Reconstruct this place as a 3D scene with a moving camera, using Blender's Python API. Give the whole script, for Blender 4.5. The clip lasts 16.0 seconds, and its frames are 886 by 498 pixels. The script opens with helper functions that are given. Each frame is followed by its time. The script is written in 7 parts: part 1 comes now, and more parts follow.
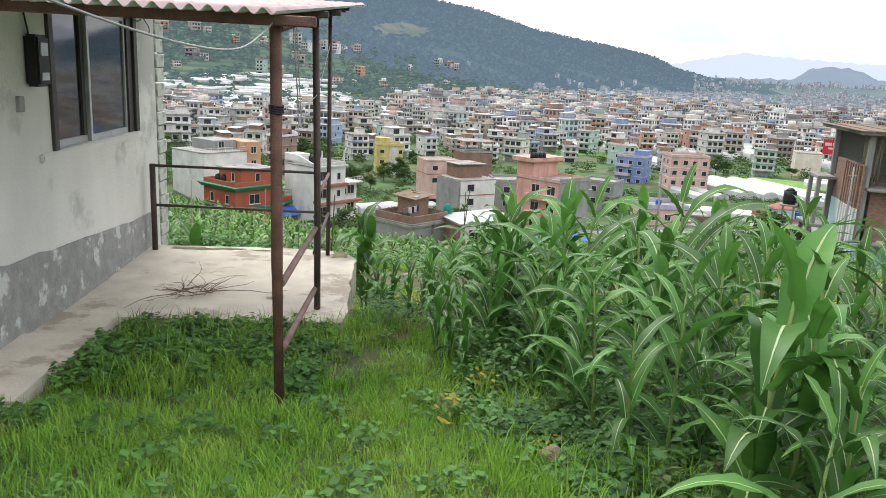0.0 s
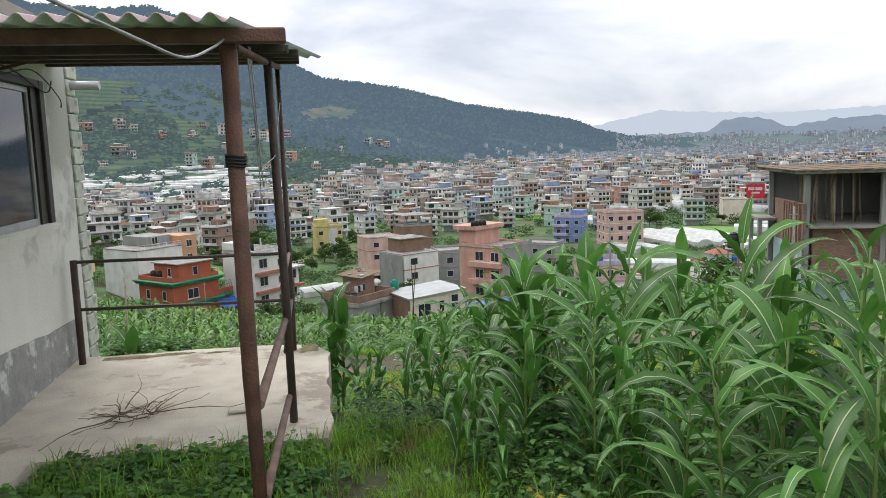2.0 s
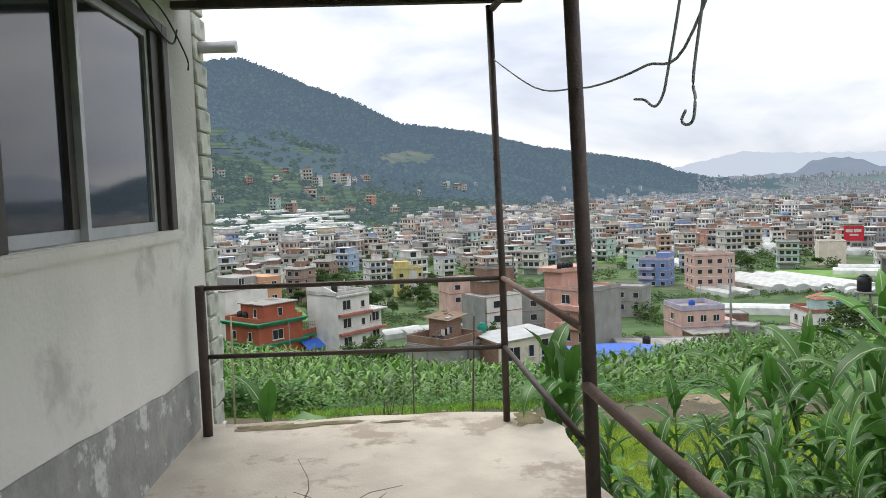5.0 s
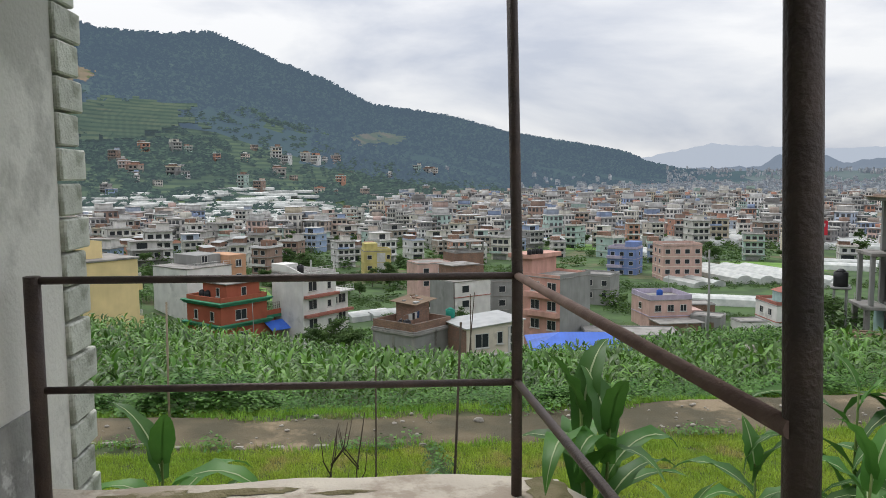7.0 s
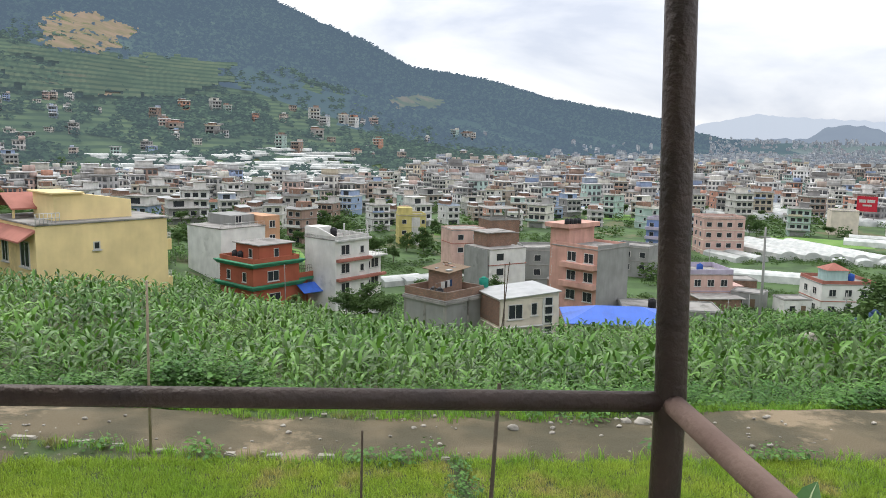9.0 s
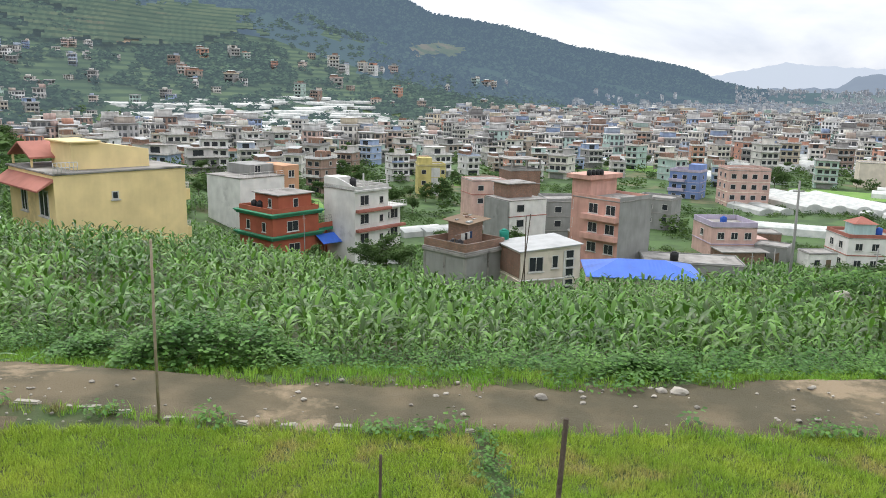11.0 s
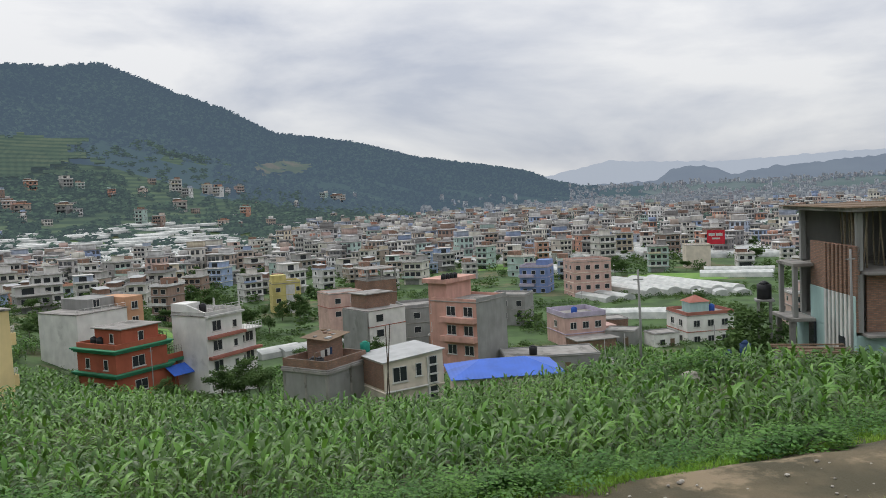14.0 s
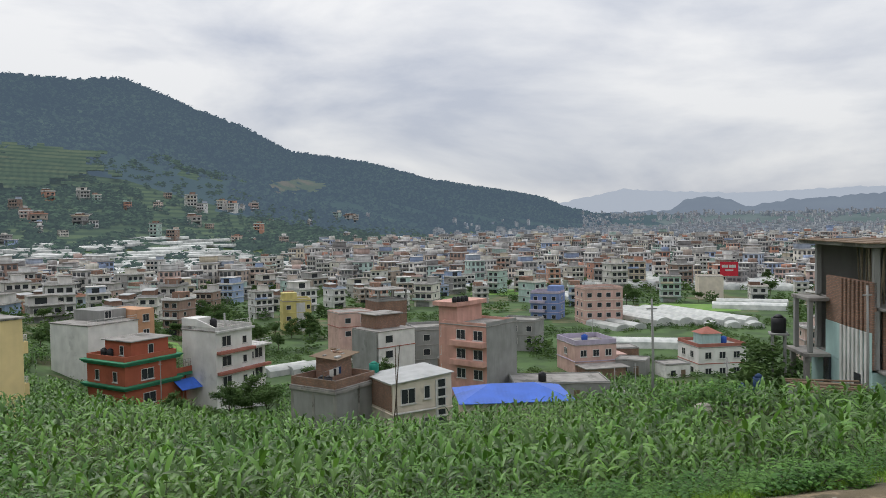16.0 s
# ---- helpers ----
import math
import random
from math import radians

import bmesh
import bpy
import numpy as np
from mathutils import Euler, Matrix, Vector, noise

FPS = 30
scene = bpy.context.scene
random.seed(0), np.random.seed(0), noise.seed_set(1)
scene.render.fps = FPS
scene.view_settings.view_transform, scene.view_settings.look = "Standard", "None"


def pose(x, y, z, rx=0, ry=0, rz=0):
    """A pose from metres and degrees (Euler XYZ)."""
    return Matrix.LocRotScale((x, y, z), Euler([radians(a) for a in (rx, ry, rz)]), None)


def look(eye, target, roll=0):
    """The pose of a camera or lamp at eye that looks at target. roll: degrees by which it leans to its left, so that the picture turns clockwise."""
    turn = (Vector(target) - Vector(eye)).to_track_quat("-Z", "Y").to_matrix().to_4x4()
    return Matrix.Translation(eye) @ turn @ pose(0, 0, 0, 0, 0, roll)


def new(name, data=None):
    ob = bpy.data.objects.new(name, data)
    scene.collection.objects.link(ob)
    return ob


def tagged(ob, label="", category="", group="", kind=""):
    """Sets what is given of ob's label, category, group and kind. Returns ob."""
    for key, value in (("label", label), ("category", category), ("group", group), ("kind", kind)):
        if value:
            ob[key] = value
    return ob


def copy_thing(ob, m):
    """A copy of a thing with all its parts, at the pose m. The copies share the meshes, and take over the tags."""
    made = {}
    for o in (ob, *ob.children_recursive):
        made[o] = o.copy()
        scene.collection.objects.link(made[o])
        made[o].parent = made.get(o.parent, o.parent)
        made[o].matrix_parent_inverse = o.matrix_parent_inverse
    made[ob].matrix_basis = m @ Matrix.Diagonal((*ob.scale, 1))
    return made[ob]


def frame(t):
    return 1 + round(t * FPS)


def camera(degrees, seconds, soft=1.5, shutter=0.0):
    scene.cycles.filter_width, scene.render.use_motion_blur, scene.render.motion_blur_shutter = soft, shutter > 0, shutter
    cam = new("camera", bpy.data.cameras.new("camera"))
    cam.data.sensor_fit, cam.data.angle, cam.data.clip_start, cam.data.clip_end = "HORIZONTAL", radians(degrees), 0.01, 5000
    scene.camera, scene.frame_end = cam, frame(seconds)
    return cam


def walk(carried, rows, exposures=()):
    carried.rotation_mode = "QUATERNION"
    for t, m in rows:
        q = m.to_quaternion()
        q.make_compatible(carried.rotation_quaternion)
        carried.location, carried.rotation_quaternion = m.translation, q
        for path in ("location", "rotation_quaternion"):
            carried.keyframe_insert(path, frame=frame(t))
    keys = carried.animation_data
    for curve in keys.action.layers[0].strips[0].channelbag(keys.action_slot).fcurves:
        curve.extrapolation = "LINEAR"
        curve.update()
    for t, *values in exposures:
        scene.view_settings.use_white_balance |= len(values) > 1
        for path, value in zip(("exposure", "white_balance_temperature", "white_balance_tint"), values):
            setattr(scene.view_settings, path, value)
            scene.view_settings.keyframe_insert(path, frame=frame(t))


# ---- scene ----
cam = camera(60.5, 16.0, 0.9)
PATH = [
    (0, (0.671, -9.061, 2.243), (0.828, -7.120, 1.789), 2.9),
    (0.5, (0.633, -8.754, 2.208), (0.807, -6.816, 1.746), 1.8),
    (1, (0.544, -8.402, 2.161), (0.803, -6.466, 1.732), 0.9),
    (1.5, (0.479, -8.049, 2.097), (0.792, -6.099, 1.779), -1.5),
    (2, (0.358, -7.728, 1.998), (0.665, -5.769, 1.736), -1.7),
    (2.5, (0.108, -7.272, 1.885), (0.407, -5.295, 1.841), -2.1),
    (3, (-0.050, -6.877, 1.843), (0.047, -4.884, 1.705), -3.6),
    (5.5, (-0.746, -4.742, 1.507), (-0.599, -2.753, 1.362), -1.1),
    (6, (-0.712, -4.328, 1.446), (-0.375, -2.366, 1.250), -0.6),
    (6.5, (-0.680, -3.778, 1.419), (-0.240, -1.838, 1.222), -0.3),
    (7, (-0.649, -3.274, 1.433), (-0.455, -1.292, 1.245), -0.3),
    (7.5, (-0.576, -2.730, 1.356), (-0.298, -0.755, 1.213), 0.2),
    (8, (-0.499, -2.094, 1.334), (-0.215, -0.119, 1.198), 0.3),
    (8.5, (-0.414, -1.530, 1.398), (-0.264, 0.449, 1.146), 0.2),
    (10.8, (-0.461, -0.376, 1.383), (-0.408, 1.598, 1.063), 1.7),
    (11, (-0.462, -0.301, 1.382), (-0.409, 1.656, 0.973), 1.2),
    (11.5, (-0.460, -0.235, 1.405), (-0.508, 1.706, 0.924), 0.2),
    (12, (-0.503, -0.191, 1.408), (-0.676, 1.743, 0.929), -0.7),
    (12.5, (-0.488, -0.159, 1.416), (-0.690, 1.774, 0.943), -1.2),
    (13, (-0.413, -0.104, 1.476), (-0.473, 1.875, 1.196), -1.4),
    (13.5, (-0.305, 0.135, 1.482), (0.065, 2.094, 1.329), -2.5),
    (14, (-0.248, 0.234, 1.492), (0.179, 2.183, 1.362), -2.7),
    (14.5, (-0.277, 0.313, 1.490), (0.174, 2.259, 1.383), -2.5),
    (15, (-0.299, 0.315, 1.470), (0.152, 2.261, 1.383), -2.1),
    (15.5, (-0.334, 0.279, 1.459), (0.105, 2.229, 1.385), -1.5),
    (16, (-0.368, 0.250, 1.476), (0.032, 2.208, 1.407), -0.9),
]
EXPOSURE = [(0, 0.75), (0.5, 0.95), (1, 0.75), (1.5, 0.45), (2, 0.35), (2.5, 0.15), (3, 0.65), (5.5, 0.3), (6.5, 0.1), (7.5, 0.0), (8, -0.02), (8.5, 0.35), (11, 0.5), (11.5, 0.95), (12, 1.15), (12.5, 1.2), (13, 0.6), (13.5, -0.15), (16, -0.15)]
walk(cam, [(t, look(eye, target, roll)) for t, eye, target, roll in PATH], EXPOSURE)

# ---- world and light: an overcast sky, brighter overhead than at the horizon ----
world = bpy.data.worlds.new("overcast")
scene.world = world
world.use_nodes = True
wt = world.node_tree
wt.nodes.clear()


def wnode(kind, **kw):
    n = wt.nodes.new(kind)
    for k, v in kw.items():
        n.inputs[k].default_value = v
    return n


w_sky = wt.nodes.new("ShaderNodeTexSky")
w_sky.sky_type, w_sky.sun_disc = "NISHITA", False
w_sky.sun_elevation, w_sky.sun_rotation = radians(55), radians(200)
w_dim = wnode("ShaderNodeVectorMath")
w_dim.operation = "SCALE"
w_dim.inputs["Scale"].default_value = 0.1
wt.links.new(w_sky.outputs[0], w_dim.inputs[0])
w_co = wt.nodes.new("ShaderNodeTexCoord")
w_map = wnode("ShaderNodeMapping", Scale=(1.2, 1.2, 3.6), Location=(0.35, 0.1, 0.2))
w_noise = wnode("ShaderNodeTexNoise", Scale=2.0, Detail=7.0, Roughness=0.52, Distortion=0.25)
w_ramp = wt.nodes.new("ShaderNodeValToRGB")
w_ramp.color_ramp.elements[0].position, w_ramp.color_ramp.elements[0].color = 0.38, (0.64, 0.68, 0.78, 1)
w_ramp.color_ramp.elements[1].position, w_ramp.color_ramp.elements[1].color = 0.58, (1.05, 1.05, 1.06, 1)
w_mix = wt.nodes.new("ShaderNodeMixRGB")
w_mix.inputs[0].default_value = 0.9
w_bg = wnode("ShaderNodeBackground", Strength=1.0)
w_out = wt.nodes.new("ShaderNodeOutputWorld")
wt.links.new(w_co.outputs["Generated"], w_map.inputs[0])
wt.links.new(w_map.outputs[0], w_noise.inputs["Vector"])
wt.links.new(w_noise.outputs[0], w_ramp.inputs[0])
wt.links.new(w_dim.outputs[0], w_mix.inputs[1])
wt.links.new(w_ramp.outputs[0], w_mix.inputs[2])
w_sep = wt.nodes.new("ShaderNodeSeparateXYZ")
w_lift = wt.nodes.new("ShaderNodeMapRange")
w_lift.inputs[3].default_value, w_lift.inputs[4].default_value = 0.82, 1.55
w_scale = wnode("ShaderNodeVectorMath")
w_scale.operation = "SCALE"
wt.links.new(w_co.outputs["Generated"], w_sep.inputs[0])
wt.links.new(w_sep.outputs[2], w_lift.inputs[0])
wt.links.new(w_mix.outputs[0], w_scale.inputs[0])
wt.links.new(w_lift.outputs[0], w_scale.inputs["Scale"])
wt.links.new(w_scale.outputs[0], w_bg.inputs[0])
wt.links.new(w_bg.outputs[0], w_out.inputs[0])
sun_data = bpy.data.lights.new("sun", "SUN")
sun_data.energy, sun_data.angle, sun_data.color = 1.5, radians(25), (1.0, 0.97, 0.93)
sun = new("sun", sun_data)
sun.matrix_world = pose(0, 0, 60, 35, 0, -160)

# ---- materials ----


def mat(name, c1, c2=None, rough=0.85, scale=8.0, fine=60.0, bump=0.15, metal=0.0, lo=0.35, hi=0.65, rnd=0.0, isl=0.0, spec=0.3, haze_glow=None, trans=0.0, c3=None, stain=0.0, ramp=None, ramp_by="obj", streak=0.0, bands=None):
    m = bpy.data.materials.new(name)
    m.use_nodes = True
    nt = m.node_tree
    b = nt.nodes["Principled BSDF"]
    L = nt.links.new
    co = nt.nodes.new("ShaderNodeTexCoord")
    n1 = nt.nodes.new("ShaderNodeTexNoise")
    n1.inputs["Scale"].default_value, n1.inputs["Detail"].default_value = scale, 6
    L(co.outputs["Object"], n1.inputs["Vector"])
    cr = nt.nodes.new("ShaderNodeValToRGB")
    c2 = c2 or tuple(v * 0.8 for v in c1)
    cr.color_ramp.elements[0].position, cr.color_ramp.elements[0].color = lo, (*c1, 1)
    cr.color_ramp.elements[1].position, cr.color_ramp.elements[1].color = hi, (*c2, 1)
    L(n1.outputs[0], cr.inputs[0])
    col = cr.outputs[0]
    if ramp:
        src = nt.nodes.new("ShaderNodeObjectInfo" if ramp_by == "obj" else "ShaderNodeNewGeometry")
        rr = nt.nodes.new("ShaderNodeValToRGB")
        rr.color_ramp.interpolation = "CONSTANT"
        while len(rr.color_ramp.elements) < len(ramp):
            rr.color_ramp.elements.new(0.5)
        for i, c in enumerate(ramp):
            rr.color_ramp.elements[i].position, rr.color_ramp.elements[i].color = i / len(ramp), (*c, 1)
        L(src.outputs["Random" if ramp_by == "obj" else "Random Per Island"], rr.inputs[0])
        mx = nt.nodes.new("ShaderNodeMixRGB")
        mx.blend_type, mx.inputs[0].default_value = "MULTIPLY", 1
        L(col, mx.inputs[1]), L(rr.outputs[0], mx.inputs[2])
        col = mx.outputs[0]
    n2 = nt.nodes.new("ShaderNodeTexNoise")
    n2.inputs["Scale"].default_value, n2.inputs["Detail"].default_value = fine, 4
    L(co.outputs["Object"], n2.inputs["Vector"])
    if c3:
        n3 = nt.nodes.new("ShaderNodeTexNoise")
        n3.inputs["Scale"].default_value, n3.inputs["Detail"].default_value, n3.inputs["Roughness"].default_value = scale * 0.45, 8, 0.65
        mp = nt.nodes.new("ShaderNodeMapping")
        mp.inputs["Location"].default_value = (3.1, 7.7, 1.3)
        L(co.outputs["Object"], mp.inputs[0]), L(mp.outputs[0], n3.inputs["Vector"])
        r3 = nt.nodes.new("ShaderNodeValToRGB")
        r3.color_ramp.elements[0].position, r3.color_ramp.elements[1].position = 0.56 - stain, 0.615 - stain
        L(n3.outputs[0], r3.inputs[0])
        mx = nt.nodes.new("ShaderNodeMixRGB")
        mx.inputs[2].default_value = (*c3, 1)
        L(r3.outputs[0], mx.inputs[0]), L(col, mx.inputs[1])
        col = mx.outputs[0]
    if streak:
        ns = nt.nodes.new("ShaderNodeTexNoise")
        ns.inputs["Scale"].default_value, ns.inputs["Detail"].default_value, ns.inputs["Roughness"].default_value = 1.0, 5, 0.6
        ms_ = nt.nodes.new("ShaderNodeMapping")
        ms_.inputs["Scale"].default_value = (1.0, 1.0, 0.2)
        L(co.outputs["Object"], ms_.inputs[0]), L(ms_.outputs[0], ns.inputs["Vector"])
        rs = nt.nodes.new("ShaderNodeMapRange")
        rs.inputs[1].default_value, rs.inputs[2].default_value, rs.inputs[3].default_value, rs.inputs[4].default_value = 0.40, 0.78, 1.0, 1.0 - streak
        L(ns.outputs[0], rs.inputs[0])
        mx = nt.nodes.new("ShaderNodeVectorMath")
        mx.operation = "SCALE"
        L(col, mx.inputs[0]), L(rs.outputs[0], mx.inputs["Scale"])
        col = mx.outputs[0]
    if bands:
        wv = nt.nodes.new("ShaderNodeTexWave")
        wv.wave_type, wv.bands_direction = "BANDS", "Z"
        wv.inputs["Scale"].default_value, wv.inputs["Distortion"].default_value, wv.inputs["Detail"].default_value, wv.inputs["Detail Scale"].default_value = bands[0], 5.0, 3.0, 0.12
        L(co.outputs["Object"], wv.inputs["Vector"])
        rb = nt.nodes.new("ShaderNodeValToRGB")
        rb.color_ramp.elements[0].position, rb.color_ramp.elements[1].position = 0.45, 0.75
        L(wv.outputs[1], rb.inputs[0])
        mx = nt.nodes.new("ShaderNodeMixRGB")
        mx.inputs[2].default_value = (*bands[1], 1)
        L(rb.outputs[0], mx.inputs[0]), L(col, mx.inputs[1])
        col = mx.outputs[0]
    for amount, kind, out in ((rnd, "ShaderNodeObjectInfo", "Random"), (isl, "ShaderNodeNewGeometry", "Random Per Island")):
        if amount:
            src = nt.nodes.new(kind)
            mr = nt.nodes.new("ShaderNodeMapRange")
            mr.inputs[3].default_value, mr.inputs[4].default_value = 1 - amount, 1 + amount
            L(src.outputs[out], mr.inputs[0])
            mx = nt.nodes.new("ShaderNodeVectorMath")
            mx.operation = "SCALE"
            L(col, mx.inputs[0]), L(mr.outputs[0], mx.inputs["Scale"])
            col = mx.outputs[0]
    L(col, b.inputs["Base Color"])
    b.inputs["Roughness"].default_value, b.inputs["Metallic"].default_value = rough, metal
    b.inputs["Specular IOR Level"].default_value = spec
    if bump:
        bp = nt.nodes.new("ShaderNodeBump")
        bp.inputs["Strength"].default_value, bp.inputs["Distance"].default_value = bump, 0.02
        L(n2.outputs[0], bp.inputs["Height"]), L(bp.outputs[0], b.inputs["Normal"])
    # Distance haze: a constant blue emission laid over the colour.
    if haze_glow:
        b.inputs["Emission Color"].default_value = (*haze_glow, 1)
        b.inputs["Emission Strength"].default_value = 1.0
    if trans:
        tr = nt.nodes.new("ShaderNodeBsdfTranslucent")
        L(col, tr.inputs[0])
        ms = nt.nodes.new("ShaderNodeMixShader")
        ms.inputs[0].default_value = trans
        L(b.outputs[0], ms.inputs[1]), L(tr.outputs[0], ms.inputs[2])
        L(ms.outputs[0], nt.nodes["Material Output"].inputs[0])
    return m


M = {}
M["soil"] = mat("soil_and_weeds", (0.045, 0.080, 0.022), (0.085, 0.082, 0.042), scale=1.2, fine=30, bump=0.6)
M["valley"] = mat("valley_fields", (0.072, 0.130, 0.040), (0.044, 0.080, 0.028), scale=0.14, fine=3, bump=0.8, c3=(0.12, 0.125, 0.06), stain=0.0, lo=0.44, hi=0.58)
# Lower slope: field colours plus a weaker haze, painted as emission.
M["hill_near"] = mat("hazed_lower_hillside", (0.048, 0.072, 0.038), (0.078, 0.108, 0.052), scale=0.02, fine=1.0, bump=0.3, spec=0.0, haze_glow=(0.048, 0.065, 0.074), lo=0.42, hi=0.6, bands=(0.075, (0.034, 0.054, 0.031)))
# Almost black base; the blue of the upper hill is haze painted as emission.
M["hill"] = mat("hazed_wooded_hillside", (0.012, 0.022, 0.012), (0.020, 0.034, 0.016), scale=0.006, fine=0.6, bump=0.5, spec=0.0, haze_glow=(0.080, 0.114, 0.158), lo=0.4, hi=0.65, c3=(0.032, 0.048, 0.022), stain=0.0)
# Knolls and range: their blue-grey is haze put into emission, over dark bases.
M["far_hill"] = mat("hazed_far_hills", (0.02, 0.026, 0.03), (0.03, 0.038, 0.04), scale=0.006, fine=0.2, bump=0.2, haze_glow=(0.185, 0.222, 0.285), spec=0.0)
M["hazed_far_range"] = mat("hazed_far_range", (0.03, 0.04, 0.05), scale=0.001, fine=0.1, bump=0.0, haze_glow=(0.42, 0.46, 0.53), spec=0.0)
# The plain beyond the town glows faintly blue, as painted haze.
M["hazed_far_plain"] = mat("hazed_far_plain", (0.05, 0.075, 0.06), (0.08, 0.10, 0.09), scale=0.01, fine=0.3, bump=0.2, haze_glow=(0.08, 0.10, 0.125), spec=0.0)
M["plot"] = mat("cultivated_plot", (0.12, 0.25, 0.045), (0.17, 0.29, 0.07), scale=0.25, fine=4, bump=0.8, c3=(0.09, 0.18, 0.04), stain=0.0)
# Upper woods take the same blue haze through emission.
M["hill_tree"] = mat("hazed_hill_foliage", (0.012, 0.022, 0.012), (0.026, 0.042, 0.020), scale=0.006, fine=2, isl=0.16, spec=0.0, haze_glow=(0.078, 0.111, 0.154))
# Terraces, clearing and bare earth also have haze added by emission.
M["terrace"] = mat("hazed_terraced_fields", (0.055, 0.080, 0.044), (0.078, 0.098, 0.052), scale=0.03, fine=2, bump=0.3, spec=0.0, haze_glow=(0.046, 0.063, 0.070), lo=0.42, hi=0.58, c3=(0.09, 0.085, 0.05), stain=-0.03, bands=(0.06, (0.034, 0.055, 0.032)))
M["olive"] = mat("hazy_olive_clearing", (0.055, 0.065, 0.035), (0.04, 0.055, 0.03), scale=0.02, fine=1, bump=0.2, spec=0.0, haze_glow=(0.075, 0.100, 0.125), c3=(0.09, 0.075, 0.05), stain=0.0)
M["bare"] = mat("hazed_bare_slope", (0.23, 0.17, 0.12), (0.16, 0.14, 0.085), scale=0.05, fine=2, bump=0.3, spec=0.0, c3=(0.09, 0.11, 0.05), stain=0.02, haze_glow=(0.02, 0.027, 0.03))
# Lower thickets: green foliage under a painted veil of haze emission.
M["hill_tree_near"] = mat("hazed_lower_foliage", (0.028, 0.050, 0.026), (0.052, 0.085, 0.04), scale=0.03, fine=2, isl=0.25, spec=0.0, haze_glow=(0.052, 0.072, 0.084))
M["tree"] = mat("tree_foliage", (0.05, 0.10, 0.03), (0.10, 0.165, 0.045), scale=0.12, fine=4, isl=0.35, trans=0.25)
M["bark"] = mat("bark", (0.09, 0.07, 0.05), scale=6, bump=0.5)
M["lawn"] = mat("lawn_blades", (0.175, 0.36, 0.042), (0.28, 0.44, 0.068), scale=1.3, fine=20, isl=0.35, trans=0.4, rough=0.6, bump=0, c3=(0.24, 0.23, 0.085), stain=-0.02)
M["nursery"] = mat("seedling_blades", (0.25, 0.39, 0.040), (0.40, 0.49, 0.065), scale=0.9, fine=20, isl=0.35, trans=0.35, rough=0.6, bump=0, c3=(0.42, 0.38, 0.12), stain=-0.01)
M["weed"] = mat("weed_leaves", (0.055, 0.15, 0.03), (0.115, 0.24, 0.045), scale=1.5, fine=20, isl=0.4, trans=0.25, rough=0.6, bump=0)
M["weed_dark"] = mat("dark_weed_leaves", (0.032, 0.085, 0.022), (0.075, 0.16, 0.034), scale=1.5, fine=20, isl=0.4, trans=0.2, rough=0.65, bump=0, c3=(0.12, 0.12, 0.04), stain=-0.04)
M["yellow_leaf"] = mat("yellowed_leaves", (0.42, 0.30, 0.04), (0.25, 0.25, 0.05), scale=3, isl=0.3, trans=0.25, bump=0)
M["corn"] = mat("corn_leaf", (0.050, 0.155, 0.028), (0.10, 0.235, 0.042), scale=2.5, fine=40, rnd=0.42, trans=0.32, rough=0.45, spec=0.35, bump=0.1)
M["corn_far"] = mat("corn_field_leaf", (0.054, 0.144, 0.018), (0.112, 0.226, 0.034), scale=0.25, fine=20, isl=0.6, trans=0.25, rough=0.42, spec=0.4, bump=0)
M["stalk"] = mat("corn_stalk", (0.14, 0.25, 0.06), (0.20, 0.24, 0.08), scale=5, rough=0.5)
M["midrib"] = mat("corn_midrib", (0.45, 0.55, 0.28), scale=8, rough=0.5, trans=0.2)
M["plaster"] = mat("limewashed_plaster", (0.77, 0.75, 0.70), (0.67, 0.655, 0.61), scale=1.2, fine=35, bump=0.35, c3=(0.52, 0.51, 0.47), stain=0.015, streak=0.1)
M["plinth"] = mat("cement_plinth", (0.26, 0.26, 0.25), (0.34, 0.34, 0.32), scale=7, fine=30, bump=0.5, c3=(0.58, 0.59, 0.57), stain=0.01)
M["slab"] = mat("weathered_concrete", (0.61, 0.555, 0.46), (0.50, 0.445, 0.37), scale=3.0, fine=50, bump=0.3, c3=(0.37, 0.31, 0.245), stain=0.03)
M["moss"] = mat("damp_moss", (0.15, 0.135, 0.06), (0.24, 0.205, 0.12), scale=9, fine=90, bump=0.6, c3=(0.34, 0.29, 0.21), stain=0.02)
M["quoin"] = mat("limewashed_block", (0.66, 0.67, 0.61), (0.50, 0.51, 0.45), scale=6, fine=50, bump=0.5, rnd=0.12, c3=(0.33, 0.34, 0.28), stain=-0.01)
M["rust"] = mat("rusty_brown_pipe", (0.10, 0.055, 0.042), (0.16, 0.085, 0.06), scale=9, fine=80, bump=0.4, rough=0.6, metal=0.2)
M["dark_pipe"] = mat("dark_painted_pipe", (0.055, 0.042, 0.038), (0.085, 0.06, 0.05), scale=9, fine=80, bump=0.3, rough=0.5, metal=0.2)
M["brace"] = mat("faded_brown_pipe", (0.17, 0.11, 0.09), (0.24, 0.165, 0.135), scale=7, fine=60, bump=0.3)
M["sheet"] = mat("corrugated_sheet", (0.50, 0.38, 0.37), (0.40, 0.30, 0.29), scale=3, fine=30, bump=0.2, rough=0.45, metal=0.3, c3=(0.25, 0.17, 0.14))
M["sheet_under"] = mat("zinc_sheet_underside", (0.72, 0.76, 0.82), (0.60, 0.64, 0.70), scale=3, fine=30, rough=0.45, metal=0.1)
M["frame_dark"] = mat("brown_window_frame", (0.07, 0.06, 0.055), scale=5, rough=0.5)
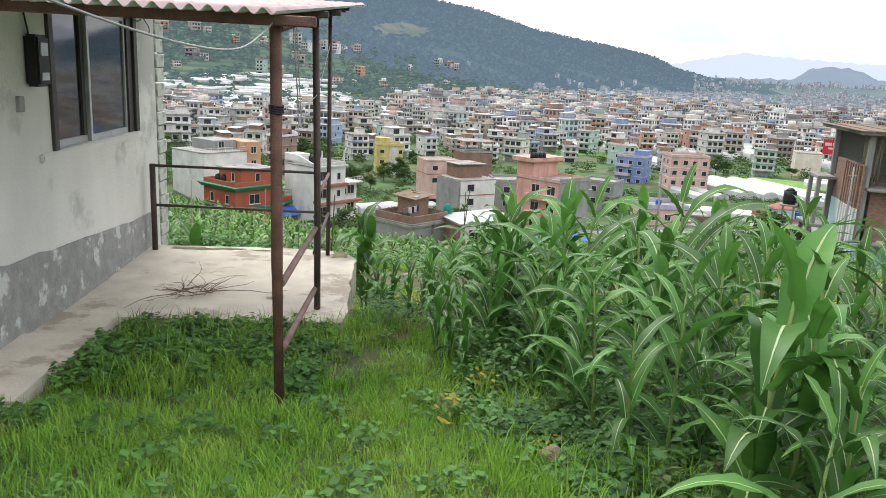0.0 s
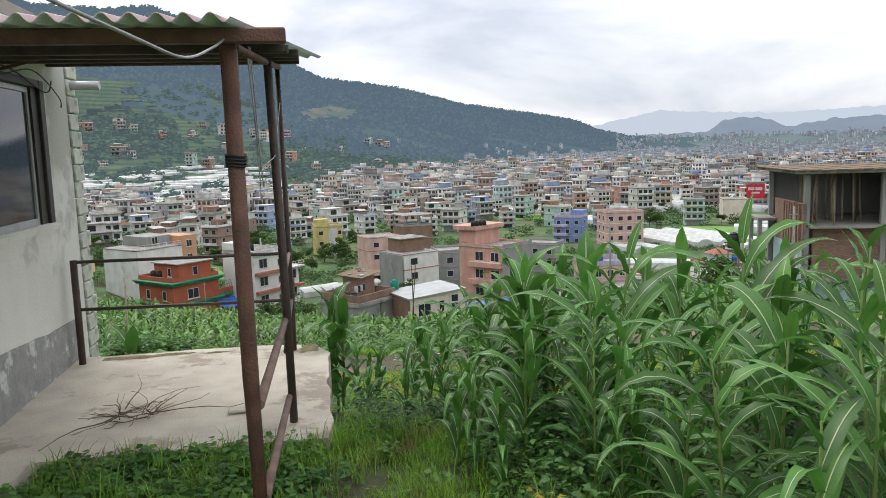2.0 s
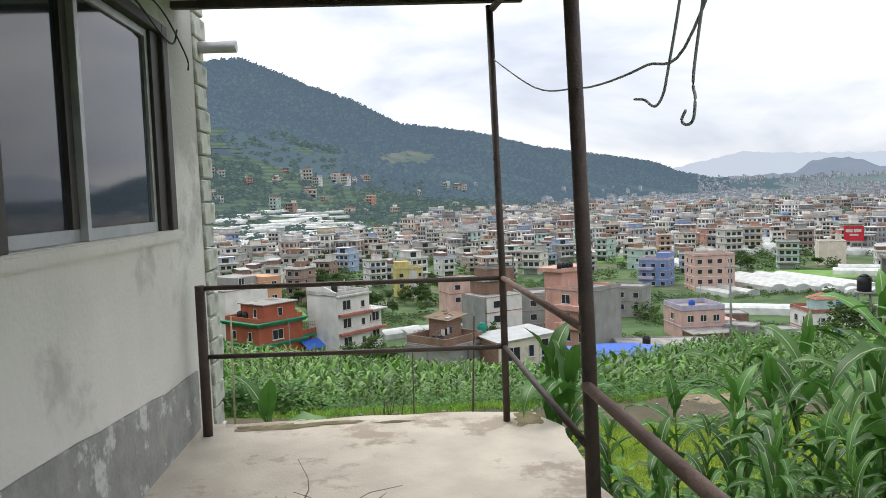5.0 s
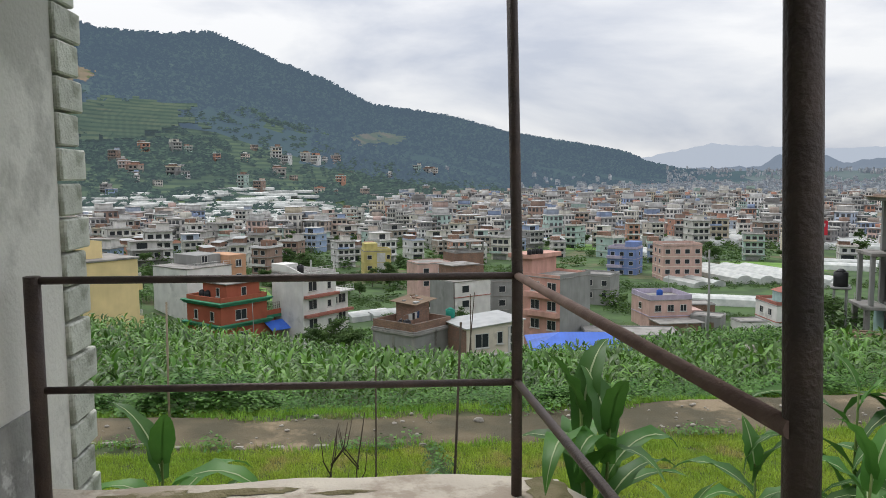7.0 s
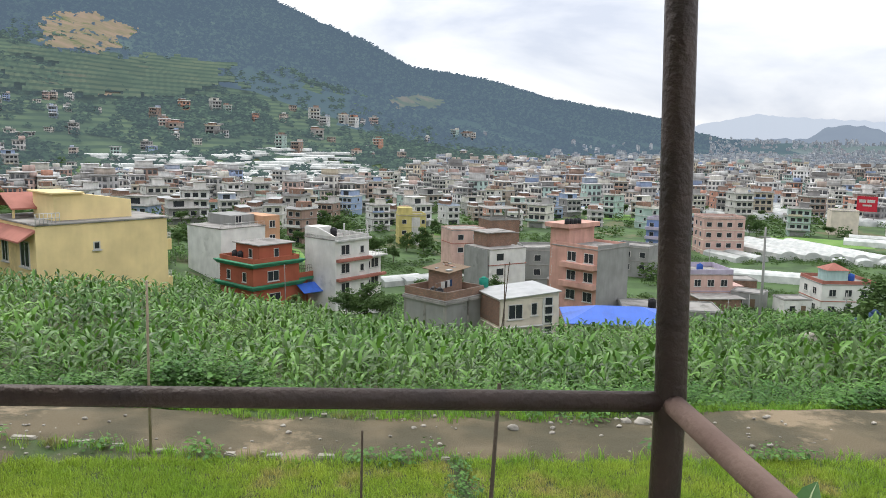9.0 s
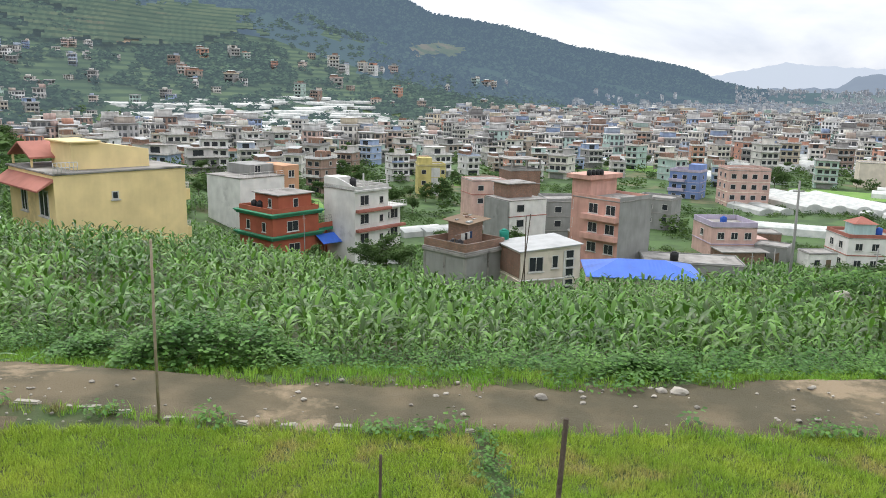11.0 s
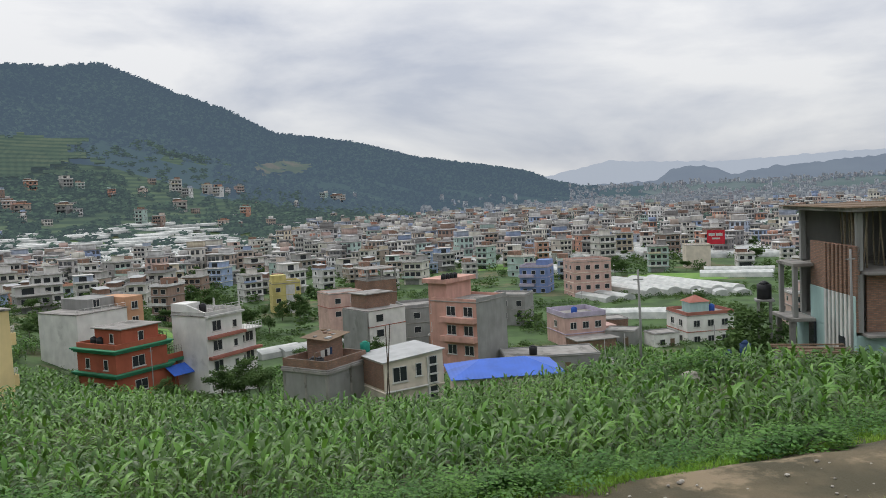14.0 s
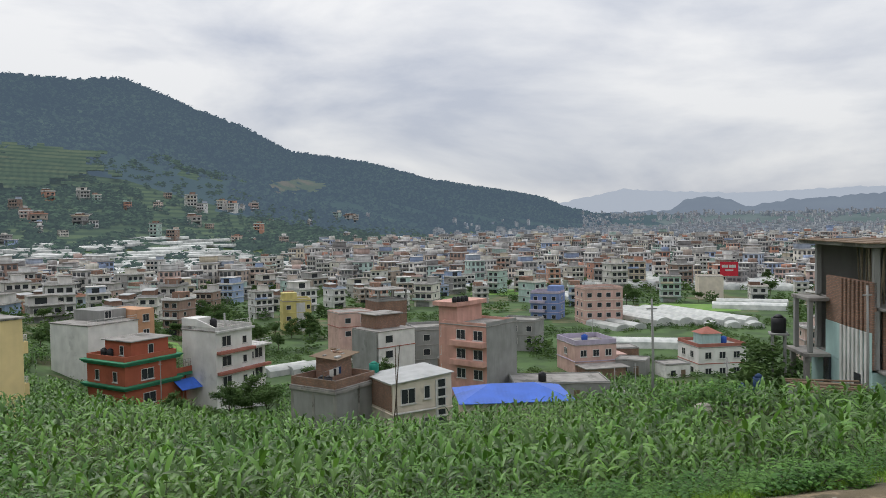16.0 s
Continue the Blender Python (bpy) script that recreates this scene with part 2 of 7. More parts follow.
M["alu"] = mat("aluminium_sash", (0.55, 0.56, 0.57), scale=5, rough=0.4, metal=0.4)
M["dirt"] = mat("dirt_road", (0.142, 0.114, 0.068), (0.080, 0.070, 0.041), scale=0.9, fine=45, bump=1.0, c3=(0.255, 0.198, 0.125), stain=-0.005, lo=0.40, hi=0.58)
M["stone"] = mat("pale_stone", (0.38, 0.35, 0.30), (0.28, 0.26, 0.22), scale=5, fine=30, bump=0.6, rnd=0.3)
M["black"] = mat("black_plastic", (0.02, 0.02, 0.022), rough=0.5, scale=5)
M["wire"] = mat("grey_cable", (0.35, 0.35, 0.36), rough=0.5, scale=5)
M["twig"] = mat("dry_twig", (0.11, 0.08, 0.06), (0.17, 0.13, 0.09), scale=9, rnd=0.2)
M["stick"] = mat("grey_bamboo_stick", (0.25, 0.20, 0.14), (0.33, 0.28, 0.2), scale=9, rnd=0.2)
g = bpy.data.materials.new("window_glass")
g.use_nodes = True
gb = g.node_tree.nodes["Principled BSDF"]
gb.inputs["Base Color"].default_value = (0.03, 0.035, 0.045, 1)
gb.inputs["Roughness"].default_value = 0.06
gb.inputs["Specular IOR Level"].default_value = 0.8
M["glass"] = g
HOUSE_COLOURS = [(0.74, 0.72, 0.67), (0.45, 0.44, 0.42), (0.68, 0.58, 0.50), (0.76, 0.73, 0.66), (0.52, 0.50, 0.47), (0.36, 0.25, 0.20), (0.80, 0.79, 0.77), (0.66, 0.58, 0.44), (0.40, 0.39, 0.38), (0.80, 0.78, 0.74),
                 (0.44, 0.50, 0.60), (0.66, 0.49, 0.43), (0.33, 0.32, 0.31), (0.46, 0.38, 0.32), (0.48, 0.62, 0.56), (0.82, 0.81, 0.79), (0.62, 0.60, 0.57), (0.36, 0.45, 0.64), (0.60, 0.32, 0.23), (0.76, 0.73, 0.64)]
M["town_wall"] = mat("town_plaster", (1, 1, 1), (0.8, 0.8, 0.8), scale=0.4, fine=3, bump=0.1, ramp=HOUSE_COLOURS, ramp_by="obj", streak=0.25)
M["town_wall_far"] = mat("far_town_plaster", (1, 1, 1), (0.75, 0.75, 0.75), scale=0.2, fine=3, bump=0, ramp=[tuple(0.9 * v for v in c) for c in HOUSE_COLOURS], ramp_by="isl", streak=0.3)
# Farthest walls: house colours dimmed and greyed, with haze painted as blue emission.
M["town_wall_haze"] = mat("hazy_town_plaster", (1, 1, 1), (0.85, 0.85, 0.85), scale=0.1, fine=3, bump=0, haze_glow=(0.085, 0.105, 0.132), ramp=[tuple(0.42 * (0.55 * v + 0.45 * sum(c) / 3) for v in c) for c in HOUSE_COLOURS], ramp_by="isl")
# Far panes and trim greyed: contrast lost to haze, put into the colours.
M["pane_far"] = mat("hazed_far_window", (0.10, 0.105, 0.11), rough=0.4, scale=3, bump=0)
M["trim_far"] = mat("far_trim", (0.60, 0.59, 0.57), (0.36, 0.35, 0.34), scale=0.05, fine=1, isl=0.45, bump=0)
# Trim and windows of those houses carry the same haze emission.
M["trim_haze"] = mat("hazy_trim", (0.26, 0.26, 0.255), (0.16, 0.16, 0.16), scale=0.05, fine=1, isl=0.35, bump=0, haze_glow=(0.085, 0.105, 0.132))
M["pane_haze"] = mat("hazy_window", (0.06, 0.063, 0.066), rough=0.5, scale=3, bump=0, haze_glow=(0.085, 0.105, 0.132))
M["pane"] = mat("dark_window", (0.035, 0.04, 0.045), rough=0.25, scale=3, bump=0)
M["roof_slab"] = mat("roof_concrete", (0.34, 0.325, 0.30), (0.21, 0.20, 0.185), scale=0.6, fine=8, bump=0.3, c3=(0.13, 0.125, 0.11), stain=0.0)
M["white_trim"] = mat("white_trim", (0.62, 0.61, 0.58), (0.50, 0.49, 0.46), scale=1, fine=10, streak=0.3)
M["plastic"] = mat("greenhouse_plastic", (0.54, 0.55, 0.52), (0.36, 0.38, 0.36), scale=0.5, fine=4, rough=0.4, isl=0.25, rnd=0.2)
for key, c in {"yellow": (0.84, 0.66, 0.34), "red": (0.42, 0.115, 0.065), "green_trim": (0.05, 0.24, 0.13), "white_wall": (0.76, 0.75, 0.71), "cream": (0.72, 0.64, 0.53), "pink": (0.63, 0.36, 0.29),
               "pink_pale": (0.62, 0.42, 0.36), "grey_cement": (0.31, 0.31, 0.295), "brick": (0.33, 0.19, 0.13), "blue_sheet": (0.05, 0.15, 0.60), "purple": (0.48, 0.43, 0.54), "blue_wall": (0.20, 0.28, 0.52),
               "mint": (0.42, 0.60, 0.57), "tile_red": (0.40, 0.16, 0.12), "temple": (0.58, 0.50, 0.19), "tin": (0.44, 0.45, 0.44), "orange": (0.60, 0.34, 0.20), "billboard": (0.55, 0.03, 0.05), "wood": (0.20, 0.14, 0.09),
               "teal_tank": (0.02, 0.25, 0.18), "blue_tank": (0.03, 0.10, 0.40), "drum": (0.025, 0.055, 0.13)}.items():
    M[key] = mat("paint_" + key, c, tuple(v * 0.82 for v in c), scale=0.5, fine=12, bump=0.2, c3=tuple(v * 0.72 for v in c), stain=-0.06, streak=0.12 if key in ("yellow", "blue_sheet", "green_trim", "billboard") else 0.12 if key in ("white_wall", "cream", "red") else 0.25, rough=0.8 if key not in ("blue_sheet", "tin") else 0.45)


def brick_courses(m):
    """Courses of worn brick with grey mortar, over a painted base material."""
    nt = m.node_tree
    L = nt.links.new
    b = nt.nodes["Principled BSDF"]
    old = b.inputs["Base Color"].links[0].from_socket
    co, sep, add, com, br = [nt.nodes.new("ShaderNode" + k) for k in ("TexCoord", "SeparateXYZ", "Math", "CombineXYZ", "TexBrick")]
    L(co.outputs["Object"], sep.inputs[0]), L(sep.outputs[0], add.inputs[0]), L(sep.outputs[1], add.inputs[1])
    L(add.outputs[0], com.inputs[0]), L(sep.outputs[2], com.inputs[1]), L(com.outputs[0], br.inputs["Vector"])
    br.inputs["Scale"].default_value, br.inputs["Brick Width"].default_value, br.inputs["Row Height"].default_value, br.inputs["Mortar Size"].default_value = 1.0, 0.25, 0.09, 0.016
    br.inputs["Color1"].default_value, br.inputs["Color2"].default_value, br.inputs["Mortar"].default_value = (1.15, 1.1, 1.1, 1), (0.7, 0.68, 0.68, 1), (0.62, 0.85, 1.0, 1)
    mx = nt.nodes.new("ShaderNodeMixRGB")
    mx.blend_type, mx.inputs[0].default_value = "MULTIPLY", 1
    L(old, mx.inputs[1]), L(br.outputs[0], mx.inputs[2]), L(mx.outputs[0], b.inputs["Base Color"])


brick_courses(M["brick"])

# ---- mesh helpers ----


def box(bm, a, b, mi=0, m=None):
    """A box from corner a to corner b."""
    vs = [bm.verts.new((x, y, z)) for x in (a[0], b[0]) for y in (a[1], b[1]) for z in (a[2], b[2])]
    if m is not None:
        for v in vs:
            v.co = m @ v.co
    for q in ((0, 1, 3, 2), (4, 6, 7, 5), (0, 4, 5, 1), (2, 3, 7, 6), (0, 2, 6, 4), (1, 5, 7, 3)):
        bm.faces.new([vs[i] for i in q]).material_index = mi


def tube(bm, pts, r, n=8, r2=None, mi=0):
    """A round bar through the points, tapering from r to r2."""
    pts = [Vector(p) for p in pts]
    rings = []
    for i, p in enumerate(pts):
        d = (pts[min(i + 1, len(pts) - 1)] - pts[max(i - 1, 0)]).normalized()
        q = d.to_track_quat("Z", "Y")
        rad = r + ((r2 if r2 is not None else r) - r) * i / max(1, len(pts) - 1)
        rings.append([bm.verts.new(p + q @ Vector((rad * math.cos(6.28319 * k / n), rad * math.sin(6.28319 * k / n), 0))) for k in range(n)])
    for a, b in zip(rings, rings[1:]):
        for k in range(n):
            f = bm.faces.new((a[k], a[(k + 1) % n], b[(k + 1) % n], b[k]))
            f.smooth, f.material_index = True, mi
    bm.faces.new(rings[0][::-1]).material_index = mi
    bm.faces.new(rings[-1]).material_index = mi


def mesh_of(name, bm, *mats):
    me = bpy.data.meshes.new(name)
    bmesh.ops.recalc_face_normals(bm, faces=bm.faces)
    bm.to_mesh(me)
    bm.free()
    for m in mats:
        me.materials.append(m)
    return me


def part(name, bm, material, parent, label=""):
    """One mesh object under a thing or part."""
    mats = material if isinstance(material, (list, tuple)) else (material,)
    ob = new(name, bm if isinstance(bm, bpy.types.Mesh) else mesh_of(name, bm, *mats))
    ob.parent = parent
    return tagged(ob, label=label)


def thing(name, label, category, at=(0, 0, 0), yaw=0, group="", kind=""):
    ob = new(name)
    ob.empty_display_size = 0.2
    ob.matrix_basis = pose(*at, 0, 0, yaw)
    return tagged(ob, label, category, group, kind)


def solid(name, bm, material, label, category, kind="", at=None, group=""):
    mats = material if isinstance(material, (list, tuple)) else (material,)
    ob = new(name, mesh_of(name, bm, *mats))
    if at:
        ob.matrix_basis = pose(*at)
    return tagged(ob, label, category, group, kind)


def scattered(name, template, places, material, label, category, kind="stuff", parent=None, smooth=False):
    """One mesh that repeats a template (verts, faces, material ids) at places (x, y, z, turn, scale, height scale, lean)."""
    V, F, I = template
    V = np.array(V, dtype=np.float32)
    P = np.array(places, dtype=np.float32)
    n, k = len(P), len(V)
    c, s = np.cos(P[:, 3])[:, None], np.sin(P[:, 3])[:, None]
    X = V[None, :, 0] * P[:, 4:5] + V[None, :, 2] * P[:, 6:7]
    Y = V[None, :, 1] * P[:, 4:5]
    Z = V[None, :, 2] * P[:, 5:6]
    co = np.stack([X * c - Y * s + P[:, 0:1], X * s + Y * c + P[:, 1:2], Z + P[:, 2:3]], -1).reshape(-1, 3)
    sizes = np.array([len(f) for f in F])
    flat = np.concatenate([np.array(f) for f in F])
    loops = (flat[None, :] + (np.arange(n) * k)[:, None]).reshape(-1)
    totals = np.tile(sizes, n)
    me = bpy.data.meshes.new(name)
    me.vertices.add(n * k)
    me.vertices.foreach_set("co", co.reshape(-1))
    me.loops.add(len(loops))
    me.loops.foreach_set("vertex_index", loops.astype(np.int32))
    me.polygons.add(len(totals))
    me.polygons.foreach_set("loop_start", np.concatenate([[0], np.cumsum(totals)[:-1]]).astype(np.int32))
    me.polygons.foreach_set("material_index", np.tile(np.array(I, dtype=np.int32), n))
    if smooth:
        me.polygons.foreach_set("use_smooth", np.ones(len(totals), dtype=bool))
    me.update(calc_edges=True)
    for m in material if isinstance(material, (list, tuple)) else (material,):
        me.materials.append(m)
    ob = new(name, me)
    ob.parent = parent
    return tagged(ob, label, category, "", kind)


def lerp_table(v, table):
    return float(np.interp(v, [a for a, _ in table], [b for _, b in table]))


def smooth01(a, b, v):
    k = min(1.0, max(0.0, (v - a) / (b - a)))
    return k * k * (3 - 2 * k)


# ---- the lie of the land ----
LAWN = [(-400, 8), (-40, 3.5), (-9, 0.72), (-6, 0.32), (-4.3, 0.0), (-2.5, -0.10), (0.25, -0.75), (1.5, -1.55), (4.5, -2.85), (6, -3.0), (10.9, -3.02)]
CREST = [(-60, -3.2), (-26, -5.3), (-19, -5.8), (-12, -6.3), (-6, -7.2), (-1, -8.0), (6, -8.6), (10, -8.2), (18, -7.4), (24, -8.2), (30, -9.2), (60, -13)]
DOWN = [(34, 0), (38, 1.0), (48, 6.4), (66, 11.6), (108, 17.6), (150, 20.5), (215, 20.5), (300, 19)]
RIDGE = [(-80, 7), (-45, 11), (-30, 11.6), (-21.7, 10.9), (-18.5, 9.9), (-14.3, 9.65), (-11, 10.0), (-6.5, 8.2), (-2.9, 6.95), (0.4, 5.2), (6.3, 4.25), (10.6, 3.15), (15.6, 2.2), (19, 1.6), (20.7, 0.9), (23, 0.35), (48, 0.3), (70, 2)]
RIDGE_AT = [(-80, 1300), (-22, 1500), (0, 1750), (20, 2300), (60, 2600)]
FOOT = [(-80, 160), (-40, 260), (-20, 430), (0, 560), (10, 800), (20, 1500), (30, 2400), (70, 2400)]


def ground(x, y):
    if y <= 10.9:
        z = lerp_table(y, LAWN)
        if x < -5 and y > -3:
            z += smooth01(-6.2, -10, x) * 0.9 * smooth01(9.0, 5.0, y)
        return z
    crest = lerp_table(x, CREST)
    if y < 34:
        k = (y - 10.9) / 23.1
        return -3.02 + (crest + 3.02) * (k + 0.35 * k * (1 - k))
    floor_z = -27.5 + 3.5 * smooth01(300, 700, y)
    z = max(crest - lerp_table(y, DOWN), floor_z) if y < 300 else floor_z
    if y < 300:
        z = z + (floor_z - z) * smooth01(130, 260, y)
    if x < -12:
        z += smooth01(-14, -60, x) * 7 * smooth01(36, 60, y) * smooth01(330, 120, y)
    if x < -31:
        z += 10.0 * smooth01(-29, -50, x) * smooth01(44, 60, y) * smooth01(190, 115, y) * smooth01(-24.5, -34, math.degrees(math.atan2(x, y)))
    az, r = math.degrees(math.atan2(x, y)), math.hypot(x, y)
    top_at = lerp_table(az, RIDGE_AT)
    foot = min(lerp_table(az, FOOT), top_at - 300)
    top = top_at * math.tan(radians(lerp_table(az, RIDGE))) + 1.5
    if r > foot:
        k = (r - foot) / (top_at - foot)
        rise = (k ** 1.25 if k < 1 else max(0.25, 1 - 0.5 * (k - 1) ** 1.2))
        wob = noise.noise(Vector((x * 0.004, y * 0.004, 0))) * 26 * min(k, 1) * (1 - 0.75 * smooth01(0.75, 1.0, k))
        z += (top - z) * rise + wob * (1 if top > 40 else 0.25)
    return z


def lattice(name, xs, ys, material, label, category, lift=0.0, keep=None):
    xs, ys = list(xs), list(ys)
    nx = len(xs)
    co = [(x, y, ground(x, y) + lift) for y in ys for x in xs]
    faces = [(j * nx + i, j * nx + i + 1, (j + 1) * nx + i + 1, (j + 1) * nx + i) for j in range(len(ys) - 1) for i in range(nx - 1)
             if keep is None or keep((xs[i] + xs[i + 1]) / 2, (ys[j] + ys[j + 1]) / 2)]
    me = bpy.data.meshes.new(name)
    me.from_pydata(co, [], faces)
    me.polygons.foreach_set("use_smooth", np.ones(len(faces), dtype=bool))
    for m in material:
        me.materials.append(m)
    ob = new(name, me)
    return tagged(ob, label, category, "", "structure")


def spread(lo, hi, near, step, growth):
    """Grid lines, close together within near of 0 and wider further off."""
    out, v, s = [0.0], 0.0, step
    while v < hi:
        s = s if v < near else s * growth
        v += s
        out.append(v)
    v, s = 0.0, step
    while v > lo:
        s = s if v > -near else s * growth
        v -= s
        out.insert(0, v)
    return out


GX, GY = spread(-2600, 3400, 12, 0.5, 1.055), spread(-300, 4300, 14, 0.4, 1.045)
land = lattice("ground", GX, GY, (M["soil"], M["valley"], M["hill"], M["hill_near"], M["hazed_far_plain"]), "weedy hillside soil falling to green valley fields and wooded slopes", "ground")
# Slopes and far plain take the materials with haze in their emission.
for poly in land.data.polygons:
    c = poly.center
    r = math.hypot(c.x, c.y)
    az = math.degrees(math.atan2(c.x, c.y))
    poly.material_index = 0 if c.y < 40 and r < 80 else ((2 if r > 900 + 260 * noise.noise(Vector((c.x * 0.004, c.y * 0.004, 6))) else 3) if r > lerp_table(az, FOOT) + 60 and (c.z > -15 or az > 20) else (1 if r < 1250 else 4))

# ---- road, nursery field, patio ----
rng = random.Random(5)


def wobble(v, k):
    return noise.noise(Vector((v * 0.6, k, 0))) * 0.35


bm = bmesh.new()
rows_r = []
for i in range(330):
    x = -26 + i * 0.16
    far = 10.6 + 0.32 * max(0, -x - 2.5) + 0.2 * max(0, x - 3) + wobble(x * 2.2, 1.0)
    near = 9.0 + 0.18 * max(0, -x - 2.0) + wobble(x * 2.2, 5.0) * 0.5 - 0.02 * max(0, x - 4)
    rows_r.append([bm.verts.new((x, near + (far - near) * j / 14, ground(x, near + (far - near) * j / 14) + (0.0 if j in (0, 14) else 0.025 + 0.03 * noise.noise(Vector((x * 1.5, j * 0.35, 2)))))) for j in range(15)])
for a, b in zip(rows_r, rows_r[1:]):
    for j in range(14):
        bm.faces.new((a[j], b[j], b[j + 1], a[j + 1])).smooth = True
solid("road", bm, M["dirt"], "rutted brown dirt track with gravel and damp silt", "dirt road", "structure")


def nursery_keep(x, y):
    return 4.2 < y < 8.85 + 0.16 * max(0, -x - 2.0) + wobble(x, 5.0) * 0.4 and -5.15 - 0.2 * (y - 5.6) < x < 14 and not (0.35 < x - 0.25 * (7 - y) * 0.4 < 0.62)


bm = bmesh.new()
NX, NY = 26, 28
grid = {}
for i in range(NX + 1):
    for j in range(NY + 1):
        x, y = -2.16 + 2.5 * i / NX, -2.5 + 2.78 * j / NY
        if i == NX:
            x += 0.05 * noise.noise(Vector((0, y * 3, 2)))
        y += 0.06 * noise.noise(Vector((x * 2.5, 0, 4))) if j in (0, NY) else 0
        if i > NX - 6 and j > NY - 5:
            cut = (i - NX + 6) * (j - NY + 5) / 30.0
            x -= 0.10 * cut
            y -= 0.12 * cut
        grid[i, j] = bm.verts.new((x, y, 0.006 * noise.noise(Vector((x * 2, y * 2, 0)))))
for i in range(NX):
    for j in range(NY):
        bm.faces.new((grid[i, j], grid[i + 1, j], grid[i + 1, j + 1], grid[i, j + 1]))
res = bmesh.ops.extrude_face_region(bm, geom=bm.faces[:])
for v in [e for e in res["geom"] if isinstance(e, bmesh.types.BMVert)]:
    v.co.z -= 0.16 + (1.5 if v.co.y > 0.05 else 0.35 if v.co.x > 0.2 else 0.05)
patio = solid("patio_floor", bm, M["slab"], "pale weathered concrete patio slab with damp grey patches", "patio", "structure")
bm = bmesh.new()
for k in range(9):
    y0, y1 = -8.5 + k * 0.67, -8.5 + (k + 1) * 0.67
    w = 0.55 + 0.1 * noise.noise(Vector((k * 0.9, 2, 3)))
    z0, z1 = max(0.02, ground(-1.9, y0) + 0.13), max(0.0, ground(-1.9, y1) + 0.13)
    box(bm, (-2.17, y0, z0 - 0.4), (-2.17 + w, y1 - 0.004, z1))
solid("path_strip", bm, M["slab"], "crumbling concrete apron along the house wall", "path", "structure")

# ---- the near house ----
bm = bmesh.new()
WX0, WX1 = -2.40, -2.16
WY0, WY1, WZ0, WZ1 = -2.36, -0.10, 1.42, 2.72
for a, b in (((WX0, -9, 0.2), (WX1, WY0, 3.2)), ((WX0, WY1, 0.2), (WX1, 0.62, 3.2)), ((WX0, WY0, 0.2), (WX1, WY1, WZ0)), ((WX0, WY0, WZ1), (WX1, WY1, 3.2))):
    box(bm, a, b)
box(bm, (WX0, 0.22, -2.0), (WX1, 0.62, 0.2))
wall = solid("wall_east", bm, M["plaster"], "stained off-white limewashed house wall", "wall", "structure")
bm = bmesh.new()
rows = [-9 + 0.25 * i for i in range(37)] + [0.215]
tops = [0.42 + 0.09 * max(0, -y - 0.3) * 0.9 + 0.05 * noise.noise(Vector((y * 3, 1, 1))) for y in rows]
for y0, y1, a, b in zip(rows, rows[1:], tops, tops[1:]):
    vs = [bm.verts.new(p) for p in ((-2.145, y0, -0.3), (-2.145, y1, -0.3), (-2.145, y1, b), (-2.145, y0, a), (-2.3, y0, -0.3), (-2.3, y1, -0.3), (-2.3, y1, b), (-2.3, y0, a))]
    bm.faces.new(vs[0:4]), bm.faces.new((vs[3], vs[2], vs[6], vs[7]))
solid("baseboard", bm, M["plinth"], "rough grey cement plinth with flaking white patches", "plinth", "structure")
bm = bmesh.new()
box(bm, (-8.4, 0.18, -2.5), (-2.41, 0.42, 3.2))
solid("wall_north", bm, M["plaster"], "limewashed side wall of the house", "wall", "structure")
bm = bmesh.new()
box(bm, (-8.4, -9, -0.3), (-8.2, 0.17, 3.2))
box(bm, (-8.19, -9.2, -0.3), (-2.16, -9.005, 3.2))
solid("wall_rear", bm, M["plaster"], "plain rear walls of the house", "wall", "structure")
bm = bmesh.new()
box(bm, (-8.6, -9.3, 3.205), (-2.16, 0.7, 3.33))
solid("ceiling", bm, M["roof_slab"], "concrete roof slab of the house", "roof slab", "structure")

win = tagged(new("window_1"), "sliding window with dark glass and brown frame", "window", "", "structure")
bm = bmesh.new()
for a, b in (((-2.33, WY0, WZ0), (-2.13, WY0 + 0.09, WZ1)), ((-2.33, WY1 - 0.11, WZ0), (-2.13, WY1, WZ1)), ((-2.33, WY0 + 0.09, WZ1 - 0.07), (-2.13, WY1 - 0.11, WZ1))):
    box(bm, a, b)
bmesh.ops.bevel(bm, geom=bm.edges[:], offset=0.006, segments=1, affect="EDGES")
part("window_frame", bm, M["frame_dark"], win, "brown painted outer frame")
for y0, y1, x in ((WY0 + 0.095, -1.38, -2.24), (-1.42, WY1 - 0.26, -2.20)):
    bm = bmesh.new()
    for a, b in (((x - .02, y0, WZ0 + .002), (x + .02, y0 + .045, WZ1 - .075)), ((x - .02, y1 - .045, WZ0 + .002), (x + .02, y1, WZ1 - .075)), ((x - .02, y0 + .045, WZ0 + .002), (x + .02, y1 - .045, WZ0 + .06)), ((x - .02, y0 + .045, WZ1 - .12), (x + .02, y1 - .045, WZ1 - .075))):
        box(bm, a, b)
    sash = part("sash", bm, M["alu"], win, "pale aluminium sliding sash")
    bm = bmesh.new()
    box(bm, (x - .004, y0 + .046, WZ0 + .061), (x + .004, y1 - .046, WZ1 - .121))
    part("pane", bm, M["glass"], sash)
bm = bmesh.new()
box(bm, (-2.23, WY1 - 0.255, WZ0), (-2.16, WY1 - 0.115, WZ1 - .075))
box(bm, (-2.27, -1.50, WZ0 + .06), (-2.215, -1.425, WZ1 - .075))
part("jamb", bm, M["frame_dark"], win, "dark inner jamb")
bm = bmesh.new()
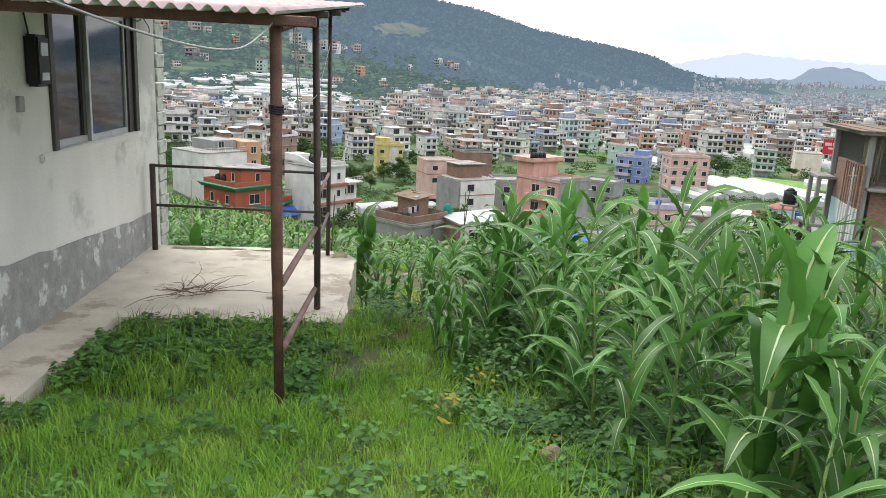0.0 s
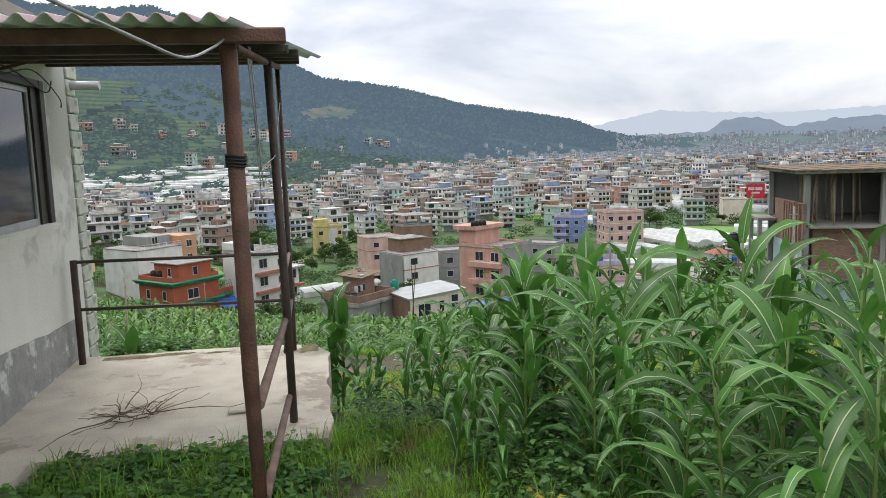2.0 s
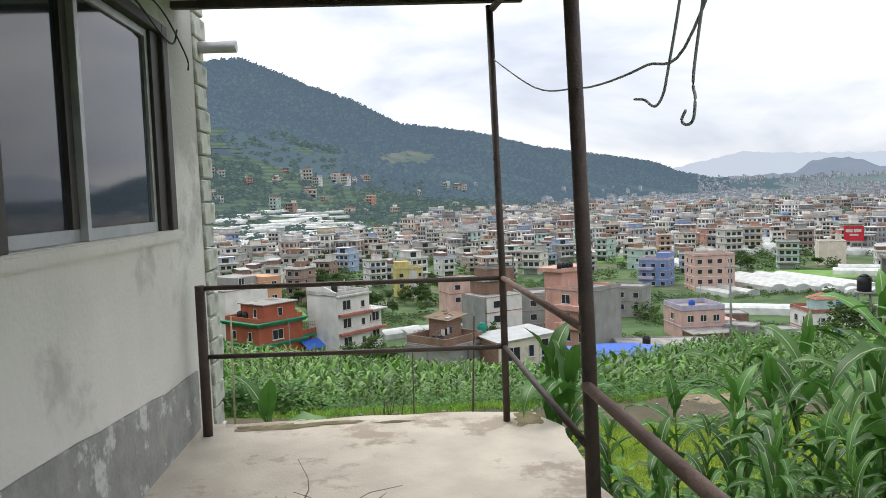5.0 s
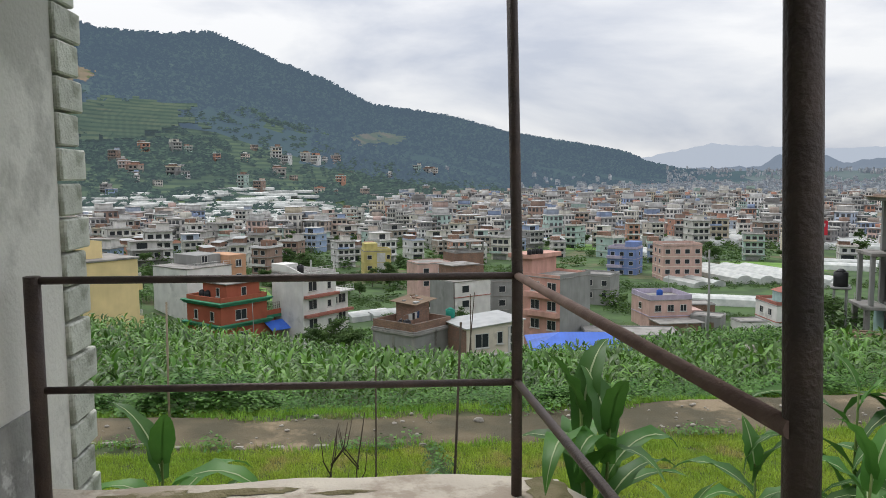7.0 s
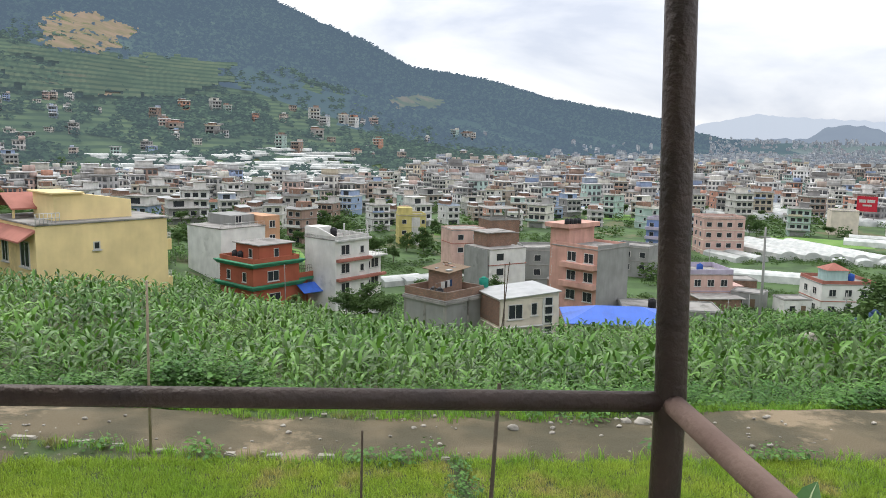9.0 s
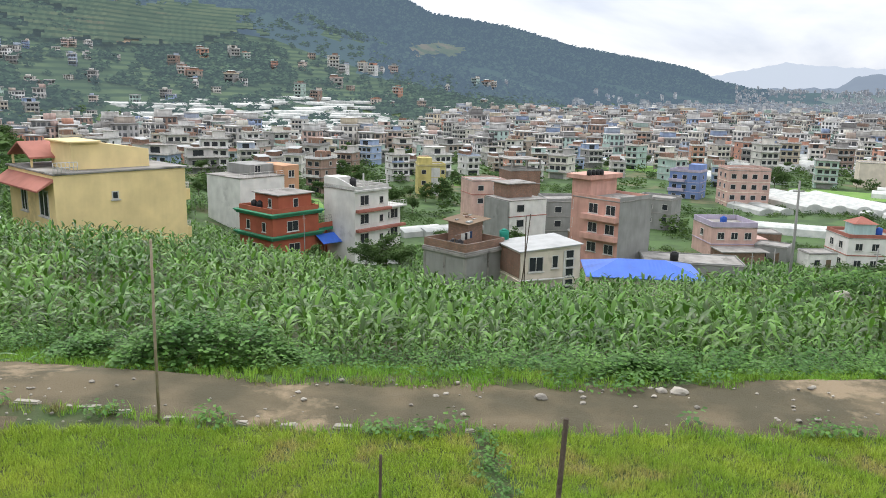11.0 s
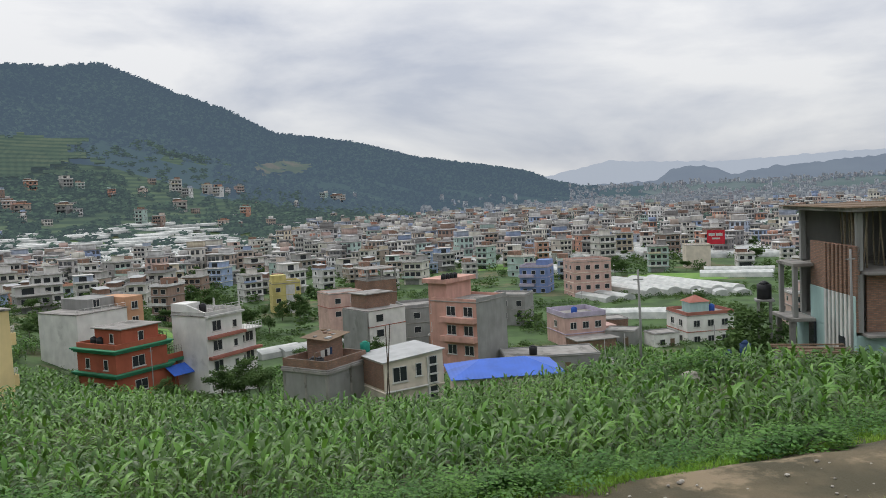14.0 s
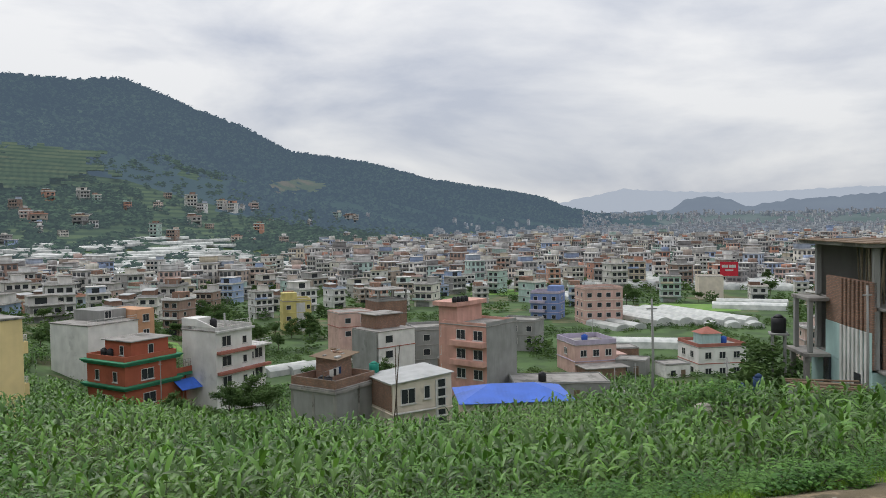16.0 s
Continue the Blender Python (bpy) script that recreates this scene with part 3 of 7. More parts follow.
box(bm, (-2.33, WY0 - 0.25, WZ0 - 0.075), (-2.125, WY1 + 0.12, WZ0 - 0.004))
bmesh.ops.bevel(bm, geom=bm.edges[:], offset=0.012, segments=2, affect="EDGES")
part("window_sill", bm, M["plaster"], win, "limewashed cement sill")
bm = bmesh.new()
box(bm, (-3.3, -3.2, 0.4), (-3.25, 0.1, 3.2))
solid("room_partition", bm, M["plinth"], "dim inner wall behind the window", "wall", "structure")

# whitewashed blocks toothed into the house corner
quoins = tagged(new("corner_blocks"), "stack of limewashed blocks toothed into the house corner", "corner blocks", "", "structure")
blocks = []
for wv in (0.27, 0.33):
    bm = bmesh.new()
    box(bm, (-0.13, 0, 0), (0.024, wv, 0.16))
    bmesh.ops.bevel(bm, geom=bm.edges[:], offset=0.009, segments=1, affect="EDGES")
    blocks.append(mesh_of("block", bm, M["quoin"]))
for k in range(27):
    ob = new("block", blocks[k % 2])
    ob.matrix_basis = pose(-2.16 + rng.uniform(-0.006, 0.006), 0.62, -1.55 + 0.175 * k, 0, 0, rng.uniform(-1, 1))
    ob.parent = quoins

# meter box and its cables
box_thing = thing("meter_box", "black electricity meter box with small glass windows", "meter box", (-2.16, -2.66, 1.97))
bm = bmesh.new()
box(bm, (0.0, -0.11, 0.0), (0.11, 0.11, 0.40))
bmesh.ops.bevel(bm, geom=bm.edges[:], offset=0.02, segments=2, affect="EDGES")
part("case", bm, M["black"], box_thing)
for z0, z1 in ((0.24, 0.34), (0.05, 0.11)):
    bm = bmesh.new()
    box(bm, (0.108, -0.06, z0), (0.118, 0.06, z1))
    part("meter_window", bm, M["alu"], box_thing, "pale meter window")
bm = bmesh.new()
box(bm, (-2.165, -2.95, 1.78), (-2.13, -2.86, 1.9))
bmesh.ops.bevel(bm, geom=bm.edges[:], offset=0.006, segments=1, affect="EDGES")
solid("switch_box", bm, M["plinth"], "small grey switch box on the wall", "switch box")


def cable(name, pts, r, label, material="wire"):
    P = [Vector(p) for p in pts]
    fine = []
    for i in range(len(P) - 1):
        p0, p1, p2, p3 = P[max(i - 1, 0)], P[i], P[i + 1], P[min(i + 2, len(P) - 1)]
        for k in range(6):
            t = k / 6
            fine.append(0.5 * ((2 * p1) + (p2 - p0) * t + (2 * p0 - 5 * p1 + 4 * p2 - p3) * t * t + (3 * p1 - p0 - 3 * p2 + p3) * t ** 3))
    fine.append(P[-1])
    bm = bmesh.new()
    tube(bm, fine, r, 5)
    return solid(name, bm, M[material], label, "cable")


cable("service_cable", [(-1.35, -8.6, 2.86), (-0.75, -7.6, 2.60), (-0.42, -6.9, 2.44), (-0.2, -6.3, 2.33), (-0.08, -5.75, 2.29), (-0.05, -5.15, 2.31), (-0.02, -4.7, 2.40), (-0.01, -4.42, 2.47)], 0.005, "sagging grey service cable from the house to the post")
cable("service_cable", [(-2.14, -2.7, 2.36), (-2.13, -2.75, 2.75), (-2.12, -1.9, 2.70), (-2.11, -1.0, 2.76), (-2.12, -0.1, 2.62), (-2.12, 0.1, 2.74)], 0.007, "thin black cable looping along the wall", "black")
cable("service_cable", [(-2.11, -2.4, 2.80), (-2.09, -1.4, 2.66), (-2.08, -0.5, 2.78), (-2.1, 0.2, 2.60), (-2.1, 0.25, 2.5)], 0.006, "thin black cable looping under the eave", "black")
bm = bmesh.new()
tube(bm, [(-2.3, 0.74, 2.75), (-1.86, 0.74, 2.75)], 0.045, 14)
solid("drain_pipe", bm, M["alu"], "short grey drain pipe stub at the house corner", "pipe")

# ---- railing and canopy ----
canopy = thing("canopy", "pipe-framed canopy with corrugated metal roof and handrails over the patio", "canopy")
bm = bmesh.new()
tube(bm, [(0.02, -4.32, -0.25), (0.0, -4.31, 1.0), (0.0, -4.36, 2.46)], 0.037, 14)
part("post", bm, M["rust"], canopy, "rusty brown steel post")
bm = bmesh.new()
for k in range(4):
    tube(bm, [(0.043 * math.cos(a) + 0.0, -4.34 + 0.043 * math.sin(a), 1.95 + 0.014 * k + 0.004 * math.sin(2 * a)) for a in [i * 0.6 for i in range(12)]], 0.006, 5)
part("wire_tie", bm, M["black"], canopy, "dark wire wound round the post")
bm = bmesh.new()
tube(bm, [(0.07, -2.14, -0.3), (0.057, -2.12, 1.0), (0.02, -2.08, 2.66)], 0.031, 14)
part("post", bm, M["dark_pipe"], canopy)
bm = bmesh.new()
tube(bm, [(0.0, 0.0, -0.3), (0.0, 0.0, 1.0), (-0.02, 0.12, 2.86)], 0.0245, 14)
part("post", bm, M["dark_pipe"], canopy)
bm = bmesh.new()
tube(bm, [(-2.05, 0.02, -0.1), (-2.05, 0.02, 1.03)], 0.034, 12)
part("post", bm, M["dark_pipe"], canopy, "short dark railing post beside the wall")
for z, zl in ((1.0, 1.012), (0.522, 0.543)):
    bm = bmesh.new()
    tube(bm, [(-2.05, 0.02, zl), (0.0, 0.0, z)], 0.0165, 12)
    part("rail", bm, M["dark_pipe"], canopy)
    bm = bmesh.new()
    tube(bm, [(0.0, 0.0, z), (0.035, -2.13, z + 0.02)], 0.0175, 12)
    part("rail", bm, M["brace"] if z > 0.9 else M["dark_pipe"], canopy)
    bm = bmesh.new()
    tube(bm, [(0.045, -2.13, 0.78 if z > 0.9 else 0.2), (0.03, -4.31, 0.87 if z > 0.9 else 0.42)], 0.024, 12)
    part("rail", bm, M["brace"], canopy, "faded brown rail sloping down to the front post")


def roof_z(y):
    return 2.50 + (y + 4.6) * 0.090


bm = bmesh.new()
NXR, PITCH = 240, 0.105
prev = None
for i in range(NXR + 1):
    u = i / NXR
    row = []
    for k in (0, 0.004):
        for y in (-4.66, -2.2, 0.28 + 0.05 * noise.noise(Vector((u * 16, 0, 0)))):
            x = -2.9 + (2.95 + 0.075 * (y + 4.6)) * u
            row.append(bm.verts.new((x, y, roof_z(y) + 0.022 + 0.018 * math.sin(2 * math.pi * u * 30) + k)))
    if prev:
        for k, mi in ((0, 1), (3, 0)):
            for j in (0, 1):
                f = bm.faces.new((prev[k + j], row[k + j], row[k + j + 1], prev[k + j + 1]))
                f.smooth, f.material_index = True, mi
        bm.faces.new((prev[0], prev[3], row[3], row[0]))
        bm.faces.new((prev[2], row[2], row[5], prev[5]))
    prev = row
part("roof_sheet", bm, (M["sheet"], M["sheet_under"]), canopy, "faded pink corrugated sheet, zinc grey underneath")
for y, x1, h in ((-4.40, 0.24, 0.06), (-2.95, 0.2, 0.05), (-2.12, 0.24, 0.05), (-1.0, 0.22, 0.045), (0.06, 0.2, 0.05)):
    bm = bmesh.new()
    box(bm, (-2.14, y - 0.028, roof_z(y) - h - 0.003), (x1, y + 0.028, roof_z(y) - 0.001))
    bmesh.ops.bevel(bm, geom=bm.edges[:], offset=0.006, segments=1, affect="EDGES")
    part("purlin", bm, M["rust"] if y < -4 else M["dark_pipe"], canopy)
bm = bmesh.new()
tube(bm, [(0.02, -4.36, roof_z(-4.3) - 0.085), (0.0, 0.1, roof_z(0.1) - 0.085)], 0.024, 10)
part("beam", bm, M["rust"], canopy)
for y in (-3.6, -1.3):
    bm = bmesh.new()
    tube(bm, [(-2.15, y, roof_z(y) - 0.12), (-1.6, y + 0.02, roof_z(y) + 0.02)], 0.014, 8)
    part("strut", bm, M["rust"], canopy)
cable("tie_wire", [(-0.01, 0.1, 2.50), (0.01, -1.34, 2.10), (0.04, -2.1, 1.99), (0.02, -2.48, 1.947), (0.02, -2.8, 1.93), (0.02, -3.02, 1.926), (0.02, -3.3, 1.92), (0.03, -3.6, 2.2), (0.02, -3.7, 2.52)], 0.004, "thin grey tie wire strung between the posts")
cable("tie_wire", [(0.02, -2.90, 1.845), (0.02, -2.99, 1.832), (0.02, -3.073, 1.804), (0.02, -3.14, 1.824), (0.02, -3.189, 1.895), (0.02, -3.3, 2.1), (0.02, -3.5, 2.56)], 0.004, "hanging loose end of grey wire")
cable("tie_wire", [(0.02, -3.30, 1.768), (0.02, -3.274, 1.748), (0.02, -3.30, 1.733), (0.02, -3.347, 1.74), (0.02, -3.362, 1.79), (0.02, -3.355, 1.853), (0.02, -3.45, 2.1), (0.02, -3.6, 2.55)], 0.004, "hanging curled end of grey wire")

# moss and silt along the slab's far edge
for k, (x, y, rx, ry) in enumerate(((-1.62, 0.13, 0.30, 0.07), (-1.2, 0.16, 0.22, 0.04), (0.16, 0.02, 0.10, 0.16), (-0.78, 0.10, 0.12, 0.025))):
    bm = bmesh.new()
    c = bm.verts.new((x, y, 0.018))
    rim = []
    for i in range(26):
        a = i * 6.28319 / 26
        q = 1 + 0.7 * noise.noise(Vector((math.cos(a) * 2.2, math.sin(a) * 2.2, k + 3)))
        rim.append(bm.verts.new((x + rx * q * math.cos(a), min(0.27, y + ry * q * math.sin(a)), 0.004)))
    for i in range(26):
        bm.faces.new((c, rim[i], rim[(i + 1) % 26])).smooth = True
    solid("moss_patch", bm, M["moss"], "damp olive moss and silt on the concrete slab", "moss", "structure")

# dry twigs on the slab
pile = thing("twig_pile", "loose pile of dry brown twigs on the concrete", "twigs", (-1.14, -1.76, 0.0))
for k in range(34):
    bm = bmesh.new()
    a, ln = rng.uniform(0, 6.28), rng.uniform(0.15, 0.42) if k > 5 else rng.uniform(0.5, 0.8)
    x, y, z = rng.uniform(-0.16, 0.16), rng.uniform(-0.12, 0.12), rng.uniform(0.008, 0.07)
    p = [(x, y, z)]
    for i in range(4):
        a += rng.uniform(-0.5, 0.5)
        x, y, z = x + math.cos(a) * ln / 4, y + math.sin(a) * ln / 4, max(0.006, z + rng.uniform(-0.02, 0.03 if k > 3 else 0.06))
        p.append((x, y, z))
    tube(bm, p, rng.uniform(0.003, 0.006), 5, 0.0015)
    part("twig", bm, M["twig"], pile)
bm = bmesh.new()
box(bm, (-0.45, -1.86, 0.004), (-0.28, -1.76, 0.03))
bmesh.ops.bevel(bm, geom=bm.edges[:], offset=0.01, segments=1, affect="EDGES")
solid("concrete_chip", bm, M["slab"], "flat pale chip of broken concrete on the slab", "rubble")

# ---- plants ----
V3 = Vector


def leaf_strip(V, F, I, base, a, length, width, rise, droop, segs=6, mi=0, rib=None, fold=0.25, twist=0.0):
    """An arching blade: a folded strip with a crease along its middle."""
    d, side = V3((math.cos(a), math.sin(a), 0)), V3((-math.sin(a), math.cos(a), 0))
    start = len(V)
    el = rise
    p = V3(base)
    for i in range(segs + 1):
        t = i / segs
        w = width * (0.55 + 1.6 * t if t < 0.28 else 1.0) * (1 - max(0, (t - 0.35) / 0.65) ** 1.7) * 0.5
        w = max(w, 0.0015)
        tw = twist * t
        s = side * math.cos(tw) + V3((0, 0, 1)) * math.sin(tw)
        up = V3((-math.sin(el) * d.x, -math.sin(el) * d.y, math.cos(el)))
        ripple = 0.22 * w * math.sin(2.4 * i + 7 * a)
        V += [tuple(p + s * w + up * (w * fold + ripple)), tuple(p), tuple(p - s * w + up * (w * fold - ripple))]
        if i < segs:
            step = length / segs
            p = p + (d * math.cos(el) + V3((0, 0, 1)) * math.sin(el)) * step
            el -= droop / segs * (0.5 + 1.2 * t)
    for i in range(segs):
        b = start + 3 * i
        F += [(b, b + 1, b + 4, b + 3), (b + 1, b + 2, b + 5, b + 4)]
        I += [mi, mi]
    if rib is not None:
        r0 = len(V)
        for i in range(segs + 1):
            c = V3(V[start + 3 * i + 1])
            e = V3(V[start + 3 * i]) - c
            f = V3(V[start + 3 * i + 2]) - c
            lift = (e + f) * 0.06 + V3((0, 0, 0.0015))
            V += [tuple(c + e * 0.07 + lift), tuple(c + f * 0.07 + lift)]
        for i in range(segs):
            b = r0 + 2 * i
            F.append((b, b + 1, b + 3, b + 2))
            I.append(rib)


def raw_mesh(name, V, F, I, mats, smooth=True):
    me = bpy.data.meshes.new(name)
    me.from_pydata(V, [], F)
    me.polygons.foreach_set("material_index", I)
    if smooth:
        me.polygons.foreach_set("use_smooth", [True] * len(F))
    for m in mats:
        me.materials.append(m)
    return me


def corn_plant(seed, height=1.75, leaves=11):
    r = random.Random(seed)
    ob = thing("corn_plant", "tall green corn plant with long arching leaves", "corn plant", group="corn beside the lawn")
    bm = bmesh.new()
    lean = r.uniform(-0.08, 0.08)
    hs = height * 0.80
    tube(bm, [(lean * t * t * hs, 0, t * hs - 0.1) for t in (0, 0.25, 0.5, 0.75, 1.0)], 0.017, 7, 0.006)
    part("stalk", bm, M["stalk"], ob)
    a = r.uniform(0, 6.28)
    for k in range(leaves):
        t = 0.12 + 0.86 * k / (leaves - 1)
        a += math.pi + r.uniform(-0.5, 0.5)
        V, F, I = [], [], []
        top = t > 0.85
        ln = (0.50 + 0.42 * math.sin(math.pi * min(1, t * 1.05))) * r.uniform(0.8, 1.15) * height / 1.75
        if top:
            ln *= 0.62
        leaf_strip(V, F, I, (lean * t * t * hs, 0, t * hs - 0.1), a, ln, r.uniform(0.082, 0.122) * (0.85 if top else 1), r.uniform(1.05, 1.3) if top else r.uniform(0.8, 1.25),
                   r.uniform(0.5, 1.1) if top else r.uniform(1.2, 3.0), 9, 0, 1, 0.28, r.uniform(-0.7, 0.7))
        part("leaf", raw_mesh("leaf", V, F, I, (M["corn"], M["midrib"])), None, ob)
    return ob


def corn_template(seed, leaves=8, segs=4, height=1.3):
    r = random.Random(seed)
    V, F, I = [], [], []
    for k in range(3):
        V += [(0.014 * math.cos(2.1 * k), 0.014 * math.sin(2.1 * k), -0.1), (0.004 * math.cos(2.1 * k), 0.004 * math.sin(2.1 * k), height * 0.75)]
    F += [(0, 2, 3, 1), (2, 4, 5, 3), (4, 0, 1, 5)]
    I += [1, 1, 1]
    a = r.uniform(0, 6)
    for k in range(leaves):
        t = 0.25 + 0.72 * k / (leaves - 1)
        a += math.pi + r.uniform(-0.6, 0.6)
        leaf_strip(V, F, I, (0, 0, t * height * 0.75), a, r.uniform(0.46, 0.72) * (0.7 if t > 0.85 else 1), r.uniform(0.080, 0.115), 1.1 if t > 0.85 else r.uniform(0.55, 0.95), r.uniform(1.0, 1.8) if t > 0.85 else r.uniform(1.7, 2.8), segs, 0, None, 0.3, r.uniform(-0.6, 0.6))
    return V, F, I


# corn beside the lawn: separate plants
masters = [corn_plant(40 + k) for k in range(6)]
spots = []
prng = random.Random(11)
ROW_EDGE = [(-7.5, 2.35), (-5.8, 1.95), (-4.8, 1.62), (-3.9, 1.25), (-2.7, 1.0), (0.0, 0.95), (2.0, 1.2)]
for j in range(15):
    for i in range(8):
        x, y = 1.25 + 0.62 * i + prng.uniform(-0.18, 0.18), -6.5 + 0.50 * j + prng.uniform(-0.16, 0.16)
        edge = lerp_table(y, ROW_EDGE)
        if x < edge or y > -0.6 and x < 1.5 or y > 0.9 and prng.random() < 0.6 or x > 5.4:
            continue
        spots.append((x, y, prng.uniform(0.86, 1.10) * (0.60 + 0.40 * smooth01(0.0, 1.3, x - edge)) * (1.0 if y < -1.5 else 0.92)))
for k in range(16):
    y = -6.3 + 0.27 * k
    spots.append((lerp_table(y, ROW_EDGE) + prng.uniform(0.15, 0.8), y, prng.uniform(0.68, 0.92)))
spots += [(1.25, -3.2, 0.6), (0.66, -1.2, 0.52), (0.95, -1.9, 0.5), (2.35, -6.75, 1.0), (2.7, -6.9, 1.05), (2.75, -7.6, 0.95), (1.92, -7.2, 0.72), (2.2, -7.5, 0.8), (2.95, 0.3, 1.12), (2.25, -0.55, 1.12)]


def young_corn(seed):
    """A shorter, leafier plant with broad upright leaves."""
    r = random.Random(seed)
    ob = thing("corn_plant", "young leafy corn plant with broad upright leaves", "corn plant", group="corn below the patio")
    bm = bmesh.new()
    tube(bm, [(0, 0, -0.1), (0.01, 0, 0.5), (0, 0, 1.1)], 0.018, 7, 0.008)
    part("stalk", bm, M["stalk"], ob)
    a = r.uniform(0, 6.28)
    for k in range(11):
        t = k / 10
        a += math.pi + r.uniform(-1.2, 1.2)
        V, F, I = [], [], []
        leaf_strip(V, F, I, (0, 0, 0.15 + 0.9 * t), a, r.uniform(0.5, 0.75) * (0.8 if t > 0.8 else 1), r.uniform(0.125, 0.17), 1.3 if t > 0.85 else r.uniform(0.7, 1.15), r.uniform(0.6, 1.4) if t > 0.85 else r.uniform(1.6, 2.9), 9, 0, 1, 0.3, r.uniform(-0.6, 0.6))
        part("leaf", raw_mesh("leaf", V, F, I, (M["corn"], M["midrib"])), None, ob)
    return ob


young = [young_corn(90 + k) for k in range(3)]
near_patio = [(0.42, 0.32, 1.0), (0.47, 0.27, 0.9), (0.62, -0.35, 0.55), (0.78, -0.8, 0.5), (0.15, 0.85, 0.62), (-0.12, 0.62, 0.72), (-0.42, 0.95, 0.66), (-0.95, 1.1, 0.5), (-1.3, 1.3, 0.52), (-1.83, 1.0, 1.02), (-1.6, 1.25, 0.8), (1.75, 0.9, 0.62), (1.35, 0.4, 0.72), (1.9, 0.1, 0.85), (1.6, -1.1, 0.92), (2.0, -1.5, 1.08), (1.85, -2.1, 0.95), (2.35, -1.0, 1.15), (2.5, -1.9, 1.1), (1.45, -0.3, 0.8), (2.6, -5.9, 1.2), (2.2, -6.3, 1.0), (3.0, -6.4, 1.15)]
for k, (x, y, s) in enumerate(near_patio):
    m = pose(x, y, ground(x, y), prng.uniform(-4, 4), prng.uniform(-4, 4), prng.uniform(0, 360)) @ Matrix.Scale(s, 4)
    if k < 3:
        young[k].matrix_basis = m
    else:
        copy_thing(young[k % 3], m)
for k, (x, y, s) in enumerate(spots):
    m = pose(x, y, ground(x, y), prng.uniform(-5, 5), prng.uniform(-5, 5), prng.uniform(0, 360)) @ Matrix.Scale(s, 4)
    if k < 6:
        masters[k].matrix_basis = m
    else:
        c = copy_thing(masters[k % 6], m)
# corn on the bank beside the track
for k in range(26):
    x, y = -6.15 - prng.uniform(0, 1.9), 7.6 + prng.uniform(0, 1.5)
    copy_thing(masters[k % 6], pose(x, y, ground(x, y), 0, 0, prng.uniform(0, 360)) @ Matrix.Scale(prng.uniform(0.7, 0.95), 4))

# the corn field below the track
frng = random.Random(3)


def field_edge(x):
    return 11.9 + 0.32 * max(0, -x - 2.5) + 0.2 * max(0, x - 3) + 0.4 * noise.noise(Vector((x * 0.5, 0, 3)))


buckets = [[] for _ in range(4)]
y = 11.2
while y < 46:
    x = -34.0
    step = 0.45 + 0.009 * (y - 11)
    while x < 36:
        px, py = x + frng.uniform(-0.13, 0.13), y + frng.uniform(-0.15, 0.15)
        gap = noise.noise(Vector((px * 0.16, py * 0.16, 7)))
        if py > field_edge(px) and gap > -0.42 and not (px > 21 and py > 30) and abs(px) < 0.78 * py + 4:
            s = 1.0 + 0.34 * noise.noise(Vector((px * 0.3, py * 0.3, 1))) + frng.uniform(-0.14, 0.14)
            s *= 0.55 + 0.45 * smooth01(0, 2.0, py - field_edge(px))
            buckets[frng.randrange(4)].append((px, py, ground(px, py), frng.uniform(0, 6.28), s, s, frng.uniform(-0.1, 0.1)))
        x += step
    y += step * 1.05
for k, places in enumerate(buckets):
    scattered("corn_field", corn_template(70 + k, 7, 4), places, (M["corn_far"], M["stalk"]), "dense field of young green corn on the slope", "corn field", smooth=True)

tangle = []
for _ in range(2400):
    px, py = frng.uniform(-50, 66), frng.uniform(40, 140)
    if any((px - a) ** 2 + (py - b) ** 2 < c * c for a, b, c in ((-26, 63, 8), (-21, 110, 7), (-11, 112, 8), (4, 74, 7), (11, 73, 7), (21, 76, 9), (28, 115, 8), (32, 37, 11), (-31, 126, 8), (45, 128, 7), (-35, 50, 4))):
        continue
    if noise.noise(Vector((px * 0.06, py * 0.06, 15))) < -0.02:
        continue
    s = frng.uniform(0.8, 2.2)
    tangle.append((px, py, ground(px, py) - 0.1, frng.uniform(0, 6.28), s, s, 0))
slope = []
for _ in range(12500):
    px, py = frng.uniform(-48, 62), frng.uniform(44, 135)
    if noise.noise(Vector((px * 0.05, py * 0.05, 12))) < -0.25 or abs(px) > 0.72 * py + 6:
        continue
    if any((px - a) ** 2 + (py - b) ** 2 < c * c for a, b, c in ((-26, 63, 8), (-21, 110, 7), (-9, 112, 8), (3, 74, 7), (11, 73, 7), (21, 76, 9), (28, 115, 8), (32, 37, 11), (-31, 126, 8), (45, 128, 7), (-35, 50, 4))):
        continue
    s = frng.uniform(1.2, 2.0)
    slope.append((px, py, ground(px, py), frng.uniform(0, 6.28), s * 1.2, s, 0))
scattered("slope_corn", corn_template(77, 7, 3), slope, (M["corn_far"], M["stalk"]), "green corn plots between the houses below", "corn field", smooth=True)


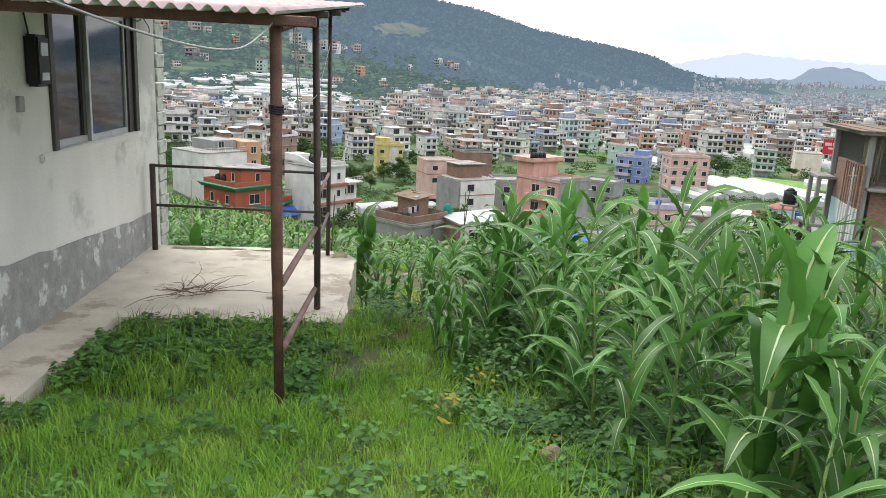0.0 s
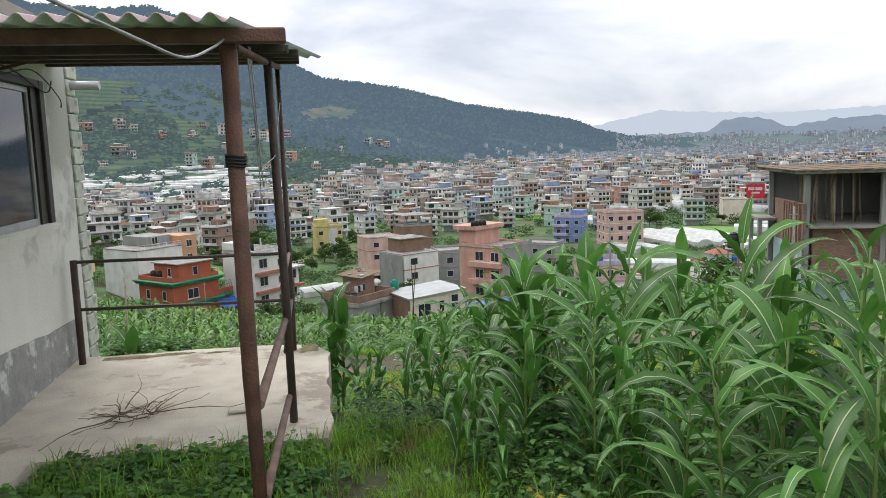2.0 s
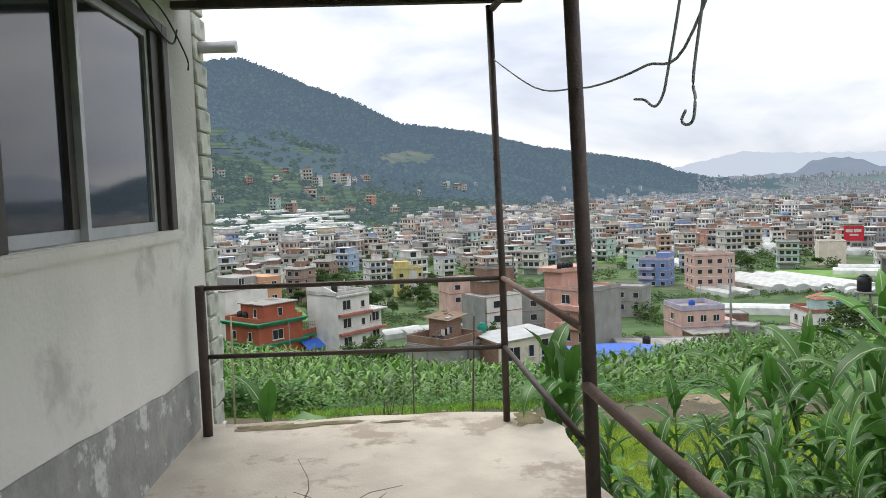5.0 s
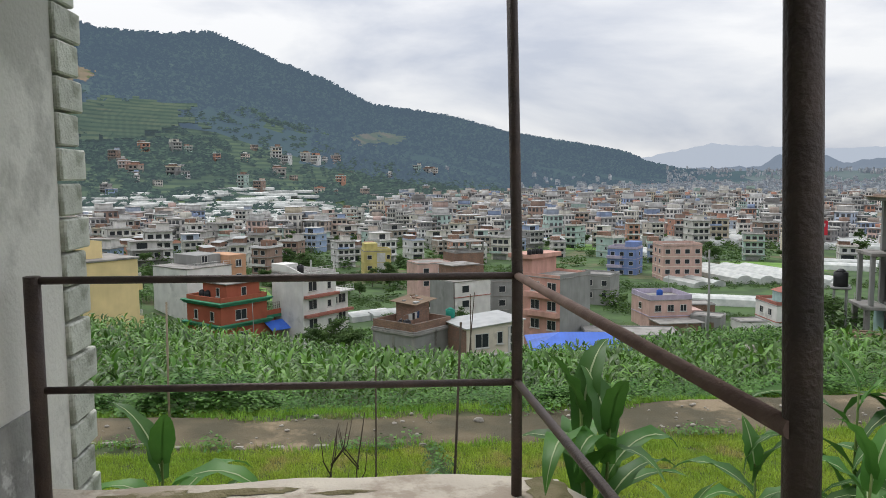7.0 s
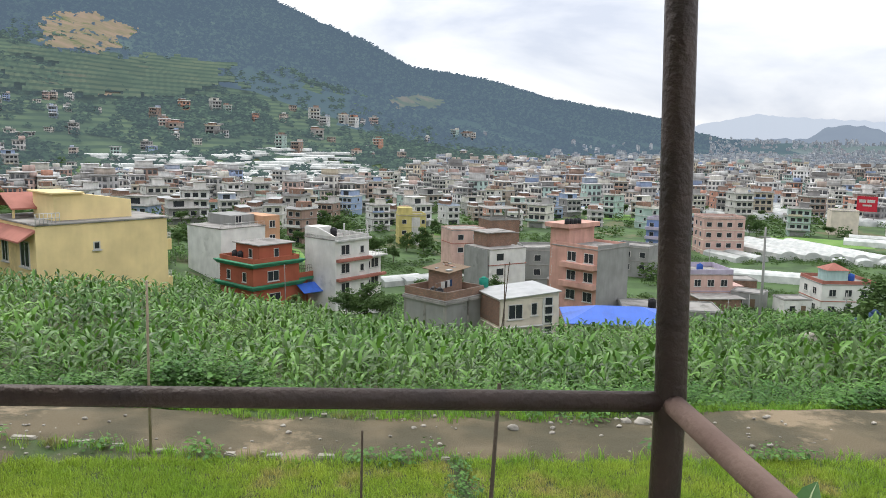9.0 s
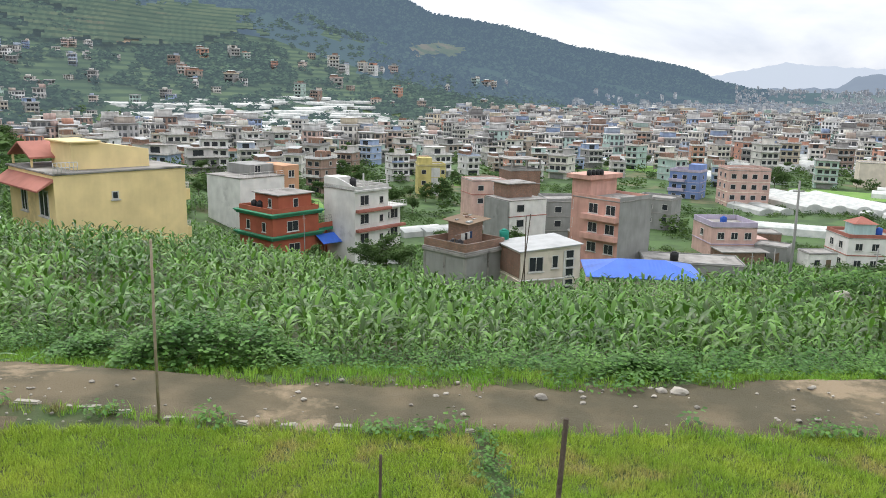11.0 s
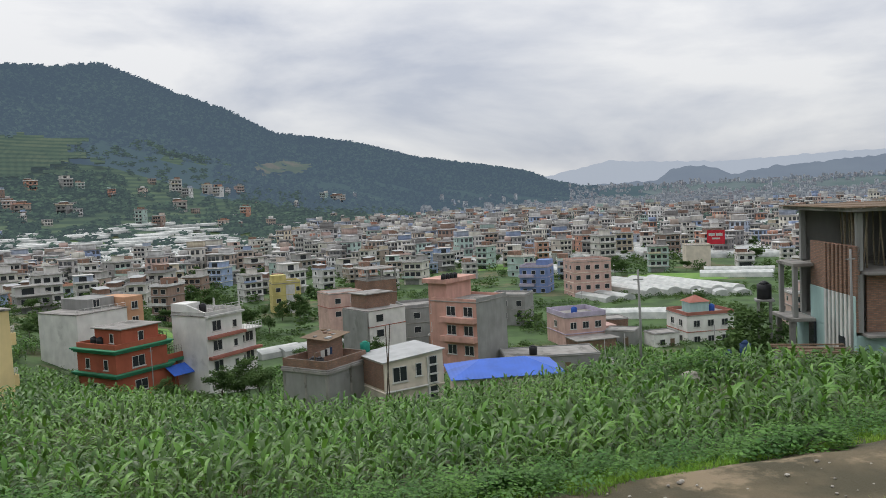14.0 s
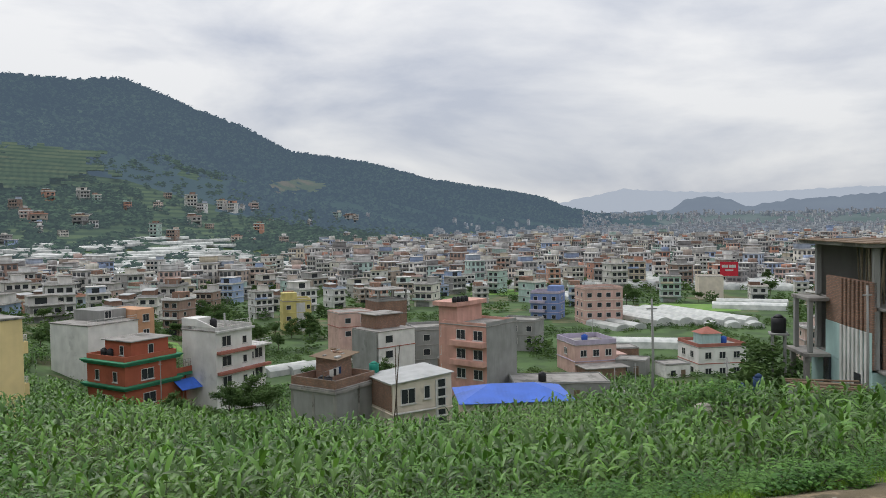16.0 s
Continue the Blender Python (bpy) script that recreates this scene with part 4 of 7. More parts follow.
def blade_tuft(seed, blades, height, width, spread_r, lean=0.5, segs=2):
    r = random.Random(seed)
    V, F, I = [], [], []
    for _ in range(blades):
        a, b = r.uniform(0, 6.28), r.uniform(0, 6.28)
        x, y = r.uniform(0, spread_r) * math.cos(b), r.uniform(0, spread_r) * math.sin(b)
        h, l = height * r.uniform(0.6, 1.15), lean * r.uniform(0.2, 1.1)
        n = len(V)
        dx, dy = math.cos(a), math.sin(a)
        for i in range(segs):
            t = i / segs
            w = width * (1 - 0.5 * t) * 0.5
            ox = l * h * t * t
            V += [(x + dx * ox - dy * w, y + dy * ox + dx * w, h * t), (x + dx * ox + dy * w, y + dy * ox - dx * w, h * t)]
        V.append((x + dx * l * h, y + dy * l * h, h * (1 - 0.25 * l)))
        for i in range(segs - 1):
            F.append((n + 2 * i, n + 2 * i + 1, n + 2 * i + 3, n + 2 * i + 2))
            I.append(0)
        F.append((n + 2 * segs - 2, n + 2 * segs - 1, n + 2 * segs))
        I.append(0)
    return V, F, I


def leafy(seed, leaves, height, size, radius):
    """A clump of small pointed leaves."""
    r = random.Random(seed)
    V, F, I = [], [], []
    for _ in range(leaves):
        a, z = r.uniform(0, 6.28), height * r.random() ** 0.7
        rr = radius * math.sqrt(r.random()) * (1.1 - 0.5 * z / height)
        c = V3((rr * math.cos(a), rr * math.sin(a), z))
        b = a + r.uniform(-0.9, 0.9)
        d = V3((math.cos(b), math.sin(b), r.uniform(-0.5, 0.35))).normalized()
        s = d.cross(V3((r.uniform(-0.4, 0.4), r.uniform(-0.4, 0.4), 1))).normalized()
        ln, w = size * r.uniform(0.7, 1.3), size * r.uniform(0.3, 0.45)
        n = len(V)
        V += [tuple(c), tuple(c + d * ln * 0.5 + s * w + V3((0, 0, 0.08 * ln))), tuple(c + d * ln), tuple(c + d * ln * 0.5 - s * w + V3((0, 0, 0.08 * ln))), ]
        F += [(n, n + 1, n + 2), (n, n + 2, n + 3)]
        I += [0, 0]
    return V, F, I


def scatter_zone(n, seed, area, ok, scale=(0.7, 1.3), density=None):
    r = random.Random(seed)
    out = []
    while n > 0:
        n -= 1
        x, y = r.uniform(area[0], area[1]), r.uniform(area[2], area[3])
        if not ok(x, y):
            continue
        s = r.uniform(*scale)
        if density and r.random() > density(x, y):
            continue
        out.append((x, y, ground(x, y) + 0.005, r.uniform(0, 6.28), s, s * r.uniform(0.7, 1.3), r.uniform(-0.25, 0.25)))
    return out


def on_lawn(x, y):
    return x > -2.1 and not (x < 0.36 and y > -2.5) and not (x < -1.55 and y < -2.5) and x < 7


def lawn_density(x, y):
    return min(1.0, 0.75 + 0.9 * noise.noise(Vector((x * 1.1, y * 1.1, 5)))) * (1.0 if x < 1.6 + 0.28 * max(0, -y - 5) else 0.35)


scattered("lawn_grass", blade_tuft(1, 9, 0.085, 0.006, 0.06, 0.8), scatter_zone(21000, 1, (-2.2, 3.2, -8.6, -1.6), on_lawn, density=lawn_density), M["lawn"], "short bright green lawn grass beside the patio", "grass")
scattered("lawn_grass", blade_tuft(2, 7, 0.20, 0.007, 0.05, 0.7, 3), scatter_zone(2600, 2, (-2.0, 3.0, -7.0, -1.8), lambda x, y: on_lawn(x, y) and (y > -3.2 and x < 0.6 or noise.noise(Vector((x * 0.9, y * 0.9, 2))) > 0.12)), M["lawn"], "taller ragged tufts of lawn grass by the slab", "grass")
scattered("weeds", leafy(3, 18, 0.11, 0.05, 0.10), scatter_zone(9500, 3, (-2.0, 3.0, -8.2, -1.9), on_lawn, density=lambda x, y: 0.8 * smooth01(-4.6, -2.9, y + 1.3 * noise.noise(Vector((x * 1.6, y * 1.6, 1)))) if y > -4.9 and x < 0.2 else (0.035 if x < 1.25 + 0.28 * max(0, -y - 5) else 0.4)), M["weed"], "low dark green broadleaf weeds edging the lawn", "weeds")
scattered("weeds", leafy(4, 40, 0.36, 0.058, 0.2), scatter_zone(1500, 4, (0.4, 7.0, -7.6, 1.0), lambda x, y: y < -1.6 and x > 1.35 + 0.26 * max(0, -y - 4.4) or (-2.6 < y < -0.8 and x > 0.42), (0.4, 1.0)), M["weed_dark"], "knee-high broadleaf weeds under the corn", "weeds")
scattered("weeds", leafy(6, 26, 0.45, 0.10, 0.22), scatter_zone(420, 14, (-2.2, 7.0, 0.35, 4.3), lambda x, y: y > 0.5, (0.5, 1.0)), M["weed"], "broadleaf weeds on the bank below the patio", "weeds")
scattered("weeds", leafy(5, 14, 0.2, 0.06, 0.12), scatter_zone(9, 5, (1.1, 2.4, -5.6, -4.0), lambda x, y: True, (0.5, 1.0)), M["yellow_leaf"], "yellowing weed leaves at the lawn edge", "weeds")

scattered("slope_shrubs", leafy(31, 70, 0.8, 0.12, 0.55), tangle, M["tree"], "low green shrubs between the houses below", "shrubs")

# nursery field
scattered("seedling_bed", blade_tuft(8, 14, 0.095, 0.0075, 0.10, 0.9), scatter_zone(30000, 8, (-6.6, 13, 4.0, 9.0), nursery_keep, (0.75, 1.25), lambda x, y: min(1, 1.5 + 1.1 * noise.noise(Vector((x * 0.8, y * 0.8, 8))))), M["nursery"], "bright green bed of dense rice seedlings", "seedlings")


def verge(x, y):
    far = 10.6 + 0.32 * max(0, -x - 2.5) + 0.2 * max(0, x - 3)
    return (far - 0.15 + 0.3 * noise.noise(Vector((x * 1.3, 0, 4))) < y < far + 1.9) or (8.78 < y - 0.17 * max(0, -x - 2.0) < 9.05 + 0.25 * noise.noise(Vector((x * 1.7, 3, 4)))) or (x < -5.45 - 0.2 * (y - 5.6) and 3 < y < 9.2)


scattered("verge_grass", blade_tuft(9, 10, 0.16, 0.010, 0.10, 0.8), scatter_zone(52000, 9, (-24, 22, 3.0, 19), verge), M["lawn"], "rough grass verge along the dirt track", "grass")
scattered("verge_weeds", leafy(10, 18, 0.22, 0.08, 0.18), scatter_zone(9000, 10, (-24, 22, 3.0, 19), lambda x, y: verge(x, y) and noise.noise(Vector((x * 0.7, y * 0.7, 6))) > 0.0), M["weed"], "weeds growing along the track verge", "weeds")
scattered("verge_weeds", leafy(25, 34, 0.4, 0.075, 0.26), scatter_zone(3800, 26, (-22, 20, 10.5, 18), lambda x, y: 0.35 < y - (10.6 + 0.32 * max(0, -x - 2.5) + 0.2 * max(0, x - 3)) < 3.4, (0.6, 1.2)), M["weed"], "leafy weeds along the foot of the corn", "weeds")
scattered("verge_weeds", leafy(15, 30, 0.5, 0.09, 0.25), scatter_zone(420, 16, (-10, -6.4, 4.5, 9.3), lambda x, y: True), M["weed"], "thick weeds on the bank under the corn", "weeds")
scattered("verge_weeds", leafy(17, 18, 0.3, 0.07, 0.2), scatter_zone(50, 18, (-7.2, -6.4, 6.2, 8.2), lambda x, y: True), M["yellow_leaf"], "yellow flowering weeds on the bank", "weeds")
scattered("verge_weeds", leafy(18, 18, 0.10, 0.05, 0.12), scatter_zone(120, 19, (0.2, 0.9, 4.6, 8.9), lambda x, y: 0.3 < x - 0.1 * (7 - y) < 0.66), M["weed"], "weedy furrow between the seedling beds", "weeds")


def shrub(name, at, size, leaves, leaf, label):
    ob = thing(name, label, "bush", at)
    r = random.Random(int(at[0] * 100))
    bm = bmesh.new()
    for k in range(7):
        a = r.uniform(0, 6.28)
        tube(bm, [(0, 0, -0.1), (0.3 * size[0] * math.cos(a), 0.3 * size[1] * math.sin(a), size[2] * 0.4), (0.7 * size[0] * math.cos(a), 0.7 * size[1] * math.sin(a), size[2] * 0.75)], 0.02, 5, 0.006)
    part("stems", bm, M["bark"], ob)
    places = []
    for k in range(leaves):
        a, u = r.uniform(0, 6.28), r.random() ** 0.5
        h = math.sqrt(max(0, 1 - u * u)) * r.uniform(0.35, 1.0)
        h *= 1 + 0.35 * math.sin(3 * a + at[0]) * u
        places.append((size[0] * u * math.cos(a), size[1] * u * math.sin(a), size[2] * h, r.uniform(0, 6.28), r.uniform(0.7, 1.3), r.uniform(0.7, 1.3), 0))
    crown = scattered("crown", leafy(21, 9, 0.12, leaf, 0.12), places, M["weed"], "", "", "", ob)
    return ob


shrub("bush", (-4.1, 12.0, ground(-4.1, 12.0)), (1.5, 0.75, 0.85), 520, 0.10, "dense dark green bush beside the dirt track")
shrub("bush", (-6.4, 12.6, ground(-6.4, 12.6)), (0.5, 0.4, 0.4), 140, 0.09, "small dark bush beside the dirt track")
shrub("bush", (-8.8, 13.9, ground(-8.8, 13.9)), (0.5, 0.4, 0.4), 140, 0.09, "small dark bush at the field edge")
shrub("bush", (3.0, 11.3, ground(3.0, 11.3)), (0.5, 0.3, 0.35), 110, 0.09, "brownish scrubby bush at the field edge")
shrub("bush", (8.5, 11.7, ground(8.5, 11.7)), (1.0, 0.5, 0.4), 200, 0.09, "low green bush at the track edge")
shrub("bush", (20, 24, ground(20, 24)), (2.6, 1.4, 1.2), 520, 0.12, "pale green bushes beside the corn field")
shrub("bush", (17, 29, ground(17, 29)), (3.0, 1.4, 1.3), 520, 0.12, "pale green bushes beside the corn field")

# sticks, stakes and bare saplings
for x, y, z0, z1, r0, lx in ((-3.95, 9.25, -3.2, -0.55, 0.022, 0.03), (-0.12, 1.74, -2.2, 0.46, 0.011, 0.08), (-0.63, 2.37, -2.4, 0.02, 0.008, 0.02)):
    bm = bmesh.new()
    tube(bm, [(x, y, z0), (x + lx * 0.3, y, (z0 + z1) / 2), (x + lx, y, z1)], r0, 7, r0 * 0.75)
    solid("stake", bm, M["stick"] if y > 5 else M["bark"], "thin weathered grey wooden stake in the ground", "stake")
for x, y, h in ((-0.95, 2.2, 1.45), (-0.75, 2.45, 1.6)):
    sap = thing("sapling", "bare thin sapling with a few branches", "sapling", (x, y, ground(x, y)))
    r = random.Random(int(h * 100))
    bm = bmesh.new()
    tube(bm, [(0, 0, -0.1), (0.03, 0, h * 0.35), (-0.02, 0.02, h * 0.7), (0.05, 0, h)], 0.012, 6, 0.004)
    part("trunk", bm, M["bark"], sap)
    for k in range(5):
        z, a = h * r.uniform(0.4, 0.85), r.uniform(0, 6.28)
        bm = bmesh.new()
        tube(bm, [(0, 0, z), (0.12 * math.cos(a), 0.12 * math.sin(a), z + 0.15), (0.16 * math.cos(a), 0.16 * math.sin(a), z + 0.35)], 0.006, 5, 0.002)
        part("branch", bm, M["bark"], sap)
# stones on the track
srng = random.Random(21)
for k in range(150):
    x, y = srng.uniform(-9, 9), srng.uniform(9.05, 10.7)
    size = srng.choice([0.012, 0.016, 0.02, 0.025, 0.03, 0.045])
    if k < 4:
        x, y, size = ((1.3, 10.05, 0.10), (-6.65, 9.55, 0.13), (3.4, 10.3, 0.13), (3.15, 10.35, 0.09))[k]
    bm = bmesh.new()
    bmesh.ops.create_icosphere(bm, subdivisions=2, radius=1)
    for v in bm.verts:
        v.co *= 1 + 0.35 * noise.noise(v.co * 1.3 + Vector((k, 0, 0)))
        v.co.x, v.co.y, v.co.z = v.co.x * size, v.co.y * size * 0.8, v.co.z * size * 0.6
    solid("stone", bm, M["stone"], "pale loose stone lying on the dirt track", "stone", "", (x, y, ground(x, y) + 0.03 + size * 0.2), "stones on the track")
bm = bmesh.new()
bmesh.ops.create_icosphere(bm, subdivisions=2, radius=0.09)
for v in bm.verts:
    v.co *= 1 + 0.4 * noise.noise(v.co * 12)
solid("stone", bm, M["brick"], "reddish broken brick at the lawn edge", "stone", "", (1.62, -5.45, ground(1.62, -5.45) + 0.04))
# bare earth strip and edging stones beside the seedling bed
bm = bmesh.new()
prev = None
for i in range(22):
    t = i / 21
    x, y = -5.3 - 0.75 * t, 5.6 + 3.7 * t
    w = 0.20 + 0.10 * noise.noise(Vector((t * 7, 1, 0)))
    row = [bm.verts.new((x + dx, y + 0.12 * dx, ground(x + dx, y) + dz)) for dx, dz in ((-w, 0.004), (0, 0.02), (w, 0.004))]
    if prev:
        bm.faces.new((prev[0], prev[1], row[1], row[0])).smooth = True
        bm.faces.new((prev[1], prev[2], row[2], row[1])).smooth = True
    prev = row
solid("earth_strip", bm, M["dirt"], "narrow bare earth strip beside the seedling bed", "path", "structure")
for k in range(9):
    x = -6.0 + 0.8 * k + srng.uniform(-0.35, 0.35)
    y = 9.0 + 0.18 * max(0, -x - 2.0) + srng.uniform(-0.06, 0.06)
    bm = bmesh.new()
    box(bm, (-srng.uniform(0.06, 0.2), -0.05, -0.05), (srng.uniform(0.06, 0.2), 0.06, 0.015))
    bmesh.ops.bevel(bm, geom=bm.edges[:], offset=0.02, segments=2, affect="EDGES")
    for v in bm.verts:
        v.co += Vector((0.02, 0.03, 0.012)) * noise.noise(v.co * 9 + Vector((k, 0, 0)))
    ob = solid("stone", bm, M["stone"], "flat pale edging stone along the track", "stone", "", (x, y, ground(x, y) + 0.03), "edging stones")
# bare spots in the seedling bed and on the lawn
for k, (x, y, rx, ry) in enumerate(((-3.6, 7.2, 0.22, 0.12), (-2.2, 7.9, 0.18, 0.1), (-4.6, 6.6, 0.3, 0.14), (-1.2, 6.9, 0.2, 0.1), (0.62, 8.2, 0.16, 0.3), (4.2, 8.3, 0.25, 0.12), (-1.0, -5.0, 0.4, 0.14), (1.42, -5.25, 0.25, 0.16), (-3.0, 6.7, 0.2, 0.1))):
    bm = bmesh.new()
    c = bm.verts.new((x, y, ground(x, y) + 0.035))
    rim = []
    for i in range(18):
        a = i * 6.28319 / 18
        q = 1 + 0.45 * noise.noise(Vector((math.cos(a) * 1.5, math.sin(a) * 1.5, k)))
        px, py = x + rx * q * math.cos(a), y + ry * q * math.sin(a)
        rim.append(bm.verts.new((px, py, ground(px, py) + 0.004)))
    for i in range(18):
        bm.faces.new((c, rim[i], rim[(i + 1) % 18]))
    solid("bare_patch", bm, M["dirt"], "bare patch of brown earth in the grass", "earth", "structure")

# ---- houses of the town ----
WINDOW_MESH = {}


def recessed(bm, w, h, y0, y1, t, sink):
    """A shallow box whose front face is framed and sunk inwards: one closed piece. The sunk face takes material 1."""
    def ring(dx, dz, y):
        return [bm.verts.new(p) for p in ((-w / 2 + dx, y, dz), (w / 2 - dx, y, dz), (w / 2 - dx, y, h - dz), (-w / 2 + dx, y, h - dz))]
    back, front, lip, inner = ring(0, 0, y1), ring(0, 0, y0), ring(t, t, y0), ring(t, t, y0 + sink)
    for a, b in ((back, front), (front, lip), (lip, inner)):
        for i in range(4):
            bm.faces.new((a[i], a[(i + 1) % 4], b[(i + 1) % 4], b[i]))
    bm.faces.new(back[::-1])
    bm.faces.new(inner).material_index = 1


def window_meshes(w, h):
    key = (round(w, 2), round(h, 2))
    if key not in WINDOW_MESH:
        bm = bmesh.new()
        recessed(bm, w, h, -0.07, 0.02, 0.07, 0.06)
        fr = mesh_of("window", bm, M["white_trim"], M["pane"])
        bm = bmesh.new()
        box(bm, (-w / 2 + 0.072, -0.035, 0.072), (w / 2 - 0.072, -0.015, h - 0.072))
        pn = mesh_of("pane", bm, M["pane"])
        bm = bmesh.new()
        box(bm, (-w / 2 - 0.1, -0.17, -0.1), (w / 2 + 0.1, 0.02, -0.003))
        sl = mesh_of("sill", bm, M["white_trim"])
        bm = bmesh.new()
        box(bm, (-0.03, -0.06, 0.072), (0.03, -0.036, h - 0.072))
        WINDOW_MESH[key] = (fr, pn, sl, mesh_of("mullion", bm, M["white_trim"]) if w > 1.0 else None)
    return WINDOW_MESH[key]


FACE = {"f": 0, "r": 90, "b": 180, "l": -90}


def add_window(house, w, d, face, u, z, ww=1.2, wh=1.3, single=False):
    """A framed window on the front, right, back or left face, u from its left end to its right end."""
    fr, *pieces = window_meshes(ww, wh)
    span, off = (w, d / 2) if face in "fb" else (d, w / 2)
    m = pose(0, 0, 0, 0, 0, FACE[face]) @ pose((u - 0.5) * span, -off, z)
    ob = new("window", fr)
    ob.parent = house
    ob.matrix_basis = m
    if not single:
        for nm, me in zip(("pane", "sill", "mullion"), pieces):
            if me:
                p = new(nm, me)
                p.parent = ob
    return ob


def slab_part(house, name, a, b, material, bevel=0.03, label=""):
    bm = bmesh.new()
    box(bm, a, b)
    if bevel:
        bmesh.ops.bevel(bm, geom=bm.edges[:], offset=bevel, segments=1, affect="EDGES")
    return part(name, bm, material, house, label)


def parapet(house, w, d, z, h, material, t=0.15):
    bm = bmesh.new()
    box(bm, (-w / 2, -d / 2, z), (w / 2, -d / 2 + t, z + h))
    box(bm, (-w / 2, d / 2 - t, z), (w / 2, d / 2, z + h))
    box(bm, (-w / 2, -d / 2 + t, z), (-w / 2 + t, d / 2 - t, z + h))
    box(bm, (w / 2 - t, -d / 2 + t, z), (w / 2, d / 2 - t, z + h))
    return part("parapet", bm, material, house)


def rail_bars(house, x0, x1, y, z, h=0.9, material="white_trim", n=6):
    for k in range(2):
        bm = bmesh.new()
        tube(bm, [(x0, y, z + h * (k + 1) / 2), (x1, y, z + h * (k + 1) / 2)], 0.03, 5)
        part("rail", bm, M[material], house)
    bm = bmesh.new()
    tube(bm, [(0, 0, 0), (0, 0, h)], 0.03, 5)
    post_mesh = mesh_of("baluster", bm, M[material])
    for k in range(n + 1):
        ob = part("baluster", post_mesh, None, house)
        ob.matrix_basis = pose(x0 + (x1 - x0) * k / n, y, z)


def water_tank(at, material="black", label="black plastic water tank on a roof", r=0.55, h=1.2):
    ob = thing("water_tank", label, "water tank", at)
    bm = bmesh.new()
    tube(bm, [(0, 0, 0), (0, 0, h * 0.3), (0, 0, h * 0.31), (0, 0, h * 0.6), (0, 0, h * 0.61), (0, 0, h)], r, 16)
    part("tank", bm, M[material], ob)
    bm = bmesh.new()
    tube(bm, [(0, 0, h), (0, 0, h + 0.12), (0, 0, h + 0.2)], r * 0.8, 16, r * 0.25)
    part("lid", bm, M[material], ob)
    return ob


def hero(label, x, y, top, w, d, floors, rel, wall_m, fh=2.9, deep=4.0, band="white_trim", par=0.6, par_m=None, flat=True):
    """A flat-roofed house whose roof lies at height top, turned by rel from facing the patio."""
    yaw = -math.degrees(math.atan2(x, y)) + rel
    h = floors * fh
    ob = thing("house", label, "house", (x, y, top - h), yaw)
    slab_part(ob, "wall", (-w / 2, -d / 2, -deep), (w / 2, d / 2, h), M[wall_m], 0.02)
    if flat:
        slab_part(ob, "roof", (-w / 2 - 0.12, -d / 2 - 0.12, h + 0.003), (w / 2 + 0.12, d / 2 + 0.12, h + 0.16), M["roof_slab"])
        if par:
            parapet(ob, w, d, h + 0.163, par, M[par_m or wall_m])
    if band:
        for k in range(1, floors):
            slab_part(ob, "floor_band", (-w / 2 - 0.10, -d / 2 - 0.10, k * fh - 0.16), (w / 2 + 0.10, d / 2 + 0.10, k * fh), M[band])
    return ob


def block(ob, name, a, b, material, label=""):
    return slab_part(ob, name, a, b, M[material], 0.02, label)


# yellow house on the left slope
h = hero("large plain pale yellow house with red tiled porch roof", -26.0, 59.7, -5.0, 9.9, 9.0, 2, 22, "yellow", 3.0, 5, None, 0.0)
bm = bmesh.new()
vs = [bm.verts.new((x, y, z)) for y in (-3.2, 0.6) for x, z in ((-3.1, 6.17), (2.7, 6.17), (2.7, 7.5), (-1.2, 8.1), (-3.1, 8.1))]
bm.faces.new(vs[4::-1]), bm.faces.new(vs[5:])
for i in range(5):
    bm.faces.new((vs[i], vs[(i + 1) % 5], vs[5 + (i + 1) % 5], vs[5 + i]))
part("stair_tower", bm, M["yellow"], h, "stair tower with sloping yellow top")
block(h, "tower_roof", (-3.4, -3.5, 8.11), (-1.0, 0.9, 8.24), "yellow")
add_window(h, 9.9, 9, "f", 0.43, 4.0, 0.5, 0.6)
add_window(h, 9.9, 9, "l", 0.78, 2.9, 1.7, 1.9)
add_window(h, 9.9, 9, "l", 0.35, 2.9, 1.2, 1.9)
bm = bmesh.new()
vs = [bm.verts.new(p) for p in ((-6.1, -4.5, 5.0), (-6.1, 4.5, 5.0), (-4.95, 4.5, 5.75), (-4.95, -4.5, 5.75), (-6.1, -4.5, 4.88), (-6.1, 4.5, 4.88), (-4.95, 4.5, 5.55), (-4.95, -4.5, 5.55))]
for q in ((0, 1, 2, 3), (7, 6, 5, 4), (0, 3, 7, 4), (1, 5, 6, 2), (0, 4, 5, 1)):
    bm.faces.new([vs[i] for i in q])
part("tile_eave", bm, M["tile_red"], h, "sloping red tile eave")
for z in (0.2, 3.3):
    block(h, "balcony", (4.96, -3.6, z), (5.8, 0.5, z + 0.9), "yellow")
    rail_bars(h, 5.05, 5.7, -3.55, z + 0.9, 0.5)
bm = bmesh.new()
for sx in (-1, 1):
    vs = [bm.verts.new(p) for p in ((-4.9, 2.2, 8.0), (0.2, 2.2, 8.0), (0.2, 2.2 + sx * 2.3, 6.95), (-4.9, 2.2 + sx * 2.3, 6.95), (-4.9, 2.2, 7.88), (0.2, 2.2, 7.88), (0.2, 2.2 + sx * 2.3, 6.83), (-4.9, 2.2 + sx * 2.3, 6.83))]
    for q in ((0, 1, 2, 3), (7, 6, 5, 4), (0, 3, 7, 4), (1, 5, 6, 2), (2, 6, 7, 3)):
        bm.faces.new([vs[i] for i in q])
part("gable_roof", bm, M["tile_red"], h, "small red gabled roof on the terrace")
